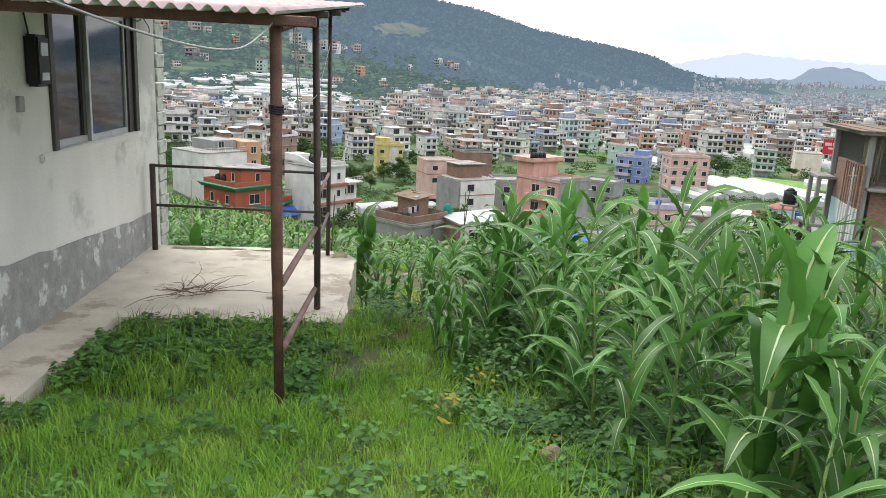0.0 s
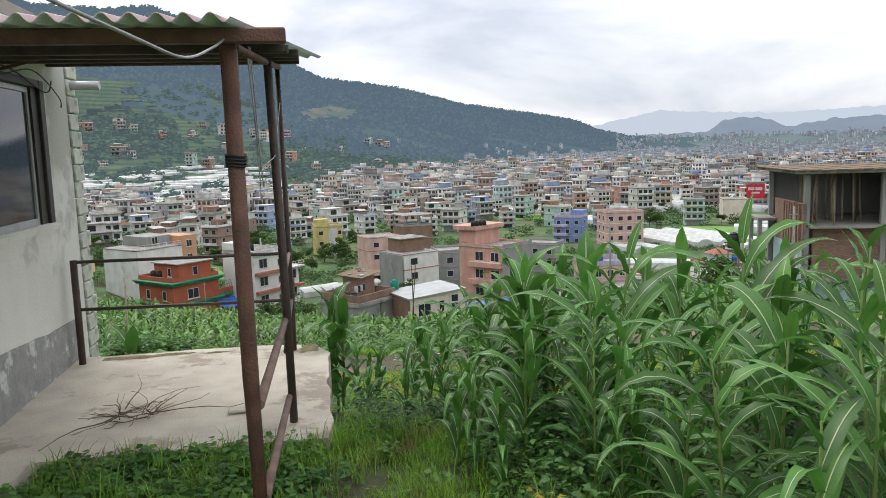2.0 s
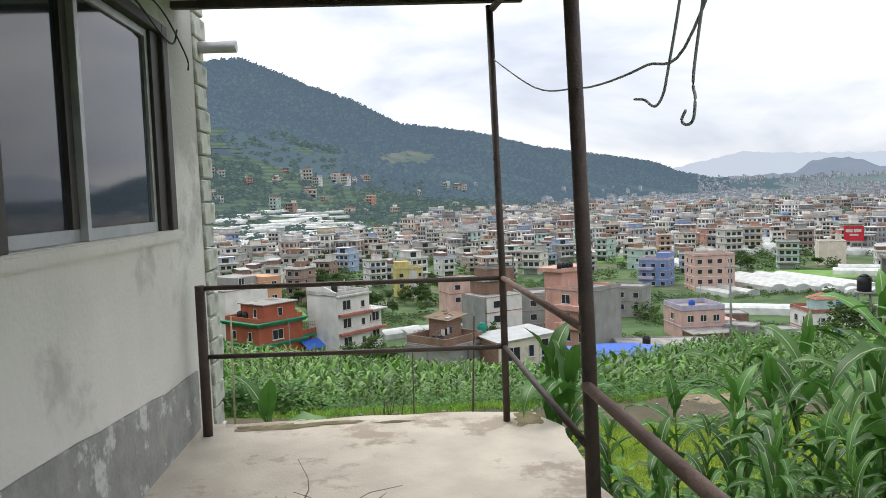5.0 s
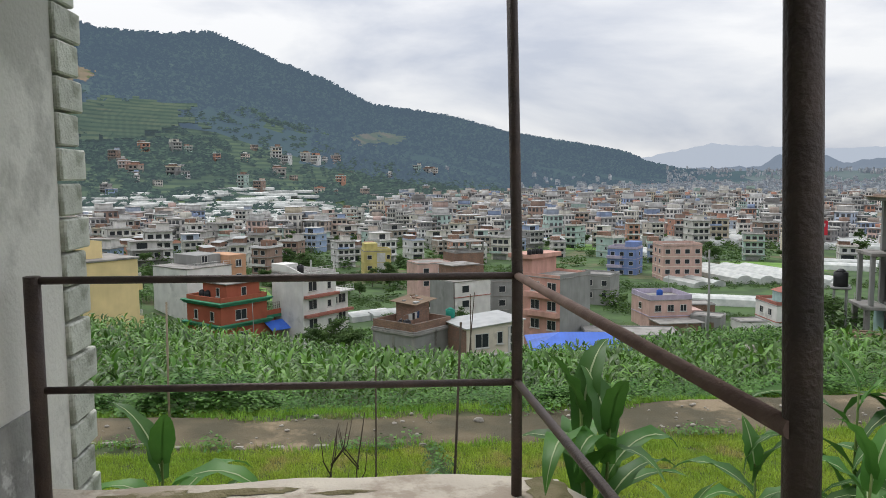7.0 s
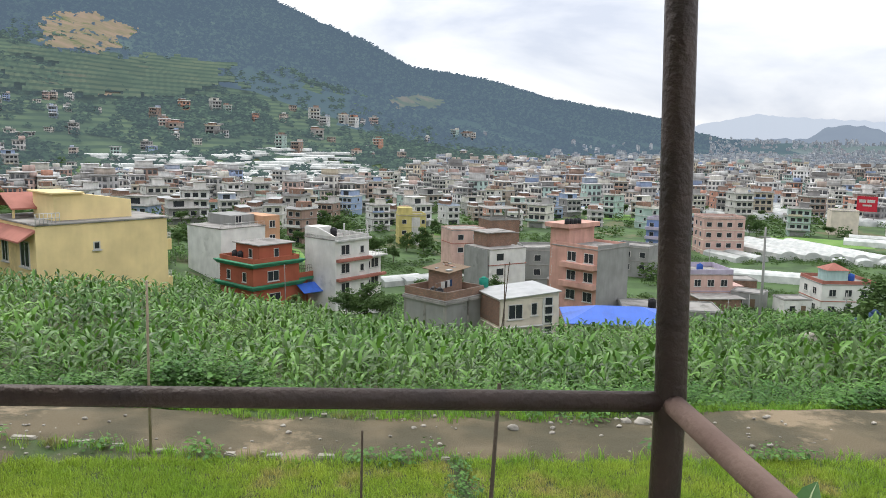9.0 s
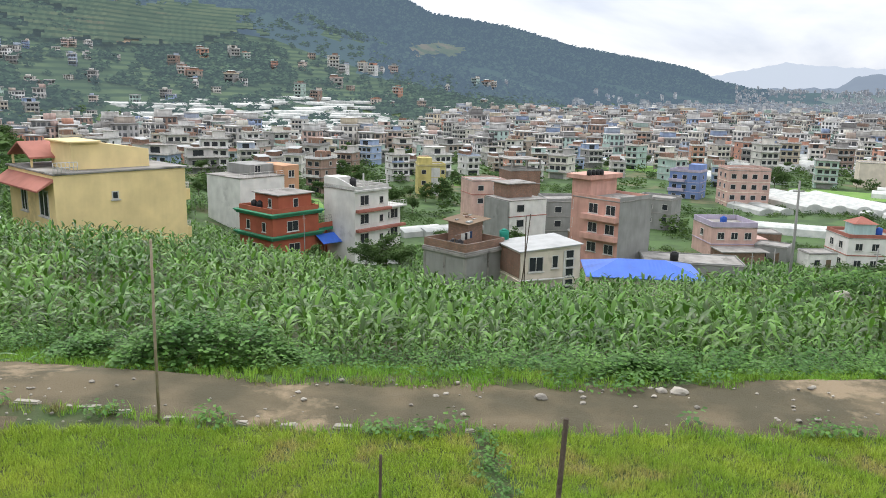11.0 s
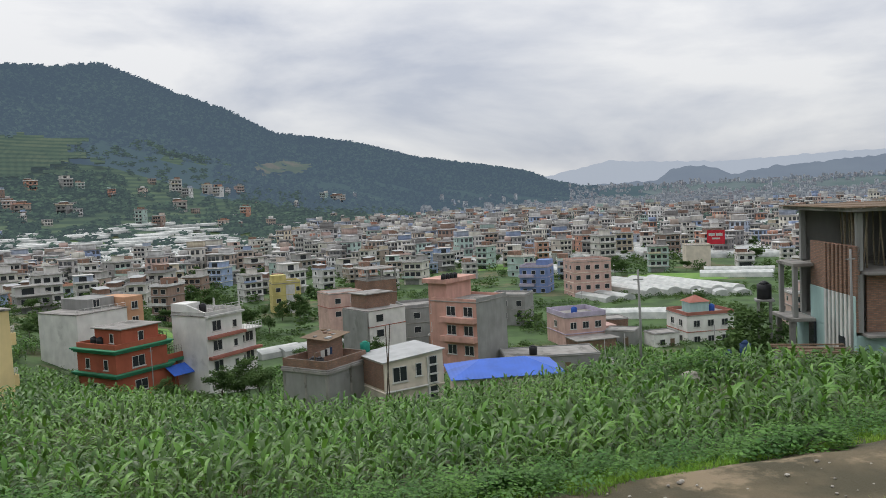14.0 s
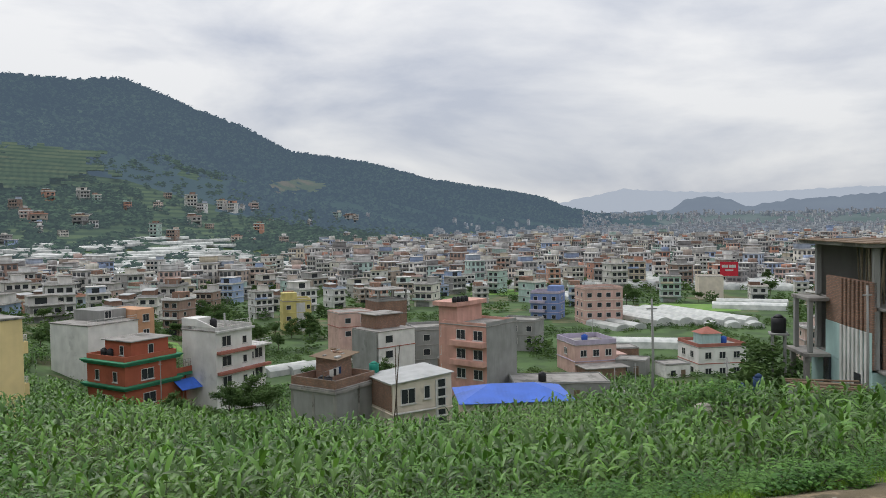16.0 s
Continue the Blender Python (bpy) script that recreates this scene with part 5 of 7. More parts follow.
for px in (-4.7, -0.1):
    for py in (0.2, 4.1):
        block(h, "roof_post", (px, py, 6.17), (px + 0.15, py + 0.15, 6.9), "yellow")
rail_bars(h, -4.85, -3.2, -4.4, 6.16, 0.7)

# red house with green bands
h = hero("brick-red house with bright green horizontal bands", -21.7, 110.7, -16.4, 8.2, 8.1, 2, 36, "red", 3.2, 5, None, 0.8)
for z in (2.95, 6.15):
    for k in range(3):
        block(h, "green_band", (-4.75 + 0.16 * (2 - k) - 0.1, -4.7 + 0.16 * (2 - k) - 0.1, z + 0.2 * k), (4.75 - 0.16 * (2 - k), 4.6 - 0.16 * (2 - k), z + 0.2 * k + 0.17), "green_trim")
block(h, "upper_storey", (-2.4, -3.2, 6.57), (3.5, 2.4, 9.05), "red")
block(h, "upper_roof", (-2.75, -3.55, 9.06), (3.9, 2.8, 9.22), "roof_slab", "weathered grey roof slab")
for f, u, z, ww, wh in (("f", 0.42, 3.95, 2.0, 1.5), ("l", 0.28, 3.95, 0.9, 1.4), ("l", 0.75, 3.95, 0.9, 1.4), ("f", 0.45, 0.7, 2.0, 1.5), ("l", 0.4, 0.7, 1.4, 1.4)):
    add_window(h, 8.2, 8.1, f, u, z, ww, wh)
w1 = add_window(h, 8.2, 8.1, "f", 0.5, 7.2, 0.9, 1.3)
w1.matrix_basis = pose(0.6, -3.2, 7.2)
w1 = add_window(h, 8.2, 8.1, "l", 0.5, 7.2, 0.8, 1.3)
w1.matrix_basis = pose(-2.4, -1.2, 7.2, 0, 0, -90)
block(h, "annex", (4.11, -3.2, -4), (6.4, 1.5, 3.3), "red")
block(h, "annex_band", (4.2, -3.9, 3.31), (7.0, 1.8, 3.75), "green_trim")
block(h, "annex_parapet", (4.2, -3.85, 3.76), (6.95, -3.7, 4.5), "red")
rail_bars(h, 4.4, 6.9, -3.6, 4.5, 1.0, "dark_pipe")
rail_bars(h, 4.15, 6.2, -1.5, 6.2, 1.1, "dark_pipe", 3)
bm = bmesh.new()
vs = [bm.verts.new(p) for p in ((3.4, -4.2, 2.9), (7.3, -4.0, 2.9), (7.5, -6.0, 1.7), (3.4, -6.0, 1.8))]
bm.faces.new(vs)
res = bmesh.ops.extrude_face_region(bm, geom=bm.faces[:])
for v in [e for e in res["geom"] if isinstance(e, bmesh.types.BMVert)]:
    v.co.z -= 0.06
part("awning", bm, M["blue_sheet"], h, "blue tarpaulin awning")
for px in (3.6, 7.2):
    block(h, "awning_post", (px, -5.95, -4), (px + 0.1, -5.85, 1.72), "wood")

# tall white house beside it
h = hero("three-storey white house with dusky pink window bands", -10.7, 114.7, -13.3, 6.9, 6.9, 3, 42, "white_wall", 2.9, 4, None, 0.45, "white_trim")
block(h, "stair_tower", (-3.45, 0.6, 8.87), (-0.6, 3.45, 10.4), "white_wall")
bm = bmesh.new()
vs = [bm.verts.new((x, y, z)) for x in (-3.46, -3.3) for y, z in ((-3.44, 9.3), (0.6, 9.3), (0.6, 10.4), (-1.0, 10.0))]
bm.faces.new(vs[3::-1]), bm.faces.new(vs[4:])
for i in range(4):
    bm.faces.new((vs[i], vs[(i + 1) % 4], vs[4 + (i + 1) % 4], vs[4 + i]))
part("gable_wall", bm, M["white_wall"], h)
block(h, "lattice_cornice", (-3.6, -3.95, 8.55), (3.6, -3.451, 8.86), "white_trim")
for z in (2.6, 5.5):
    block(h, "pink_band", (-3.3, -4.15, z), (3.55, -3.451, z + 0.42), "tile_red")
for z in (0.8, 3.7, 6.5):
    add_window(h, 6.9, 6.9, "f", 0.28, z, 1.7, 1.5)
    add_window(h, 6.9, 6.9, "f", 0.78, z, 0.8, 1.1)
block(h, "wing", (3.46, -2.9, -4), (6.6, 3.0, 5.6), "white_wall")
block(h, "wing_roof", (3.3, -3.7, 5.61), (7.3, 3.2, 5.85), "white_trim")
rail_bars(h, 3.5, 7.2, -3.6, 5.85, 0.8)
rail_bars(h, -3.3, 3.4, -3.85, 9.3, 0.8)
for px in (-1.6, 3.2):
    block(h, "roof_column", (px, -3.3, 9.3), (px + 0.2, -3.1, 11.2), "white_trim")
for z in (0.9, 3.8):
    w1 = add_window(h, 6.9, 6.9, "f", 0.5, z, 1.6, 1.5)
    w1.matrix_basis = pose(5.2, -2.9, z)
    w1 = add_window(h, 6.9, 6.9, "f", 0.5, z, 0.6, 1.1)
    w1.matrix_basis = pose(3.95, -2.9, z)
block(h, "wing_band", (3.56, -3.6, 2.5), (7.2, -2.91, 2.9), "tile_red")
water_tank((-11.2, 114.6, -13.1), "black", r=0.5, h=1.1)
water_tank((-25.2, 110.6, -16.2), "black", r=0.5, h=1.2)
water_tank((-24.2, 109.6, -16.2), "black", r=0.5, h=1.2)

# brick and cream houses below the field
h = hero("unfinished grey cement house with open brick-walled roof terrace", 3.8, 76.3, -14.3, 6.0, 5.7, 2, 48, "grey_cement", 2.9, 4, None, 0.8, "brick")
block(h, "stair_hut", (0.2, -0.2, 5.97), (2.6, 2.5, 8.1), "brick")
bm = bmesh.new()
vs = [bm.verts.new(p) for p in ((-0.4, -0.9, 8.12), (3.1, -0.9, 8.45), (3.1, 2.9, 8.6), (-0.4, 2.9, 8.25))]
bm.faces.new(vs)
res = bmesh.ops.extrude_face_region(bm, geom=bm.faces[:])
for v in [e for e in res["geom"] if isinstance(e, bmesh.types.BMVert)]:
    v.co.z += 0.05
part("hut_roof", bm, M["wood"], h, "rusty tin roof weighed down with scrap")
prng_roof = random.Random(6)
for k in range(9):
    x, y = prng_roof.uniform(-0.2, 2.5), prng_roof.uniform(-0.6, 2.3)
    z = 8.18 + 0.094 * (x + 0.4) + 0.036 * (y + 0.9)
    block(h, "roof_scrap", (x, y, z), (x + prng_roof.uniform(0.3, 0.7), y + prng_roof.uniform(0.15, 0.5), z + prng_roof.uniform(0.06, 0.2)), prng_roof.choice(["wood", "grey_cement", "brick", "tin"]))
for px, py in ((-3.05, -2.9), (-3.05, -0.2), (-3.05, 2.6), (0.3, -2.9), (2.75, -2.9)):
    block(h, "column", (px, py, -4), (px + 0.3, py + 0.3, 5.8), "roof_slab")
block(h, "terrace_floor", (-3.2, -3.05, 5.5), (3.2, 3.0, 5.79), "roof_slab")
block(h, "side_room", (3.01, -3.4, -4), (4.6, 0.5, 2.4), "brick")
block(h, "side_terrace", (2.4, -4.4, 2.41), (5.2, 0.9, 2.6), "roof_slab")
block(h, "side_terrace", (3.06, -3.6, 4.1), (4.6, 0.5, 4.25), "wood")
for px in (3.2, 4.6):
    block(h, "post", (px, -3.5, 2.61), (px + 0.12, -3.38, 4.09), "roof_slab")
add_window(h, 6, 5.7, "f", 0.55, 0.8, 1.2, 1.2)
add_window(h, 6, 5.7, "l", 0.45, 0.9, 1.1, 1.2)
for k, (dx, mk) in enumerate(((0.0, "white_trim"), (0.5, "black"), (1.0, "white_trim"), (1.5, "drum"))):
    bm = bmesh.new()
    box(bm, (-0.2, -0.012, -0.35), (0.2, 0.012, 0.35))
    cl = part("laundry", bm, M[mk], h, "washing hung on a line")
    cl.matrix_basis = pose(-1.6 + dx, -1.2 + 0.1 * k, 7.15, 4, 0, 8 * k - 40)
bm = bmesh.new()
tube(bm, [(-2.9, -1.3, 7.45), (-1.0, -1.1, 7.5), (0.2, -0.9, 7.55)], 0.012, 5)
part("washing_line", bm, M["wire"], h)
block(h, "line_post", (-2.95, -1.35, 6.0), (-2.87, -1.27, 7.5), "wood")
h2 = hero("cream two-storey house with flat tin roof and tall stair window", 11.3, 75.5, -13.9, 6.6, 5.6, 2, 28, "cream", 2.9, 4, "cream", 0, None, False)
bm = bmesh.new()
vs = [bm.verts.new(p) for p in ((-3.6, -3.1, 5.83), (3.45, -3.1, 6.3), (3.45, 3.0, 6.3), (-3.6, 3.0, 5.83))]
bm.faces.new(vs)
res = bmesh.ops.extrude_face_region(bm, geom=bm.faces[:])
for v in [e for e in res["geom"] if isinstance(e, bmesh.types.BMVert)]:
    v.co.z += 0.09
part("tin_roof", bm, M["tin"], h2, "pale low-pitched tin roof")
bm = bmesh.new()
vs = [bm.verts.new((x, y, z)) for y in (-2.8, -2.65) for x, z in ((-3.3, 5.81), (3.3, 5.81), (3.3, 6.27))]
bm.faces.new(vs[2::-1]), bm.faces.new(vs[3:])
for i in range(3):
    bm.faces.new((vs[i], vs[(i + 1) % 3], vs[3 + (i + 1) % 3], vs[3 + i]))
part("gable_wall", bm, M["cream"], h2)
block(h2, "brick_infill", (-3.34, -2.6, 3.1), (-3.305, 2.6, 5.6), "brick", "bare brick side wall")
for u, z, ww, wh in ((0.25, 3.75, 1.6, 1.5), (0.57, 4.0, 0.7, 1.3), (0.25, 0.7, 1.8, 1.3), (0.57, 0.7, 0.7, 1.5)):
    add_window(h2, 6.6, 5.6, "f", u, z, ww, wh)
for k in range(6):
    add_window(h2, 6.6, 5.6, "f", 0.82, 0.3 + 0.92 * k, 0.95, 0.88)
block(h2, "pilaster", (1.4, -2.95, -4), (1.55, -2.801, 5.7), "white_trim")
block(h2, "ledge", (-3.4, -3.3, 2.95), (1.3, -2.91, 3.05), "white_trim")
block(h2, "bay", (3.31, -1.6, -4), (4.1, 1.6, 4.2), "cream")
for x, y in ((2.6, 74.6), (3.2, 74.2)):
    water_tank((x, y, -14.15), "black", r=0.4, h=0.8)
water_tank((8.0, 77.5, -13.9), "teal_tank", "dark green plastic water tank on a roof", 0.5, 1.1)

# blue-roofed shed
shed = thing("shed", "low shed with bright blue hipped metal roof", "shed", (22.2, 76.1, -19.8), -7)
block(shed, "wall", (-5.3, -3.3, -3), (5.3, 3.3, 3.25), "cream")
bm = bmesh.new()
prev = None
for i in range(61):
    u = -5.9 + 11.8 * i / 60
    z = 0.010 * (i % 2)
    ry = 3.9 * min(1.0, (5.9 - abs(u)) / 3.6 + 0.02)
    row = [bm.verts.new(p) for p in ((u, -3.9, 3.3 + z), (u, -3.9 + ry, 3.3 + 1.15 * ry / 3.9 + z), (u, 3.9 - ry, 3.3 + 1.15 * ry / 3.9 + z + 0.001), (u, 3.9, 3.3 + z))]
    if prev:
        for k in range(3):
            bm.faces.new((prev[k], row[k], row[k + 1], prev[k + 1]))
    prev = row
res = bmesh.ops.extrude_face_region(bm, geom=bm.faces[:])
for v in [e for e in res["geom"] if isinstance(e, bmesh.types.BMVert)]:
    v.co.z -= 0.05
part("roof", bm, M["blue_sheet"], shed, "bright blue metal roof")

# pink house with bare cement side
h = hero("three-storey salmon pink house with bare grey cement side wall", 28.6, 115.0, -14.2, 8.6, 8.2, 3, -36, "pink", 2.9, 4, None, 0.4)
block(h, "cement_side", (4.301, -4.1, -4), (4.33, 4.1, 9.4), "grey_cement", "bare grey cement side wall")
block(h, "tower", (-5.6, -3.0, -4), (-2.0, 3.6, 11.4), "pink")
block(h, "tower_roof", (-6.2, -3.8, 11.41), (-1.4, 4.2, 12.1), "pink")
for z in (2.8, 5.7):
    block(h, "balcony", (-2.0, -5.2, z), (4.3, -4.11, z + 0.8), "pink")
for z in (0.7, 3.7, 6.6):
    for u in (0.45, 0.82):
        add_window(h, 8.6, 8.2, "f", u, z, 1.7, 1.5)
    w1 = add_window(h, 8.6, 8.2, "f", 0.1, z, 1.2, 1.5)
    w1.matrix_basis = pose(-4.6, -3.0, z)
for k in range(4):
    water_tank((24.6 + 0.7 * k, 114.3 + 0.4 * k, -10.8), "black", r=0.4, h=0.7)

# pale, purple, blue and mixed houses of the middle distance
h = hero("pink-washed house with purple parapet and brick ground floor", 55.9, 138.5, -22.0, 8.4, 9.0, 2, 24, "pink_pale", 2.9, 4, "purple", 0.9, "purple")
block(h, "brick_base", (-4.0, -9.5, -4), (3.6, -4.6, 2.3), "brick")
block(h, "base_roof", (-4.4, -9.9, 2.31), (4.2, -4.62, 2.5), "roof_slab")
block(h, "side_wing", (4.21, -2.5, -4), (7.4, 4.0, 3.4), "pink_pale")
for f, u in (("f", 0.2), ("f", 0.5), ("f", 0.8), ("r", 0.3), ("r", 0.7), ("l", 0.5)):
    add_window(h, 8.4, 9, f, u, 3.7, 1.3, 1.3)
water_tank((55.4, 138.0, -21.85), "blue_tank", "bright blue water tank on a roof", 0.6, 1.2)
h = hero("large pale pink apartment house with rows of windows", 86.0, 203.0, -17.9, 11.0, 9.0, 4, 20, "pink_pale", 2.8, 3, "cream", 0.6)
for k in range(4):
    for u in (0.12, 0.38, 0.62, 0.88):
        add_window(h, 11, 9, "f", u, 0.7 + 2.8 * k, 1.4, 1.3, True)
    for u in (0.3, 0.7):
        add_window(h, 11, 9, "l", u, 0.7 + 2.8 * k, 1.2, 1.3, True)
h = hero("blue and lilac three-storey house with balconies", 75.8, 217.0, -20.0, 8.6, 7.5, 3, -15, "blue_wall", 2.7, 3, "purple", 0.6, "purple")
for k in range(3):
    for u in (0.18, 0.5, 0.82):
        add_window(h, 8.6, 7.5, "f", u, 0.7 + 2.7 * k, 1.3, 1.2, True)
    add_window(h, 8.6, 7.5, "r", 0.5, 0.7 + 2.7 * k, 1.3, 1.2, True)
    block(h, "balcony", (-4.4, -4.75, 2.7 * k - 0.1), (0.2, -3.76, 2.7 * k + 0.75), "purple")
block(h, "stair_room", (0.2, -1.0, 8.27), (4.2, 3.6, 10.2), "blue_wall")
h = hero("white house with pink-brown bands, striped walls and small tower", 79.0, 132.5, -22.6, 9.5, 8.5, 2, 28, "white_wall", 2.9, 4, "tile_red", 0.6, "tile_red")
block(h, "tower", (-2.6, -1.5, 5.97), (1.2, 2.0, 8.0), "mint")
bm = bmesh.new()
vs = [bm.verts.new(p) for p in ((-2.9, -1.8, 8.0), (1.5, -1.8, 8.0), (1.5, 2.3, 8.0), (-2.9, 2.3, 8.0), (-0.7, 0.2, 9.2))]
for q in ((0, 1, 4), (1, 2, 4), (2, 3, 4), (3, 0, 4), (3, 2, 1, 0)):
    bm.faces.new([vs[i] for i in q])
part("tower_roof", bm, M["tile_red"], h, "small red pyramid roof")
for f, u in (("f", 0.2), ("f", 0.5), ("f", 0.8), ("l", 0.3), ("l", 0.7), ("r", 0.3), ("r", 0.7)):
    add_window(h, 9.5, 8.5, f, u, 3.7, 1.3, 1.3)
    add_window(h, 9.5, 8.5, f, u, 0.7, 1.3, 1.3)
water_tank((81.0, 131.5, -22.4), "blue_tank", "bright blue water tank on a roof", 0.6, 1.2)
h = hero("narrow yellow temple-like tower house with tall arched window", 1.3, 214.0, -19.3, 7.6, 7.0, 3, 8, "temple", 3.0, 3, "temple", 0.5)
block(h, "tower", (-3.7, -2.0, 9.17), (0.2, 2.0, 11.2), "temple")
block(h, "white_panel", (-0.2, -3.56, 0.5), (2.2, -3.505, 8.6), "white_trim")
for k in range(5):
    add_window(h, 7.6, 7, "f", 0.63, 1.2 + 1.35 * k, 0.9, 1.2, True)
for k in range(3):
    add_window(h, 7.6, 7, "f", 0.2, 0.8 + 3 * k, 1.3, 1.2, True)
    add_window(h, 7.6, 7, "f", 0.9, 0.8 + 3 * k, 1.0, 1.2, True)
h = hero("plain white rendered block house with orange rear wing", -30.0, 126.0, -13.0, 8.6, 9.5, 2, 34, "white_wall", 3.2, 5, None, 0.0)
block(h, "roof_room", (-0.5, -2.0, 6.57), (4.2, 4.5, 8.2), "grey_cement")
block(h, "orange_wing", (4.31, -4.4, -5), (7.6, 2.0, 8.0), "orange")
w1 = add_window(h, 8.6, 9.5, "f", 0.5, 6.8, 1.2, 1.2)
w1.matrix_basis = pose(1.0, -2.0, 6.9)
for z in (0.8, 3.6, 6.0):
    w1 = add_window(h, 8.6, 9.5, "f", 0.5, z, 1.2, 1.2)
    w1.matrix_basis = pose(6.0, -4.4, z)
rail_bars(h, -4.2, 4.2, -4.6, 6.55, 0.7)
h = hero("small pale pink house with flat overhanging roof", 12.8, 168.0, -17.8, 8.0, 7.0, 2, 22, "pink_pale", 2.8, 3, "tile_red", 0.2)
for u in (0.25, 0.7):
    for z in (0.7, 3.5):
        add_window(h, 8, 7, "f", u, z, 1.4, 1.2, True)
h = hero("unfinished concrete-framed house with open upper storey", 22.0, 178.0, -16.5, 7.5, 7.0, 2, 25, "brick", 2.9, 3, "roof_slab", 0.3, "grey_cement")
for px in (-3.6, 0, 3.6):
    for py in (-3.4, 3.4):
        block(h, "column", (px - 0.15, py - 0.15, 5.97), (px + 0.15, py + 0.15, 8.4), "roof_slab")
block(h, "top_slab", (-4, -3.8, 8.41), (4, 3.8, 8.6), "roof_slab")
h = hero("grey and cream house with brick upper room and red sill bands", 17.0, 142.0, -18.2, 8.4, 8.0, 2, 36, "white_wall", 2.8, 4, "tile_red", 0.0)
block(h, "cement_side", (-4.54, -4.0, -4), (-4.505, 4.0, 5.6), "grey_cement")
block(h, "roof_room", (-2.5, -1.0, 5.77), (3.0, 3.8, 8.3), "brick")
block(h, "room_roof", (-3.0, -1.5, 8.31), (3.5, 4.2, 8.5), "roof_slab")
for z in (0.7, 3.5):
    add_window(h, 9, 8, "f", 0.3, z, 1.7, 1.4, True)
h = hero("grey bare cement house with stepped storeys", 27.0, 150.0, -19.5, 7.5, 8.0, 3, 15, "grey_cement", 2.8, 3, "roof_slab", 0.5)
for k in range(3):
    add_window(h, 7.5, 8, "f", 0.3, 0.7 + 2.8 * k, 1.4, 1.3, True)
    add_window(h, 7.5, 8, "f", 0.75, 0.7 + 2.8 * k, 1.4, 1.3, True)
h = hero("low grey house with dark windows beside fields", 51.5, 166.0, -21.0, 8.5, 7.0, 2, -18, "grey_cement", 2.8, 3, "roof_slab", 0.4)
for u in (0.15, 0.45, 0.8):
    add_window(h, 9.5, 7, "f", u, 3.5, 1.3, 1.3, True)
    add_window(h, 9.5, 7, "f", u, 0.7, 1.3, 1.3, True)
h = hero("pale yellow block house with blank wall", 150.0, 252.0, -19.5, 8.5, 8.5, 2, 10, "cream", 3.2, 3, None, 0.3)
h = hero("small brick hut with flat cement roof", -35.2, 51.5, -4.6, 3.4, 3.2, 1, -20, "brick", 2.7, 3, None, 0.15, "grey_cement")
block(h, "column", (1.45, -1.66, -3), (1.75, -1.35, 2.68), "grey_cement")
# garden shrine
sh = thing("garden_shrine", "small white domed garden shrine with arched openings", "shrine", (-27.6, 46.4, ground(-27.6, 46.4) + 1.5), 20)
block(sh, "base", (-0.8, -0.8, -1.6), (0.8, 0.8, 0.5), "white_wall")
for px in (-0.65, 0.65):
    for py in (-0.65, 0.65):
        block(sh, "pillar", (px - 0.12, py - 0.12, 0.51), (px + 0.12, py + 0.12, 1.6), "white_wall")
bm = bmesh.new()
vs = [bm.verts.new(p) for p in ((-1.0, -1.0, 1.61), (1.0, -1.0, 1.61), (1.0, 1.0, 1.61), (-1.0, 1.0, 1.61))]
bm.faces.new(vs[::-1])
apex = bm.verts.new((0, 0, 2.5))
for i in range(4):
    bm.faces.new((vs[i], vs[(i + 1) % 4], apex))
part("roof", bm, M["white_wall"], sh)

# billboard
bb = thing("billboard", "bright red roadside billboard with white lettering marks", "billboard", (177, 282, -24), -32)
block(bb, "panel", (-3.5, -0.15, 1.8), (3.5, 0.15, 7.6), "billboard")
for k, (a, b, c, d) in enumerate(((-2.8, 5.2, -0.4, 6.4), (0.0, 5.2, 2.6, 6.4), (-1.5, 3.8, 1.6, 4.5))):
    block(bb, "lettering", (a, -0.19, b), (c, -0.152, d), "white_trim")
for px in (-2.5, 2.5):
    block(bb, "leg", (px, -0.1, -3), (px + 0.25, 0.1, 1.79), "grey_cement")

# ---- unfinished concrete building beside the field ----
ub = thing("unfinished_building", "unfinished three-storey concrete and brick building with mint ground floor", "building", (32.6, 35.5, -9.6), -17)
FH = 3.2
block(ub, "ground_floor", (-3.2, -3.0, -2.5), (6.0, 5.0, FH - 0.15), "mint", "mint-painted ground floor")
for k in range(7):
    block(ub, "white_stripe", (-3.33, -2.6 + 0.5 * k, -2.5), (-3.234, -2.34 + 0.5 * k, FH + 1.9), "white_trim")
block(ub, "side_wall", (-3.2, -3.0, FH), (-2.98, 2.8, 2 * FH + 1.3), "brick", "bare brick side wall")
block(ub, "painted_wall", (-3.232, -3.0, FH - 0.15), (-3.203, 2.8, FH + 1.9), "mint")
for k in range(7):
    block(ub, "brick_rib", (-3.33, -2.6 + 0.5 * k, FH + 1.91), (-3.202, -2.34 + 0.5 * k, 2 * FH + 1.28), "brick")
block(ub, "upper_wall", (-2.6, -2.85, FH), (6.0, -2.68, 2 * FH - 0.15), "brick", "recessed bare brick wall")
block(ub, "back_wall", (-2.97, 4.8, FH), (6.0, 5.0, 3 * FH - 0.11), "grey_cement")
block(ub, "top_wall", (1.5, -2.85, 2 * FH + 0.001), (5.4, -2.68, 3 * FH - 0.11), "brick")
# Unseen wall added at the right end to keep the open top storey dark.
block(ub, "end_wall", (5.8, -1.99, 2 * FH + 0.001), (6.0, 4.79, 3 * FH - 0.11), "brick")
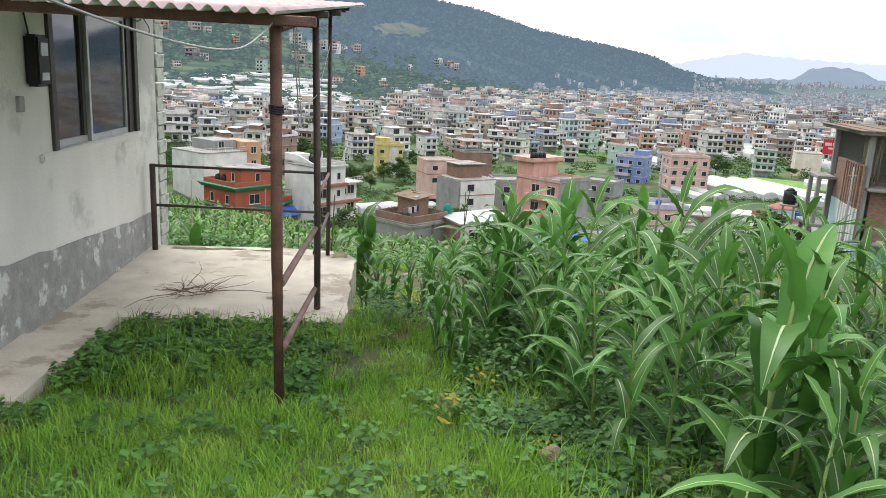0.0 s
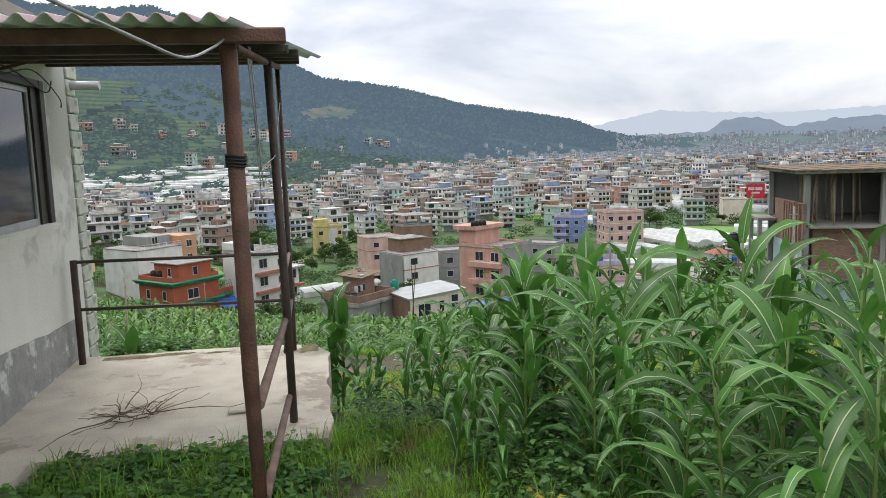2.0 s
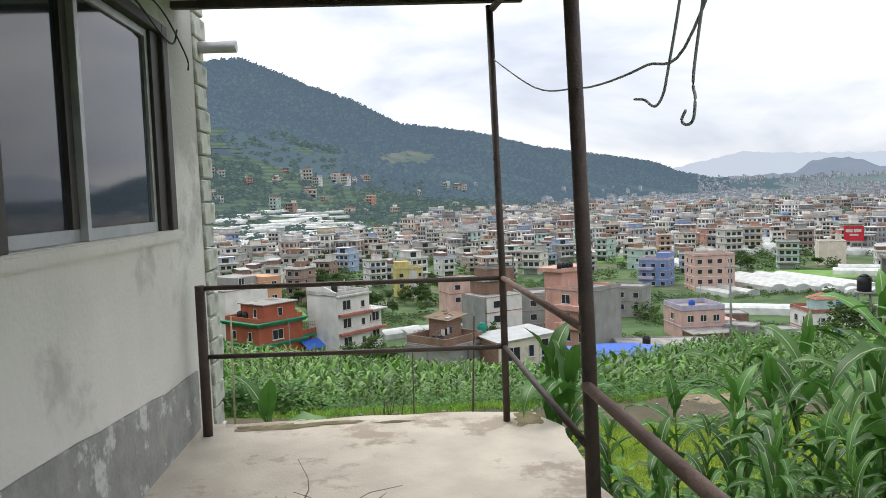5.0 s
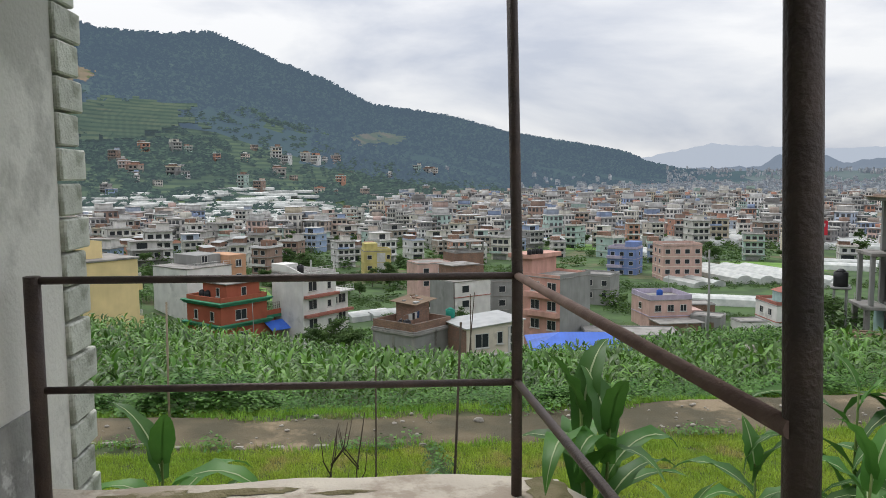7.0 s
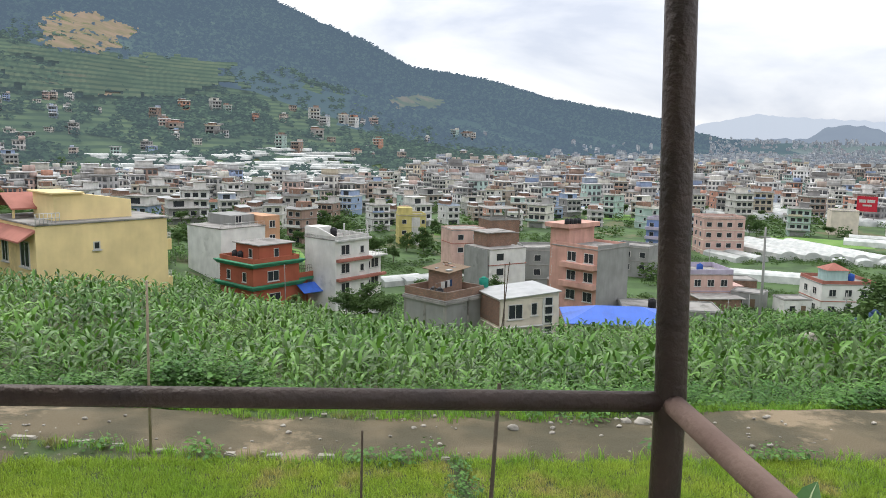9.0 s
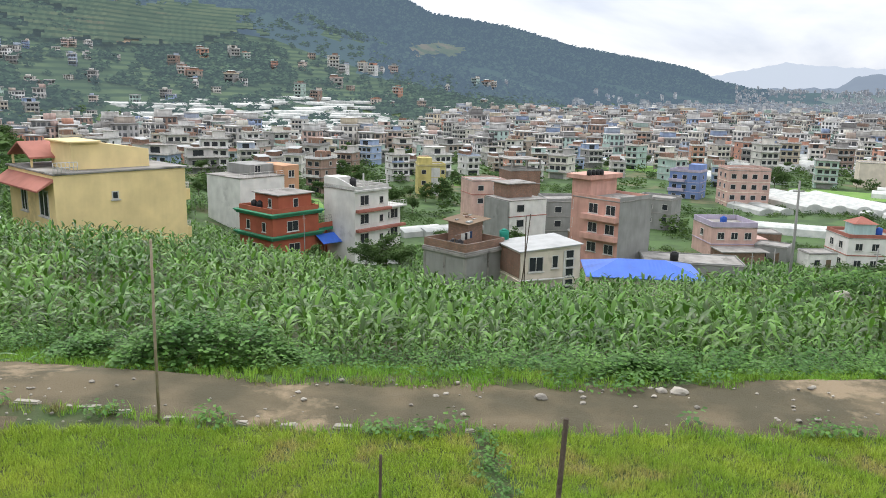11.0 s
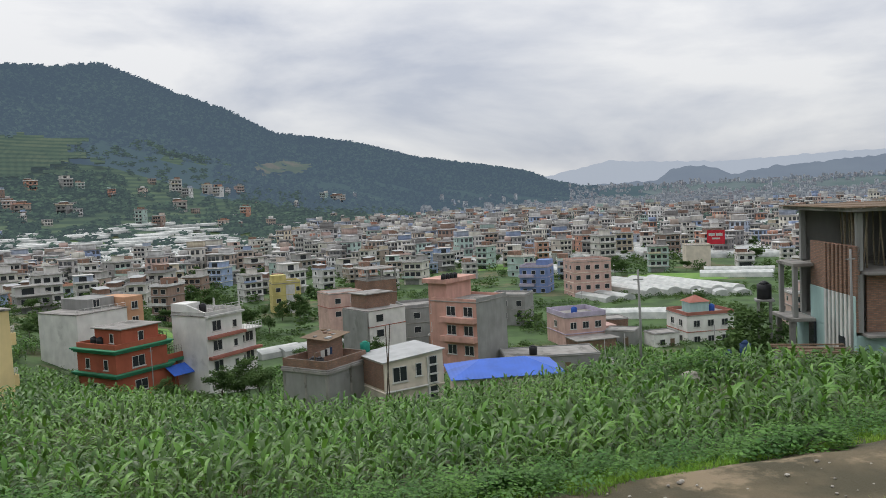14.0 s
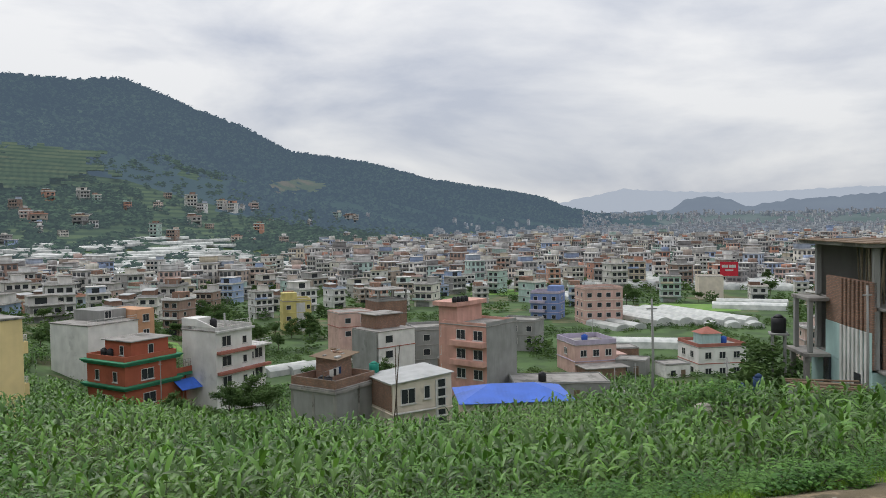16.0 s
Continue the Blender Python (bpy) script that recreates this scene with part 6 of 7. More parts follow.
for k, (a, b) in enumerate((((-2.9, -3.7, FH - 0.15), (6.6, 5.2, FH)), ((-2.9, -3.7, 2 * FH - 0.15), (6.6, 5.2, 2 * FH)), ((-3.8, -3.9, 3 * FH - 0.1), (7.0, 5.6, 3 * FH + 0.1)))):
    block(ub, "floor_slab", a, b, "roof_slab")
for k in range(3):
    for px, py in ((-3.1, -3.0), (1.2, -3.0), (5.4, -3.0), (-3.1, 4.4), (5.4, 4.4)):
        if k:
            block(ub, "column", (px - 0.02, py, k * FH + 0.001), (px + 0.28, py + 0.3, (k + 1) * FH - 0.16), "grey_cement")
brng = random.Random(8)
for k in range(22):
    bm = bmesh.new()
    x, y = brng.uniform(-2.8, 1.0), brng.uniform(-3.4, 1.5)
    tube(bm, [(x, y, 2 * FH), (x + brng.uniform(-0.2, 0.2), y + brng.uniform(-0.2, 0.2), 3 * FH - 0.1)], 0.045, 6)
    part("bamboo_prop", bm, M["stick"], ub)
for k in range(16):
    bm = bmesh.new()
    x = -4.0 + 0.72 * k
    box(bm, (x, -4.2 + brng.uniform(-0.2, 0.2), 3 * FH + 0.101), (x + 0.6, 5.4, 3 * FH + 0.15 + 0.02 * (k % 2)))
    part("formwork_plank", bm, M["wood"], ub, "weathered formwork plank")
block(ub, "balcony", (-4.7, 2.0, FH - 0.2), (-3.24, 5.0, FH), "roof_slab")
block(ub, "balcony", (-4.4, 2.2, 2 * FH - 0.2), (-3.24, 5.0, 2 * FH), "roof_slab")
for px, py in ((-4.6, 2.2), (-4.6, 4.4)):
    block(ub, "column", (px, py, -2.5), (px + 0.3, py + 0.3, FH - 0.21), "roof_slab")
    block(ub, "column", (px + 0.25, py + 0.1, FH + 0.001), (px + 0.5, py + 0.4, 2 * FH - 0.21), "grey_cement")
# Dark panels on the closed walls paint in the shade of openings.
for u, z in ((0.2, 1.0), (1.0, 1.2)):
    bm = bmesh.new()
    box(bm, (-3.345, -3 + 5 * u, z), (-3.238, -3 + 5 * u + 0.8, z + 1.8))
    part("doorway", bm, M["pane"], ub, "dark panel for the shade of an opening")
bm = bmesh.new()
box(bm, (3.0, -3.04, -0.6), (4.6, -3.003, 2.0))
part("doorway", bm, M["pane"], ub, "dark panel for the shade of an opening")
# wooden planks, tank and stump by the building
hut = thing("plank_shelter", "low cement store with heap of weathered planks on top", "store", (26.0, 33.6, ground(26, 33.6)), -25)
block(hut, "wall", (-1.6, -1.2, -1), (1.6, 1.2, 1.3), "grey_cement")
for k in range(9):
    bm = bmesh.new()
    box(bm, (-1.8, -0.1, 0), (1.8, 0.1, 0.06), 0, pose(brng.uniform(-0.2, 0.2), -1.2 + 0.3 * k, 1.31 + 0.07 * (k % 3), 0, 0, brng.uniform(-8, 8)))
    part("plank", bm, M["wood"], hut)
for dx, dy, hh in ((0.0, 0.0, 0.95), (-0.9, 0.1, 0.5)):
    water_tank((23.3 + dx, 35.2 + dy, ground(22, 35.5) + 0.6), "drum", "dark blue plastic water drum on a cement base", 0.28, hh)
stand = thing("tank_stand", "tall grey concrete tank stand among the trees", "tank stand", (28.3, 40.6, ground(28.3, 40.6)), -30)
for px in (-0.4, 0.28):
    for py in (-0.4, 0.28):
        block(stand, "leg", (px, py, -0.5), (px + 0.12, py + 0.12, -5.52 - ground(28.3, 40.6)), "grey_cement")
block(stand, "platform", (-0.55, -0.55, -5.515 - ground(28.3, 40.6)), (0.55, 0.55, -5.4 - ground(28.3, 40.6)), "grey_cement")
water_tank((28.3, 40.6, -5.4), "black", "black plastic water tank on a concrete stand", 0.42, 0.9)
base = thing("cement_plinth", "low grey cement plinth beside the field", "plinth", (22.8, 35.5, ground(22, 35.5)), -20)
block(base, "base", (-1.3, -0.9, -1), (1.3, 0.9, 0.6), "grey_cement")
for k, (x, y, hh) in enumerate(((16.5, 33.5, 5.2), (27.0, 32.0, 6.5), (32.0, 52.0, 8), (38, 80, 9), (60, 145, 9), (-17, 104, 7), (44.5, 100, 8), (82, 118, 9))):
    pole = thing("utility_pole", "thin grey utility pole standing among the houses", "utility pole", (x, y, ground(x, y)))
    bm = bmesh.new()
    tube(bm, [(0, 0, -1), (0.05, 0, hh * 0.5), (0.0, 0, hh)], 0.085, 8, 0.05)
    part("shaft", bm, M["grey_cement"], pole)
    bm = bmesh.new()
    box(bm, (-0.26, -0.025, hh - 0.5), (0.26, 0.025, hh - 0.44))
    part("crossarm", bm, M["grey_cement"], pole)

# leaning poles beside the cream house, and a pale boulder in the field
for x, y, dx, z1 in ((8.3, 68.4, 1.1, -9.6), (9.2, 69.2, -0.1, -9.9)):
    bm = bmesh.new()
    z0 = ground(x, y) - 0.5
    tube(bm, [(x, y, z0), (x + dx * 0.55, y, (z0 + z1) / 2), (x + dx, y + 0.1, z1)], 0.07, 7, 0.045)
    solid("bamboo_pole", bm, M["bark"], "dark leaning bamboo pole beside the cream house", "pole")
bm = bmesh.new()
bmesh.ops.create_icosphere(bm, subdivisions=3, radius=0.34)
for v in bm.verts:
    v.co *= 1 + 0.3 * noise.noise(v.co * 4)
    v.co.z *= 0.75
solid("boulder", bm, M["stone"], "pale rounded boulder standing among the corn", "boulder", "", (15.4, 27.05, -5.95))

# ---- plastic greenhouses ----


def greenhouse_mesh(w, ln, hgt, n=7):
    bm = bmesh.new()
    rows = []
    for j in range(7):
        y = -ln / 2 + ln * j / 6
        sag = 0.04 * (j % 2)
        rows.append([bm.verts.new((-w / 2 * math.cos(math.pi * i / n), y, hgt * 0.45 * (0 < i < n) + (hgt * 0.55 - sag) * math.sin(math.pi * i / n))) for i in range(n + 1)])
    for a, b in zip(rows, rows[1:]):
        for i in range(n):
            bm.faces.new((a[i], a[i + 1], b[i + 1], b[i]))
    bm.faces.new(rows[0]), bm.faces.new(rows[-1][::-1])
    return mesh_of("greenhouse", bm, M["plastic"])


GH = greenhouse_mesh(5.2, 22, 2.3)
GH2 = greenhouse_mesh(4.2, 14, 1.7)
GH3 = greenhouse_mesh(4.9, 36, 2.5)


def greenhouse(x, y, yaw, me=GH, group="plastic tunnel greenhouses"):
    ob = new("greenhouse", me)
    ob.matrix_basis = pose(x, y, ground(x, y) - 0.1, 0, 0, yaw)
    return tagged(ob, "white plastic tunnel greenhouse on a field", "greenhouse", group)


for k in range(2):
    greenhouse(83.5 + 5.6 * k, 191.5 + 1.2 * k, 12, GH2)
for k in range(5):
    greenhouse(95.5 + 5.6 * k, 207.0 - 1.5 * k, 12, GH3)
for k in range(4):
    greenhouse(100 + 5.8 * k, 266 - k, 12)
for k in range(3):
    greenhouse(112 + 5.0 * k, 189 - 2.2 * k, -20, GH2)
greenhouse(143, 217, 58)
greenhouse(150, 226, 58)
greenhouse(76, 161, 66)
# low huts and flat roofs among the plots
for x, y, w, d, top, rel, m, text in ((65, 143, 6.0, 5.0, -24.2, 20, "brick", "low brick hut with flat cement roof"), (63, 133, 5.5, 4.5, -24.8, -12, "grey_cement", "low grey cement hut with flat roof"), (69, 129, 5.0, 4.0, -25.2, 30, "white_wall", "low whitewashed hut with flat roof"),
                                      (39, 108, 14.0, 7.0, -22.3, 10, "grey_cement", "long flat-roofed cement house with stained roof slab"), (47, 101, 5.0, 5.0, -23.4, -15, "brick", "small brick outhouse with flat roof"), (30, 138, 6.0, 5.0, -24.0, 15, "brick", "low brick hut with flat cement roof")):
    h = hero(text, x, y, top, w, d, 1, rel, m, 2.8, 4, None, 0.15, "grey_cement")
    add_window(h, w, d, "f", 0.3, 0.8, 1.1, 1.1, True)
    block(h, "doorway", (w * 0.12, -d / 2 - 0.03, -0.2), (w * 0.12 + 0.9, -d / 2 - 0.003, 1.9), "wood")
water_tank((36, 106.5, -22.1), "black", r=0.6, h=1.2)
for k in range(3):
    greenhouse(-3.5 + 4.4 * k, 152 + 1.0 * k, -60, GH2)

# ---- town houses ----
trng = random.Random(17)
KEEP_OUT = [(-26, 63, 16), (-21, 110, 11), (-9.6, 112, 11), (3, 74, 10), (11, 73, 10), (21, 76, 12), (28.6, 115, 11), (56, 137, 12), (76, 161, 10), (66, 135, 9), (39, 107, 10), (47, 101, 5), (82, 210, 11), (70.5, 222, 9), (106, 204, 22), (109, 264, 17), (117, 187, 11), (147, 222, 14), (79, 132, 11), (1.3, 214, 9), (-31, 126, 11), (12.8, 168, 8), (22, 178, 8), (17, 142, 9), (27, 150, 8), (45, 128, 9),
            (150, 252, 9), (33, 36, 13), (85, 169, 20), (80, 198, 16), (116, 168, 14), (0, 152, 12), (177, 282, 6), (-14, 140, 9), (100, 215, 22), (60, 120, 16), (-50, 60, 20), (30, 215, 14), (48, 235, 16), (130, 210, 20), (-8, 190, 10)]


def free_spot(x, y, r):
    return all((x - a) ** 2 + (y - b) ** 2 > (c + r) ** 2 for a, b, c in KEEP_OUT)


def variant(k, w, d, floors, roof_kind):
    """A town house: storeys with ledges, balconies, framed windows, a shop shutter and a roof of its own kind."""
    fh = 2.9
    ob = thing("house", "flat-roofed concrete town house with balconies and dark windows", "house", (0, 0, 0), 0, "town houses")
    hgt = floors * fh
    trim = M["white_trim"] if k % 3 == 1 else M["roof_slab"]
    slab_part(ob, "wall", (-w / 2, -d / 2, -4), (w / 2, d / 2, hgt), M["town_wall"], 0)
    slab_part(ob, "roof", (-w / 2 - 0.4, -d / 2 - 0.9, hgt + 0.003), (w / 2 + 0.4, d / 2 + 0.3, hgt + 0.2), trim, 0)
    parapet(ob, w + 0.6, d + 0.2, hgt + 0.203, 0.7 if k % 2 else 0.45, M["town_wall"] if k % 2 else M["white_trim"])
    for f in range(1, floors):
        deep = 1.3 if (k + f) % 2 else 0.6
        slab_part(ob, "balcony", (-w / 2 - 0.35, -d / 2 - deep, f * fh - 0.18), (w / 2 + 0.35, d / 2 + 0.1, f * fh), trim, 0)
        if deep > 1:
            slab_part(ob, "balcony_wall", (-w / 2 - 0.3, -d / 2 - deep + 0.03, f * fh + 0.003), (w * (0.5 if k % 2 else 0.1), -d / 2 - deep + 0.15, f * fh + 0.8), M["white_trim"] if (k + f) % 3 == 0 else M["town_wall"], 0)
            slab_part(ob, "balcony_post", (-w / 2 - 0.3, -d / 2 - deep + 0.16, f * fh + 0.003), (-w / 2 - 0.05, -d / 2 - deep + 0.4, (f + 1) * fh - 0.19), trim, 0)
    for f in range(floors):
        for u in ((0.2, 0.5, 0.8) if w > 7.2 and f else (0.27, 0.73)):
            if f:
                add_window(ob, w, d, "f", u, 0.6 + f * fh, 1.9, 1.6, True)
            elif u < 0.5:
                slab_part(ob, "shutter", (-w * 0.4, -d / 2 - 0.05, 0), (w * 0.32, -d / 2 - 0.003, 2.3), M["pane"] if k % 2 else M["grey_cement"], 0)
        for face in ("l", "r"):
            if f or face == "l":
                add_window(ob, w, d, face, 0.35 if (f + k) % 2 else 0.62, 0.75 + f * fh, 1.3, 1.35, True)
    top = hgt + 0.204
    if roof_kind == "room":
        x0 = -w / 2 + 0.3 if k % 2 else 0.0
        slab_part(ob, "stair_room", (x0, 0.2, top), (x0 + w * 0.45, d / 2 - 0.3, top + 2.3), M["town_wall"], 0)
        slab_part(ob, "stair_roof", (x0 - 0.3, -0.2, top + 2.303), (x0 + w * 0.45 + 0.3, d / 2 - 0.1, top + 2.45), trim, 0)
    elif roof_kind == "columns":
        for px in (-w / 2 + 0.1, -0.2, w / 2 - 0.4):
            slab_part(ob, "bare_column", (px, -d / 2 + 0.2, top), (px + 0.3, -d / 2 + 0.5, top + 1.9), M["roof_slab"], 0)
        slab_part(ob, "half_wall", (-w / 2 + 0.1, 0.6, top), (w * 0.2, d / 2 - 0.3, top + 2.2), M["brick"], 0)
    elif roof_kind == "shed":
        slab_part(ob, "lean_to", (-w / 2 + 0.2, -0.4, top), (w * 0.15, d / 2 - 0.2, top + 1.9), M["brick"], 0)
        bm = bmesh.new()
        box(bm, (-w / 2 - 0.1, -1.0, 0), (w * 0.15 + 0.3, d / 2, 0.06), 0, pose(0, 0, top + 2.0, 5, 0, 0))
        part("tin_roof", bm, M["tin"], ob)
    else:
        slab_part(ob, "top_storey", (-w / 2 + 0.1, -d / 2 + 2.4, top), (w / 2 - 1.2, d / 2 - 0.1, top + 2.6), M["town_wall"], 0)
        slab_part(ob, "top_roof", (-w / 2 - 0.2, -d / 2 + 1.6, top + 2.603), (w / 2 - 0.8, d / 2 + 0.2, top + 2.75), trim, 0)
        slab_part(ob, "top_door", (-w * 0.3, -d / 2 + 2.36, top + 0.05), (w * 0.05, -d / 2 + 2.397, top + 2.1), M["pane"], 0)
    if k % 2:
        bm = bmesh.new()
        tube(bm, [(w * 0.3, d * 0.2, top), (w * 0.3, d * 0.2, top + 1.0), (w * 0.3, d * 0.2, top + 1.2)], 0.45, 10, 0.38)
        part("roof_tank", bm, M["black"], ob)
    return ob


def town_window():
    """Frame and dark pane in one mesh, for houses far off."""
    out = {}
    for w, hh in ((1.9, 1.6), (1.3, 1.35)):
        bm = bmesh.new()
        recessed(bm, w, hh, -0.06, 0.02, 0.09, 0.04)
        me = mesh_of("window", bm, M["white_trim"], M["pane"])
        out[w, hh] = (me,)
    return out


WINDOW_MESH.update(town_window())
variants = [variant(0, 7.5, 8, 3, "room"), variant(1, 7, 9, 3, "columns"), variant(2, 8.4, 8, 4, "room"), variant(3, 7.0, 8, 2, "shed"), variant(4, 8.0, 8, 3, "setback"), variant(5, 6.5, 8, 4, "columns"), variant(6, 9.5, 7, 2, "setback"), variant(7, 6.4, 9, 3, "shed")]
used = [False] * len(variants)
placed = []
tries = 0
while len(placed) < 198 and tries < 20000:
    tries += 1
    az = trng.uniform(-33, 47)
    r = 165 + 300 * trng.random() ** 0.85
    x, y = r * math.sin(radians(az)), r * math.cos(radians(az))
    if r < 235 and az > -8 and trng.random() < 0.75:
        continue
    if az < -6 and r < 175 or not free_spot(x, y, 5):
        continue
    if noise.noise(Vector((x * 0.013, y * 0.013, 4))) < -0.28:
        continue
    if any((x - a) ** 2 + (y - b) ** 2 < 105 for a, b in placed):
        continue
    placed.append((x, y))
    k = trng.randrange(len(variants))
    m = pose(x, y, ground(x, y) - 0.3, 0, 0, -az + trng.choice([-35, -20, 15, 30, 40, 10]) + trng.uniform(-8, 8)) @ Matrix.Scale(trng.uniform(0.74, 0.98), 4)
    if not used[k]:
        used[k] = True
        variants[k].matrix_basis = m
    else:
        copy_thing(variants[k], m)


for x, y, k, s in ((-98.5, 610, 5, 1.05), (-86.4, 613, 0, 1.0), (-176, 720, 4, 1.15), (-164, 717, 1, 1.0), (-92, 776, 2, 1.25), (-81, 772, 0, 1.1), (-66, 816, 1, 1.15), (-55, 812, 4, 1.1), (-35.6, 842, 0, 1.15), (-187, 606, 1, 1.0), (-178, 604, 3, 1.2),
                   (-80, 696, 3, 1.3), (-25.5, 708, 1, 1.05), (-154, 620, 3, 1.2), (-40, 626, 1, 0.95), (60, 940, 0, 1.1), (74, 944, 3, 1.3), (82, 950, 1, 1.1), (-200, 705, 3, 1.2), (-205, 640, 0, 1.0)):
    copy_thing(variants[k], pose(x, y, ground(x, y) + 0.3, 0, 0, -math.degrees(math.atan2(x, y)) + trng.choice([-28, 22, 12])) @ Matrix.Scale(s, 4))


def house_template(w, d, floors, seed):
    """A far house in one mesh: storeys, deep balcony shade bands, windows and a varied roof."""
    r = random.Random(200 + seed)
    bm = bmesh.new()
    fh = 2.9
    hh = floors * fh
    box(bm, (-w / 2, -d / 2, -3), (w / 2, d / 2, hh), 0)
    box(bm, (-w / 2 - 0.4, -d / 2 - 0.7, hh), (w / 2 + 0.4, d / 2 + 0.3, hh + 0.45), 2 if seed % 2 else 1)
    kind = seed % 4
    if kind == 0:
        box(bm, (0, 0, hh + 0.45), (w / 2, d / 2, hh + 2.7), 0)
    elif kind == 1:
        box(bm, (-w / 2 + 0.2, -d / 2 + 2.4, hh + 0.45), (w / 2 - 1.5, d / 2, hh + 3.0), 0)
        box(bm, (-w / 2 - 0.1, -d / 2 + 1.8, hh + 3.0), (w / 2 - 1.1, d / 2 + 0.2, hh + 3.2), 1)
    elif kind == 2:
        box(bm, (-w / 2 + 0.2, 0.2, hh + 0.45), (-0.3, d / 2, hh + 2.3), 0)
        box(bm, (w / 2 - 0.5, -d / 2 + 0.2, hh + 0.45), (w / 2 - 0.2, -d / 2 + 0.5, hh + 2.2), 2)
    for f in range(floors):
        for face in (0, 90, -90) if seed < 5 else (0,):
            span, off = (w, d / 2) if face == 0 else (d, w / 2)
            for u in (-0.30, 0.02, 0.33) if face == 0 else (-0.2, 0.25):
                ww = r.uniform(0.6, 1.1)
                box(bm, (u * span - ww, -off - 0.06, f * fh + 0.6), (u * span + ww, -off + 0.05, f * fh + 2.3), 3, pose(0, 0, 0, 0, 0, face))
        if f and (f + seed) % 2:
            x0, x1 = (-w / 2 - 0.2, w / 2 + 0.2) if seed % 3 else (-w / 2 - 0.2, 0.6)
            box(bm, (x0, -d / 2 - 1.0, f * fh - 0.1), (x1, -d / 2, f * fh + 0.1), 2)
            box(bm, (x0, -d / 2 - 1.0, f * fh + 0.1), (x1, -d / 2 - 0.9, f * fh + 0.8), 1)
    V = [tuple(v.co) for v in bm.verts]
    bm.verts.index_update()
    F = [tuple(v.index for v in f.verts) for f in bm.faces]
    I = [f.material_index for f in bm.faces]
    bm.free()
    return V, F, I


far_places = [[] for _ in range(10)]
count = 0
while count < 5400:
    az = trng.uniform(-38, 50)
    r = 340 + (2000 if az < 14 else 2300) * trng.random() ** 1.25
    foot = lerp_table(az, FOOT)
    if r > foot + 40 and az < 22:
        if r > foot + 330 or trng.random() > 0.10:
            continue
    x, y = r * math.sin(radians(az)), r * math.cos(radians(az))
    if noise.noise(Vector((x * 0.006, y * 0.006, 9))) < (-0.14 if az < 12 else -0.3):
        continue
    if r < 480 and any((x - a) ** 2 + (y - b) ** 2 < 120 for a, b in placed):
        continue
    if r < 1000 and noise.noise(Vector((x * 0.007, y * 0.007, 2))) > 0.14 and trng.random() < 0.8:
        continue
    s = trng.uniform(0.6, 0.95)
    kind = trng.choice([0, 2, 3]) if r > foot else trng.randrange(5)
    if r > foot:
        s *= 0.85
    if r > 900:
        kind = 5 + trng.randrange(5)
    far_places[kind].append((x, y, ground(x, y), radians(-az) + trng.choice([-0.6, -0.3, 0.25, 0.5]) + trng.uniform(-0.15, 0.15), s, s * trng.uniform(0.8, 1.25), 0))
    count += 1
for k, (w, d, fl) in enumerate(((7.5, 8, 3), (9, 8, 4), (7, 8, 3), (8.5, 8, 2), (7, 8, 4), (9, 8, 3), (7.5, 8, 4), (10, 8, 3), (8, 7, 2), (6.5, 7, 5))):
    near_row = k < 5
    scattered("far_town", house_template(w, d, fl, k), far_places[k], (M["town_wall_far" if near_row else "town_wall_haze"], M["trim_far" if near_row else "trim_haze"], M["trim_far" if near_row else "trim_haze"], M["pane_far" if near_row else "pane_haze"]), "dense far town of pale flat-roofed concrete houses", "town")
gh_places = []
while len(gh_places) < 1050:
    az = trng.uniform(-34, 48)
    r = 300 + 900 * trng.random() ** 1.2
    if r > lerp_table(az, FOOT) + 120 and az < 20:
        continue
    x, y = r * math.sin(radians(az)), r * math.cos(radians(az))
    if noise.noise(Vector((x * 0.007, y * 0.007, 2))) < 0.11:
        continue
    gh_places.append((x, y, ground(x, y), radians(-az) + 1.57 + trng.uniform(-0.25, 0.25), trng.uniform(0.9, 1.4), 1.0, 0))
me = GH
while len(gh_places) < 1100:
    az = trng.uniform(-30, 6)
    r = lerp_table(az, FOOT) * trng.uniform(0.74, 1.12)
    x, y = r * math.sin(radians(az)), r * math.cos(radians(az))
    gh_places.append((x, y, ground(x, y) + 0.4, radians(-az) + 1.57 + trng.uniform(-0.12, 0.12), trng.uniform(0.9, 1.7), 0.9, 0))
scattered("far_greenhouses", ([tuple(v.co) for v in me.vertices], [tuple(p.vertices) for p in me.polygons], [0] * len(me.polygons)), gh_places, M["plastic"], "rows of white plastic greenhouses across the valley", "greenhouses")

# ---- trees ----


def clump(seed, n, size):
    r = random.Random(seed)
    V, F, I = [], [], []
    for _ in range(n):
        d = V3((r.gauss(0, 1), r.gauss(0, 1), r.gauss(0, 0.8))).normalized() * r.random() ** 0.4
        c = V3((d.x * 0.5, d.y * 0.5, d.z * 0.5 + 0.5))
        a = V3((r.gauss(0, 1), r.gauss(0, 1), r.gauss(0, 0.5))).normalized()
        b = a.cross(V3((r.gauss(0, 1), r.gauss(0, 1), r.gauss(0, 1)))).normalized()
        s = size * r.uniform(0.6, 1.3)
        k = len(V)
        V += [tuple(c - a * s), tuple(c + b * s * 0.55), tuple(c + a * s), tuple(c - b * s * 0.55)]
        F.append((k, k + 1, k + 2, k + 3))
        I.append(0)
    return V, F, I


CROWN = clump(5, 110, 0.105)


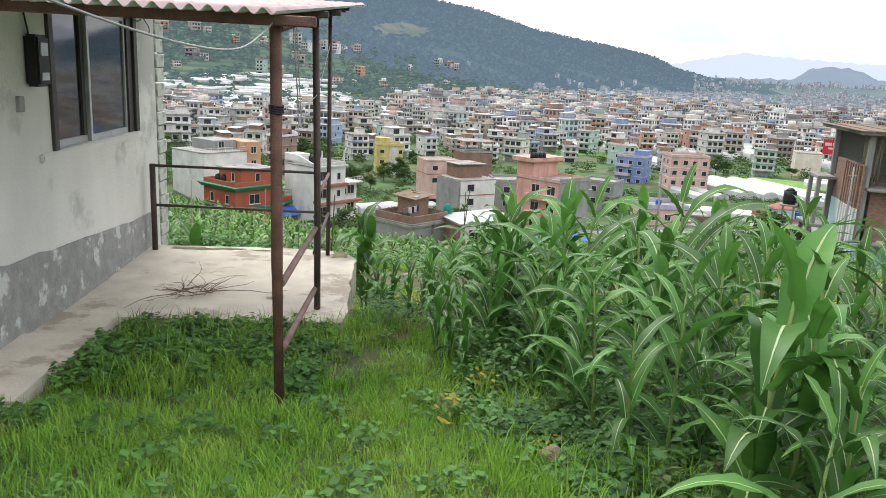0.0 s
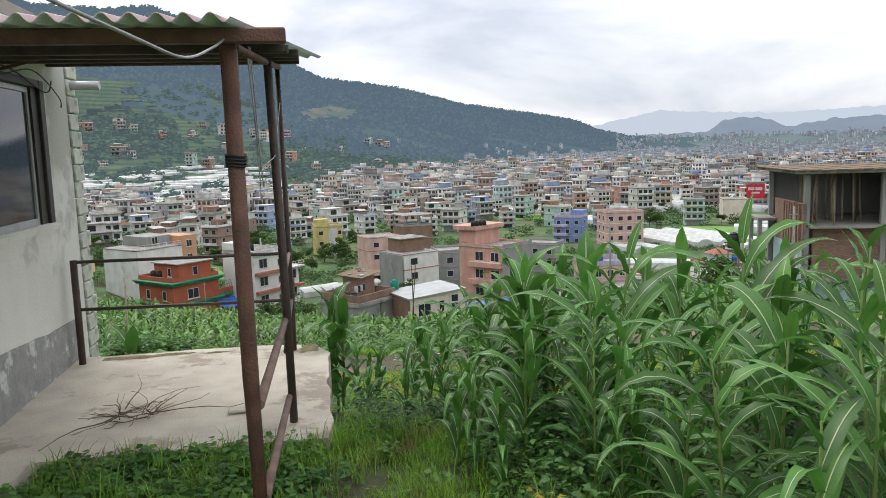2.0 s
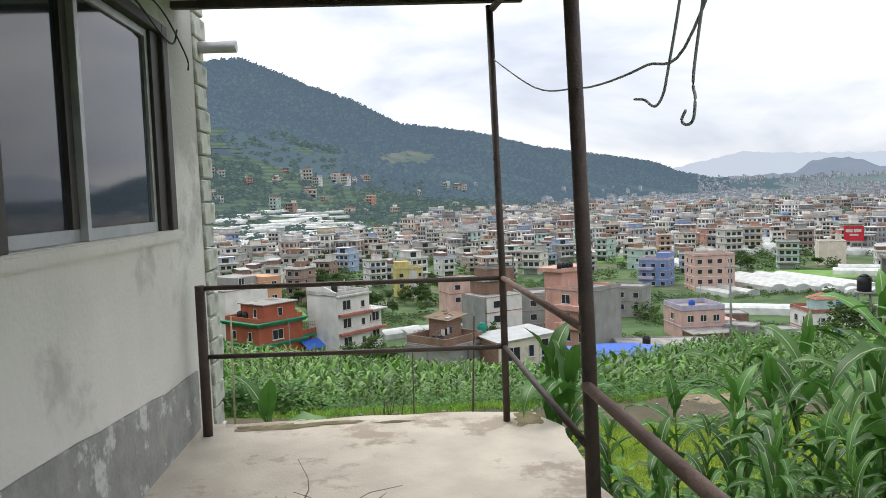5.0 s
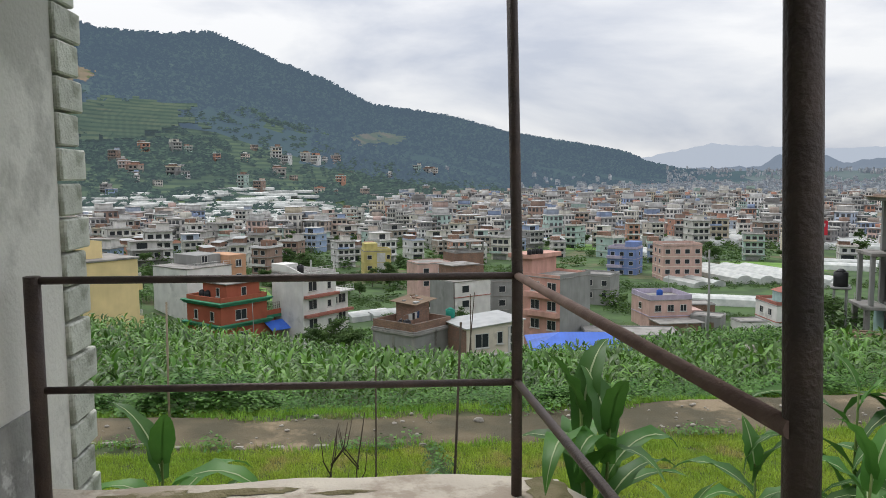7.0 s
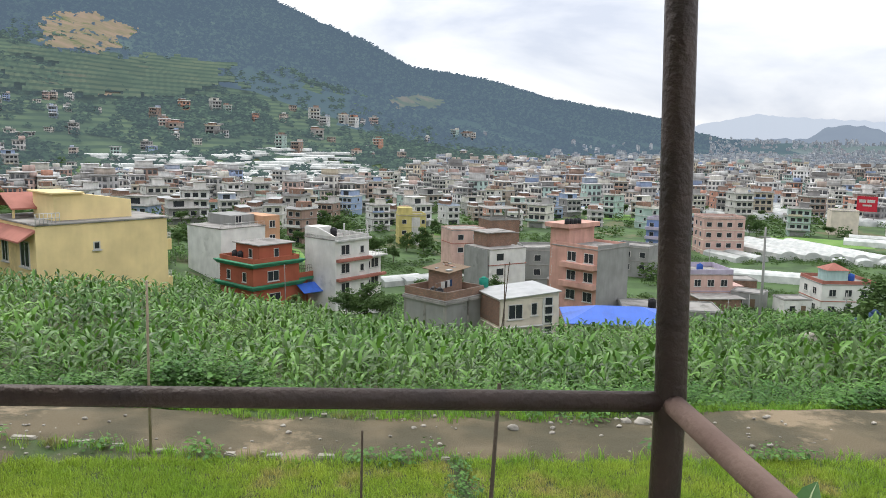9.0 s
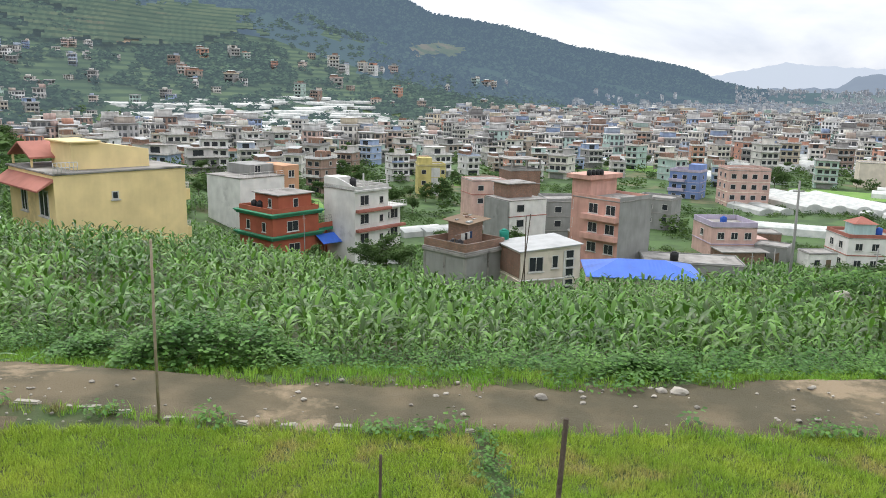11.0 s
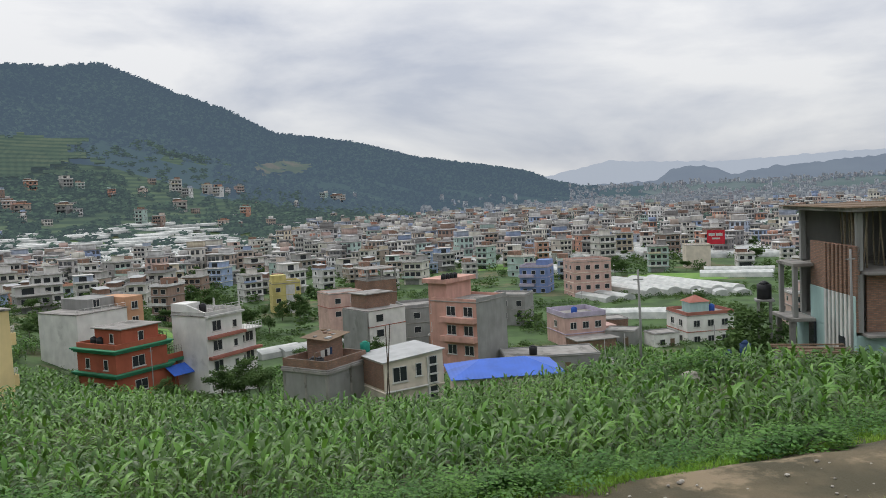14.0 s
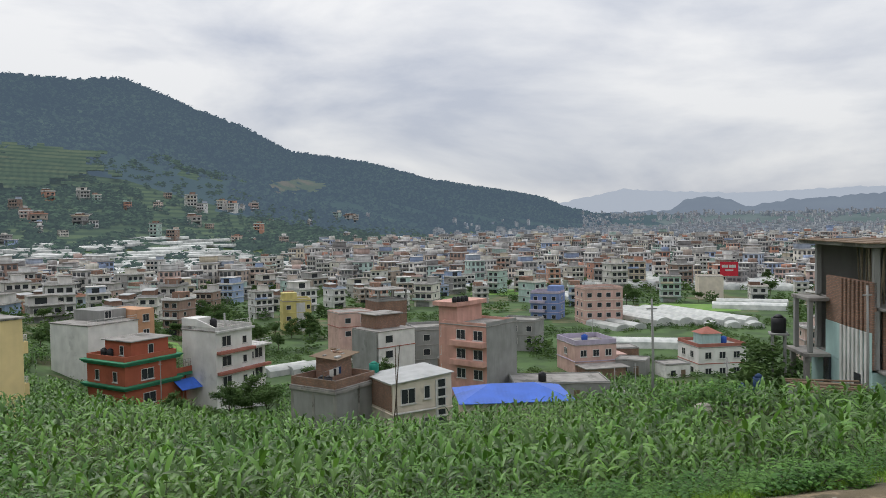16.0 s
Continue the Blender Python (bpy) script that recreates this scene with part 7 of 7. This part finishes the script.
def tree_master(seed, height):
    r = random.Random(seed)
    ob = thing("tree", "bushy dark green broadleaf tree among the houses", "tree", (0, 0, 0), 0, "valley trees")
    bm = bmesh.new()
    tube(bm, [(0, 0, -1), (0.05, 0, height * 0.3), (0, 0.05, height * 0.6)], 0.16, 7, 0.07)
    ends = []
    for k in range(6):
        a = k + r.uniform(-0.3, 0.3)
        z0 = height * r.uniform(0.25, 0.5)
        e = (height * 0.28 * math.cos(a), height * 0.28 * math.sin(a), height * r.uniform(0.5, 0.8))
        tube(bm, [(0, 0, z0), (e[0] * 0.6, e[1] * 0.6, (z0 + e[2]) / 2), e], 0.06, 5, 0.02)
        ends.append(e)
    part("trunk", bm, M["bark"], ob)
    places = []
    for k in range(40):
        e = r.choice(ends + [(0, 0, height * 0.8)])
        places.append((e[0] + r.gauss(0, height * 0.10), e[1] + r.gauss(0, height * 0.10), e[2] + r.gauss(0, height * 0.09) - height * 0.1, r.uniform(0, 6.28), height * r.uniform(0.22, 0.36), height * r.uniform(0.2, 0.32), 0))
    scattered("crown", CROWN, places, M["tree"], "", "", "", ob)
    return ob


trees = [tree_master(31, 7.0), tree_master(32, 6.0), tree_master(33, 8.0)]
tree_spots = [(-5.5, 104, 0.8), (-8.2, 101, 0.7), (-3.5, 101, 0.6), (-15, 99.5, 0.55), (88, 150, 0.9), (90, 152, 0.8), (27.2, 40.6, 0.85), (29.6, 43.0, 0.95), (33, 47, 0.9), (27, 45, 0.7), (-8, 185, 1.2), (-14, 178, 1.1), (-20, 190, 1.2), (-3, 178, 0.9), (-33, 66, 0.6), (112, 240, 1.2), (116, 243, 1.1)]
while len(tree_spots) < 105:
    az, r = trng.uniform(-34, 46), 125 + 330 * trng.random()
    x, y = r * math.sin(radians(az)), r * math.cos(radians(az))
    if free_spot(x, y, 1) and all((x - a) ** 2 + (y - b) ** 2 > 45 for a, b in placed):
        tree_spots.append((x, y, trng.uniform(0.6, 1.15)))
for k, (x, y, s) in enumerate(tree_spots):
    m = pose(x, y, ground(x, y), 0, 0, trng.uniform(0, 360)) @ Matrix.Scale(s, 4)
    if k < 3:
        trees[k].matrix_basis = m
    else:
        copy_thing(trees[k % 3], m)
wood, wood_near = [], []
while len(wood) + len(wood_near) < 19000:
    az = trng.uniform(-40, 24)
    foot, far = lerp_table(az, FOOT), lerp_table(az, RIDGE_AT)
    k = trng.random() ** 0.8
    if trng.random() < 0.16:
        k = trng.uniform(0.94, 1.03)
    r = foot + (far - foot) * k * 1.0
    x, y = r * math.sin(radians(az)), r * math.cos(radians(az))
    if k < 0.42 and noise.noise(Vector((x * 0.008, y * 0.008, 3))) < (0.10 if az < -4 else -0.15):
        continue
    e = math.degrees(math.atan2(ground(x, y) - 1.5, r))
    if any(((az - a0) / da) ** 2 + ((e - e0) / de) ** 2 < q for a0, da, e0, de, q in ((-17, 8, 3.95, 1.65, 0.8), (-21.8, 3.2, 6.5, 1.4, 0.9), (-21.2, 2.2, 3.2, 0.95, 0.9), (0.8, 2.2, 2.7, 0.6, 0.8))) and trng.random() < 0.94:
        continue
    s = trng.uniform(5, 10) * (0.75 + 0.4 * k)
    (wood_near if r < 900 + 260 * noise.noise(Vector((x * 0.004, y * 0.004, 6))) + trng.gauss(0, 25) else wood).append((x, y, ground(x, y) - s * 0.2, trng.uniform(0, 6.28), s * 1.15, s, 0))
low_far = 0
low = []
while len(low) + low_far < 5200:
    az, r = trng.uniform(-38, 48), 160 + 1700 * trng.random()
    x, y = r * math.sin(radians(az)), r * math.cos(radians(az))
    if not free_spot(x, y, 0):
        continue
    if r > 1250:
        continue
    s = trng.uniform(1.6, 4.6)
    if r > 480:
        (wood_near if r < 950 else wood).append((x, y, ground(x, y) - s * 0.2, trng.uniform(0, 6.28), s * (2.0 if r < 1000 else 1.2), s * (1.5 if r < 1000 else 0.9), 0))
        low_far += 1
    else:
        low.append((x, y, ground(x, y) - 0.3, trng.uniform(0, 6.28), s * 1.2, s, 0))
scattered("lower_woods", clump(8, 22, 0.3), wood_near, M["hill_tree_near"], "dark green woods and thickets on the lower slopes, veiled by painted haze", "woods")
scattered("hill_woods", clump(7, 16, 0.34), wood, M["hill_tree"], "dark green woods covering the hillside, blued by painted haze", "woods")
scattered("valley_bushes", clump(9, 80, 0.115), low, M["tree"], "scattered bushes and small trees in the valley", "bushes")
plots = []
while len(plots) < 3000:
    az, r = trng.uniform(-18, 36), 92 + 150 * trng.random()
    x, y = r * math.sin(radians(az)), r * math.cos(radians(az))
    if noise.noise(Vector((x * 0.05, y * 0.05, 1))) < 0.02 or any((x - a) ** 2 + (y - b) ** 2 < (c * 0.6) ** 2 for a, b, c in KEEP_OUT[:36]):
        continue
    s = trng.uniform(0.6, 1.6)
    plots.append((x, y, ground(x, y) - 0.2, trng.uniform(0, 6.28), s * 1.5, s, 0))
scattered("plot_crops", clump(12, 44, 0.12), plots, M["tree"], "corn and vegetable crops on plots between the houses", "crops")
left = []
while len(left) < 420:
    x, y = trng.uniform(-110, -34), trng.uniform(42, 150)
    if math.degrees(math.atan2(x, y)) > -24 or not free_spot(x, y, 0) or (x + 35) ** 2 + (y - 50) ** 2 < 30:
        continue
    s = trng.uniform(1.5, 4.5)
    left.append((x, y, ground(x, y) - 0.3, trng.uniform(0, 6.28), s * 1.2, s, 0))
bank = []
while len(bank) < 1500:
    x, y = trng.uniform(-78, -33), trng.uniform(46, 112)
    if math.degrees(math.atan2(x, y)) > -26.5 or (x + 35) ** 2 + (y - 51) ** 2 < 12 or (x + 39.5) ** 2 + (y - 60) ** 2 < 9:
        continue
    s = trng.uniform(0.7, 1.7)
    bank.append((x, y, ground(x, y) - 0.15, trng.uniform(0, 6.28), s * 1.3, s, 0))
scattered("bank_scrub", leafy(41, 60, 0.9, 0.13, 0.6), bank, M["weed"], "bright green scrub covering the near bank", "scrub")
scattered("slope_bushes", clump(11, 60, 0.13), left, M["tree"], "tangled green bushes on the near slope", "bushes")

# ---- terraces and bare slopes on the hill ----


def hill_patch(name, az0, az1, e0, e1, material, label, step=0.0, seed=1):
    """A patch of the hillside between two bearings and two heights, with a ragged edge."""
    bm = bmesh.new()
    na, ne = 80, 34
    pts = {}
    for i in range(na + 1):
        az = az0 + (az1 - az0) * i / na
        sx, cy = math.sin(radians(az)), math.cos(radians(az))
        r = 350.0
        for j in range(ne + 1):
            want = math.tan(radians(e0 + (e1 - e0) * j / ne))
            while r < 2600 and (ground(r * sx, r * cy) - 1.5) / r < want:
                r += 4
            lift = 4.0 + (step * (j % 2) if step else 0)
            pts[i, j] = bm.verts.new((r * sx, r * cy, ground(r * sx, r * cy) + lift))
    for i in range(na):
        for j in range(ne):
            u, v = (i + 0.5) / na * 2 - 1, (j + 0.5) / ne * 2 - 1
            if u * u + v * v < 0.72 + 0.8 * noise.noise(Vector((u * 2.2, v * 2.2, seed))) + 0.5 * noise.noise(Vector((u * 7, v * 5, seed))):
                bm.faces.new((pts[i, j], pts[i + 1, j], pts[i + 1, j + 1], pts[i, j + 1]))
    bmesh.ops.delete(bm, geom=[v for v in bm.verts if not v.link_faces], context="VERTS")
    solid(name, bm, material, label, "hillside", "structure")


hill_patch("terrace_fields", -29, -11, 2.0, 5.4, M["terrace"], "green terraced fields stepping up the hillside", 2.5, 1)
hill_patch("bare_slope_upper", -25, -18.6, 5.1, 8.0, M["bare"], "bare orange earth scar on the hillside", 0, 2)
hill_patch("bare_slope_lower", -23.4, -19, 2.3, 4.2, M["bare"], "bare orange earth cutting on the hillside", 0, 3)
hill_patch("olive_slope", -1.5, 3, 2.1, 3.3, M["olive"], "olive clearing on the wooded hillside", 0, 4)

# ---- distant ranges ----


def far_ridge(name, table, dist, material, label, rough):
    bm = bmesh.new()
    prev = None
    a = table[0][0]
    while a <= table[-1][0]:
        e = lerp_table(a, table) + rough * noise.noise(Vector((a * 1.7, dist * 0.01, 0))) + rough * 0.4 * noise.noise(Vector((a * 9.0, dist, 0)))
        row = []
        for k, (dr, f) in enumerate(((-500, -0.02), (-250, 0.55), (0, 1.0), (250, 0.6))):
            r = dist + dr
            row.append(bm.verts.new((r * math.sin(radians(a)), r * math.cos(radians(a)), -30 + (30 + dist * math.tan(radians(max(e, 0.0)))) * f)))
        if prev:
            for k in range(3):
                bm.faces.new((prev[k], row[k], row[k + 1], prev[k + 1])).smooth = True
        prev = row
        a += 0.15
    solid(name, bm, material, label, "hills", "structure")


# Both ridges get their pale blue from haze painted into the material.
far_ridge("backdrop_hills", [(18, 0.4), (25, 0.6), (28.3, 0.7), (29.3, 1.45), (30.5, 1.62), (32.2, 1.4), (33.3, 0.85), (36, 1.25), (39, 1.4), (42, 1.6), (50, 1.5), (56, 1.2)], 3100, M["far_hill"], "wooded knolls beyond the town, tinted by painted blue haze", 0.16)
far_ridge("backdrop_range", [(12, 0.6), (19, 1.1), (22, 1.7), (25, 2.3), (27, 2.1), (33, 1.8), (40, 2.0), (47, 1.9), (56, 1.6)], 4300, M["hazed_far_range"], "mountain range on the horizon, pale with painted haze", 0.12)
# houses climbing the far knolls
KNOLL = [(18, 0.4), (25, 0.6), (33, 0.85), (36, 1.25), (39, 1.4), (42, 1.6), (50, 1.5), (56, 1.2)]
climbing = []
for k in range(420):
    az, f = trng.uniform(20, 50), trng.uniform(0.0, 0.5)
    r = 2600 + 250 * (f + 0.02) / 0.57
    climbing.append((r * math.sin(radians(az)), r * math.cos(radians(az)), -30 + (30 + 3100 * math.tan(radians(lerp_table(az, KNOLL)))) * f, radians(-az) + trng.uniform(-0.5, 0.5), 1.0, 0.62, 0))
# These houses use the plaster, trim and panes with haze painted in.
scattered("far_town", house_template(9, 8, 3, 6), climbing, (M["town_wall_haze"], M["trim_haze"], M["trim_haze"], M["pane_haze"]), "houses climbing the knolls beyond the town, greyed by painted haze", "town")

# ---- green plots ----


def field_plot(x0, y0, w, d, yaw, m, label):
    """A cultivated plot lying on the ground, turned by yaw."""
    c, s = math.cos(radians(yaw)), math.sin(radians(yaw))
    bm = bmesh.new()
    n = 8
    top = [[bm.verts.new((x0 + c * u - s * v, y0 + s * u + c * v, ground(x0 + c * u - s * v, y0 + s * u + c * v) + (0.22 if 0 < i < n and 0 < j < n else -0.1))) for i in range(n + 1) for u in (w * (i / n - 0.5),)] for j in range(n + 1) for v in (d * (j / n - 0.5),)]
    for j in range(n):
        for i in range(n):
            bm.faces.new((top[j][i], top[j][i + 1], top[j + 1][i + 1], top[j + 1][i]))
    solid("field_plot", bm, m, label, "field", "structure")


for x, y, w, d, yaw in ((3, 128, 16, 14, 10), (-12, 150, 14, 16, -8), (128, 228, 34, 22, -28), (92, 300, 40, 26, -20), (40, 190, 18, 14, 5), (20, 240, 24, 14, 0), (-30, 175, 14, 20, 15), (-60, 260, 30, 22, 12)):
    field_plot(x, y, w, d, yaw, M["plot"], "bright green cultivated plot between the houses")
field_plot(-39.5, 60.0, 4.5, 3.0, -30, M["bare"], "bare orange earth cut in the green bank")
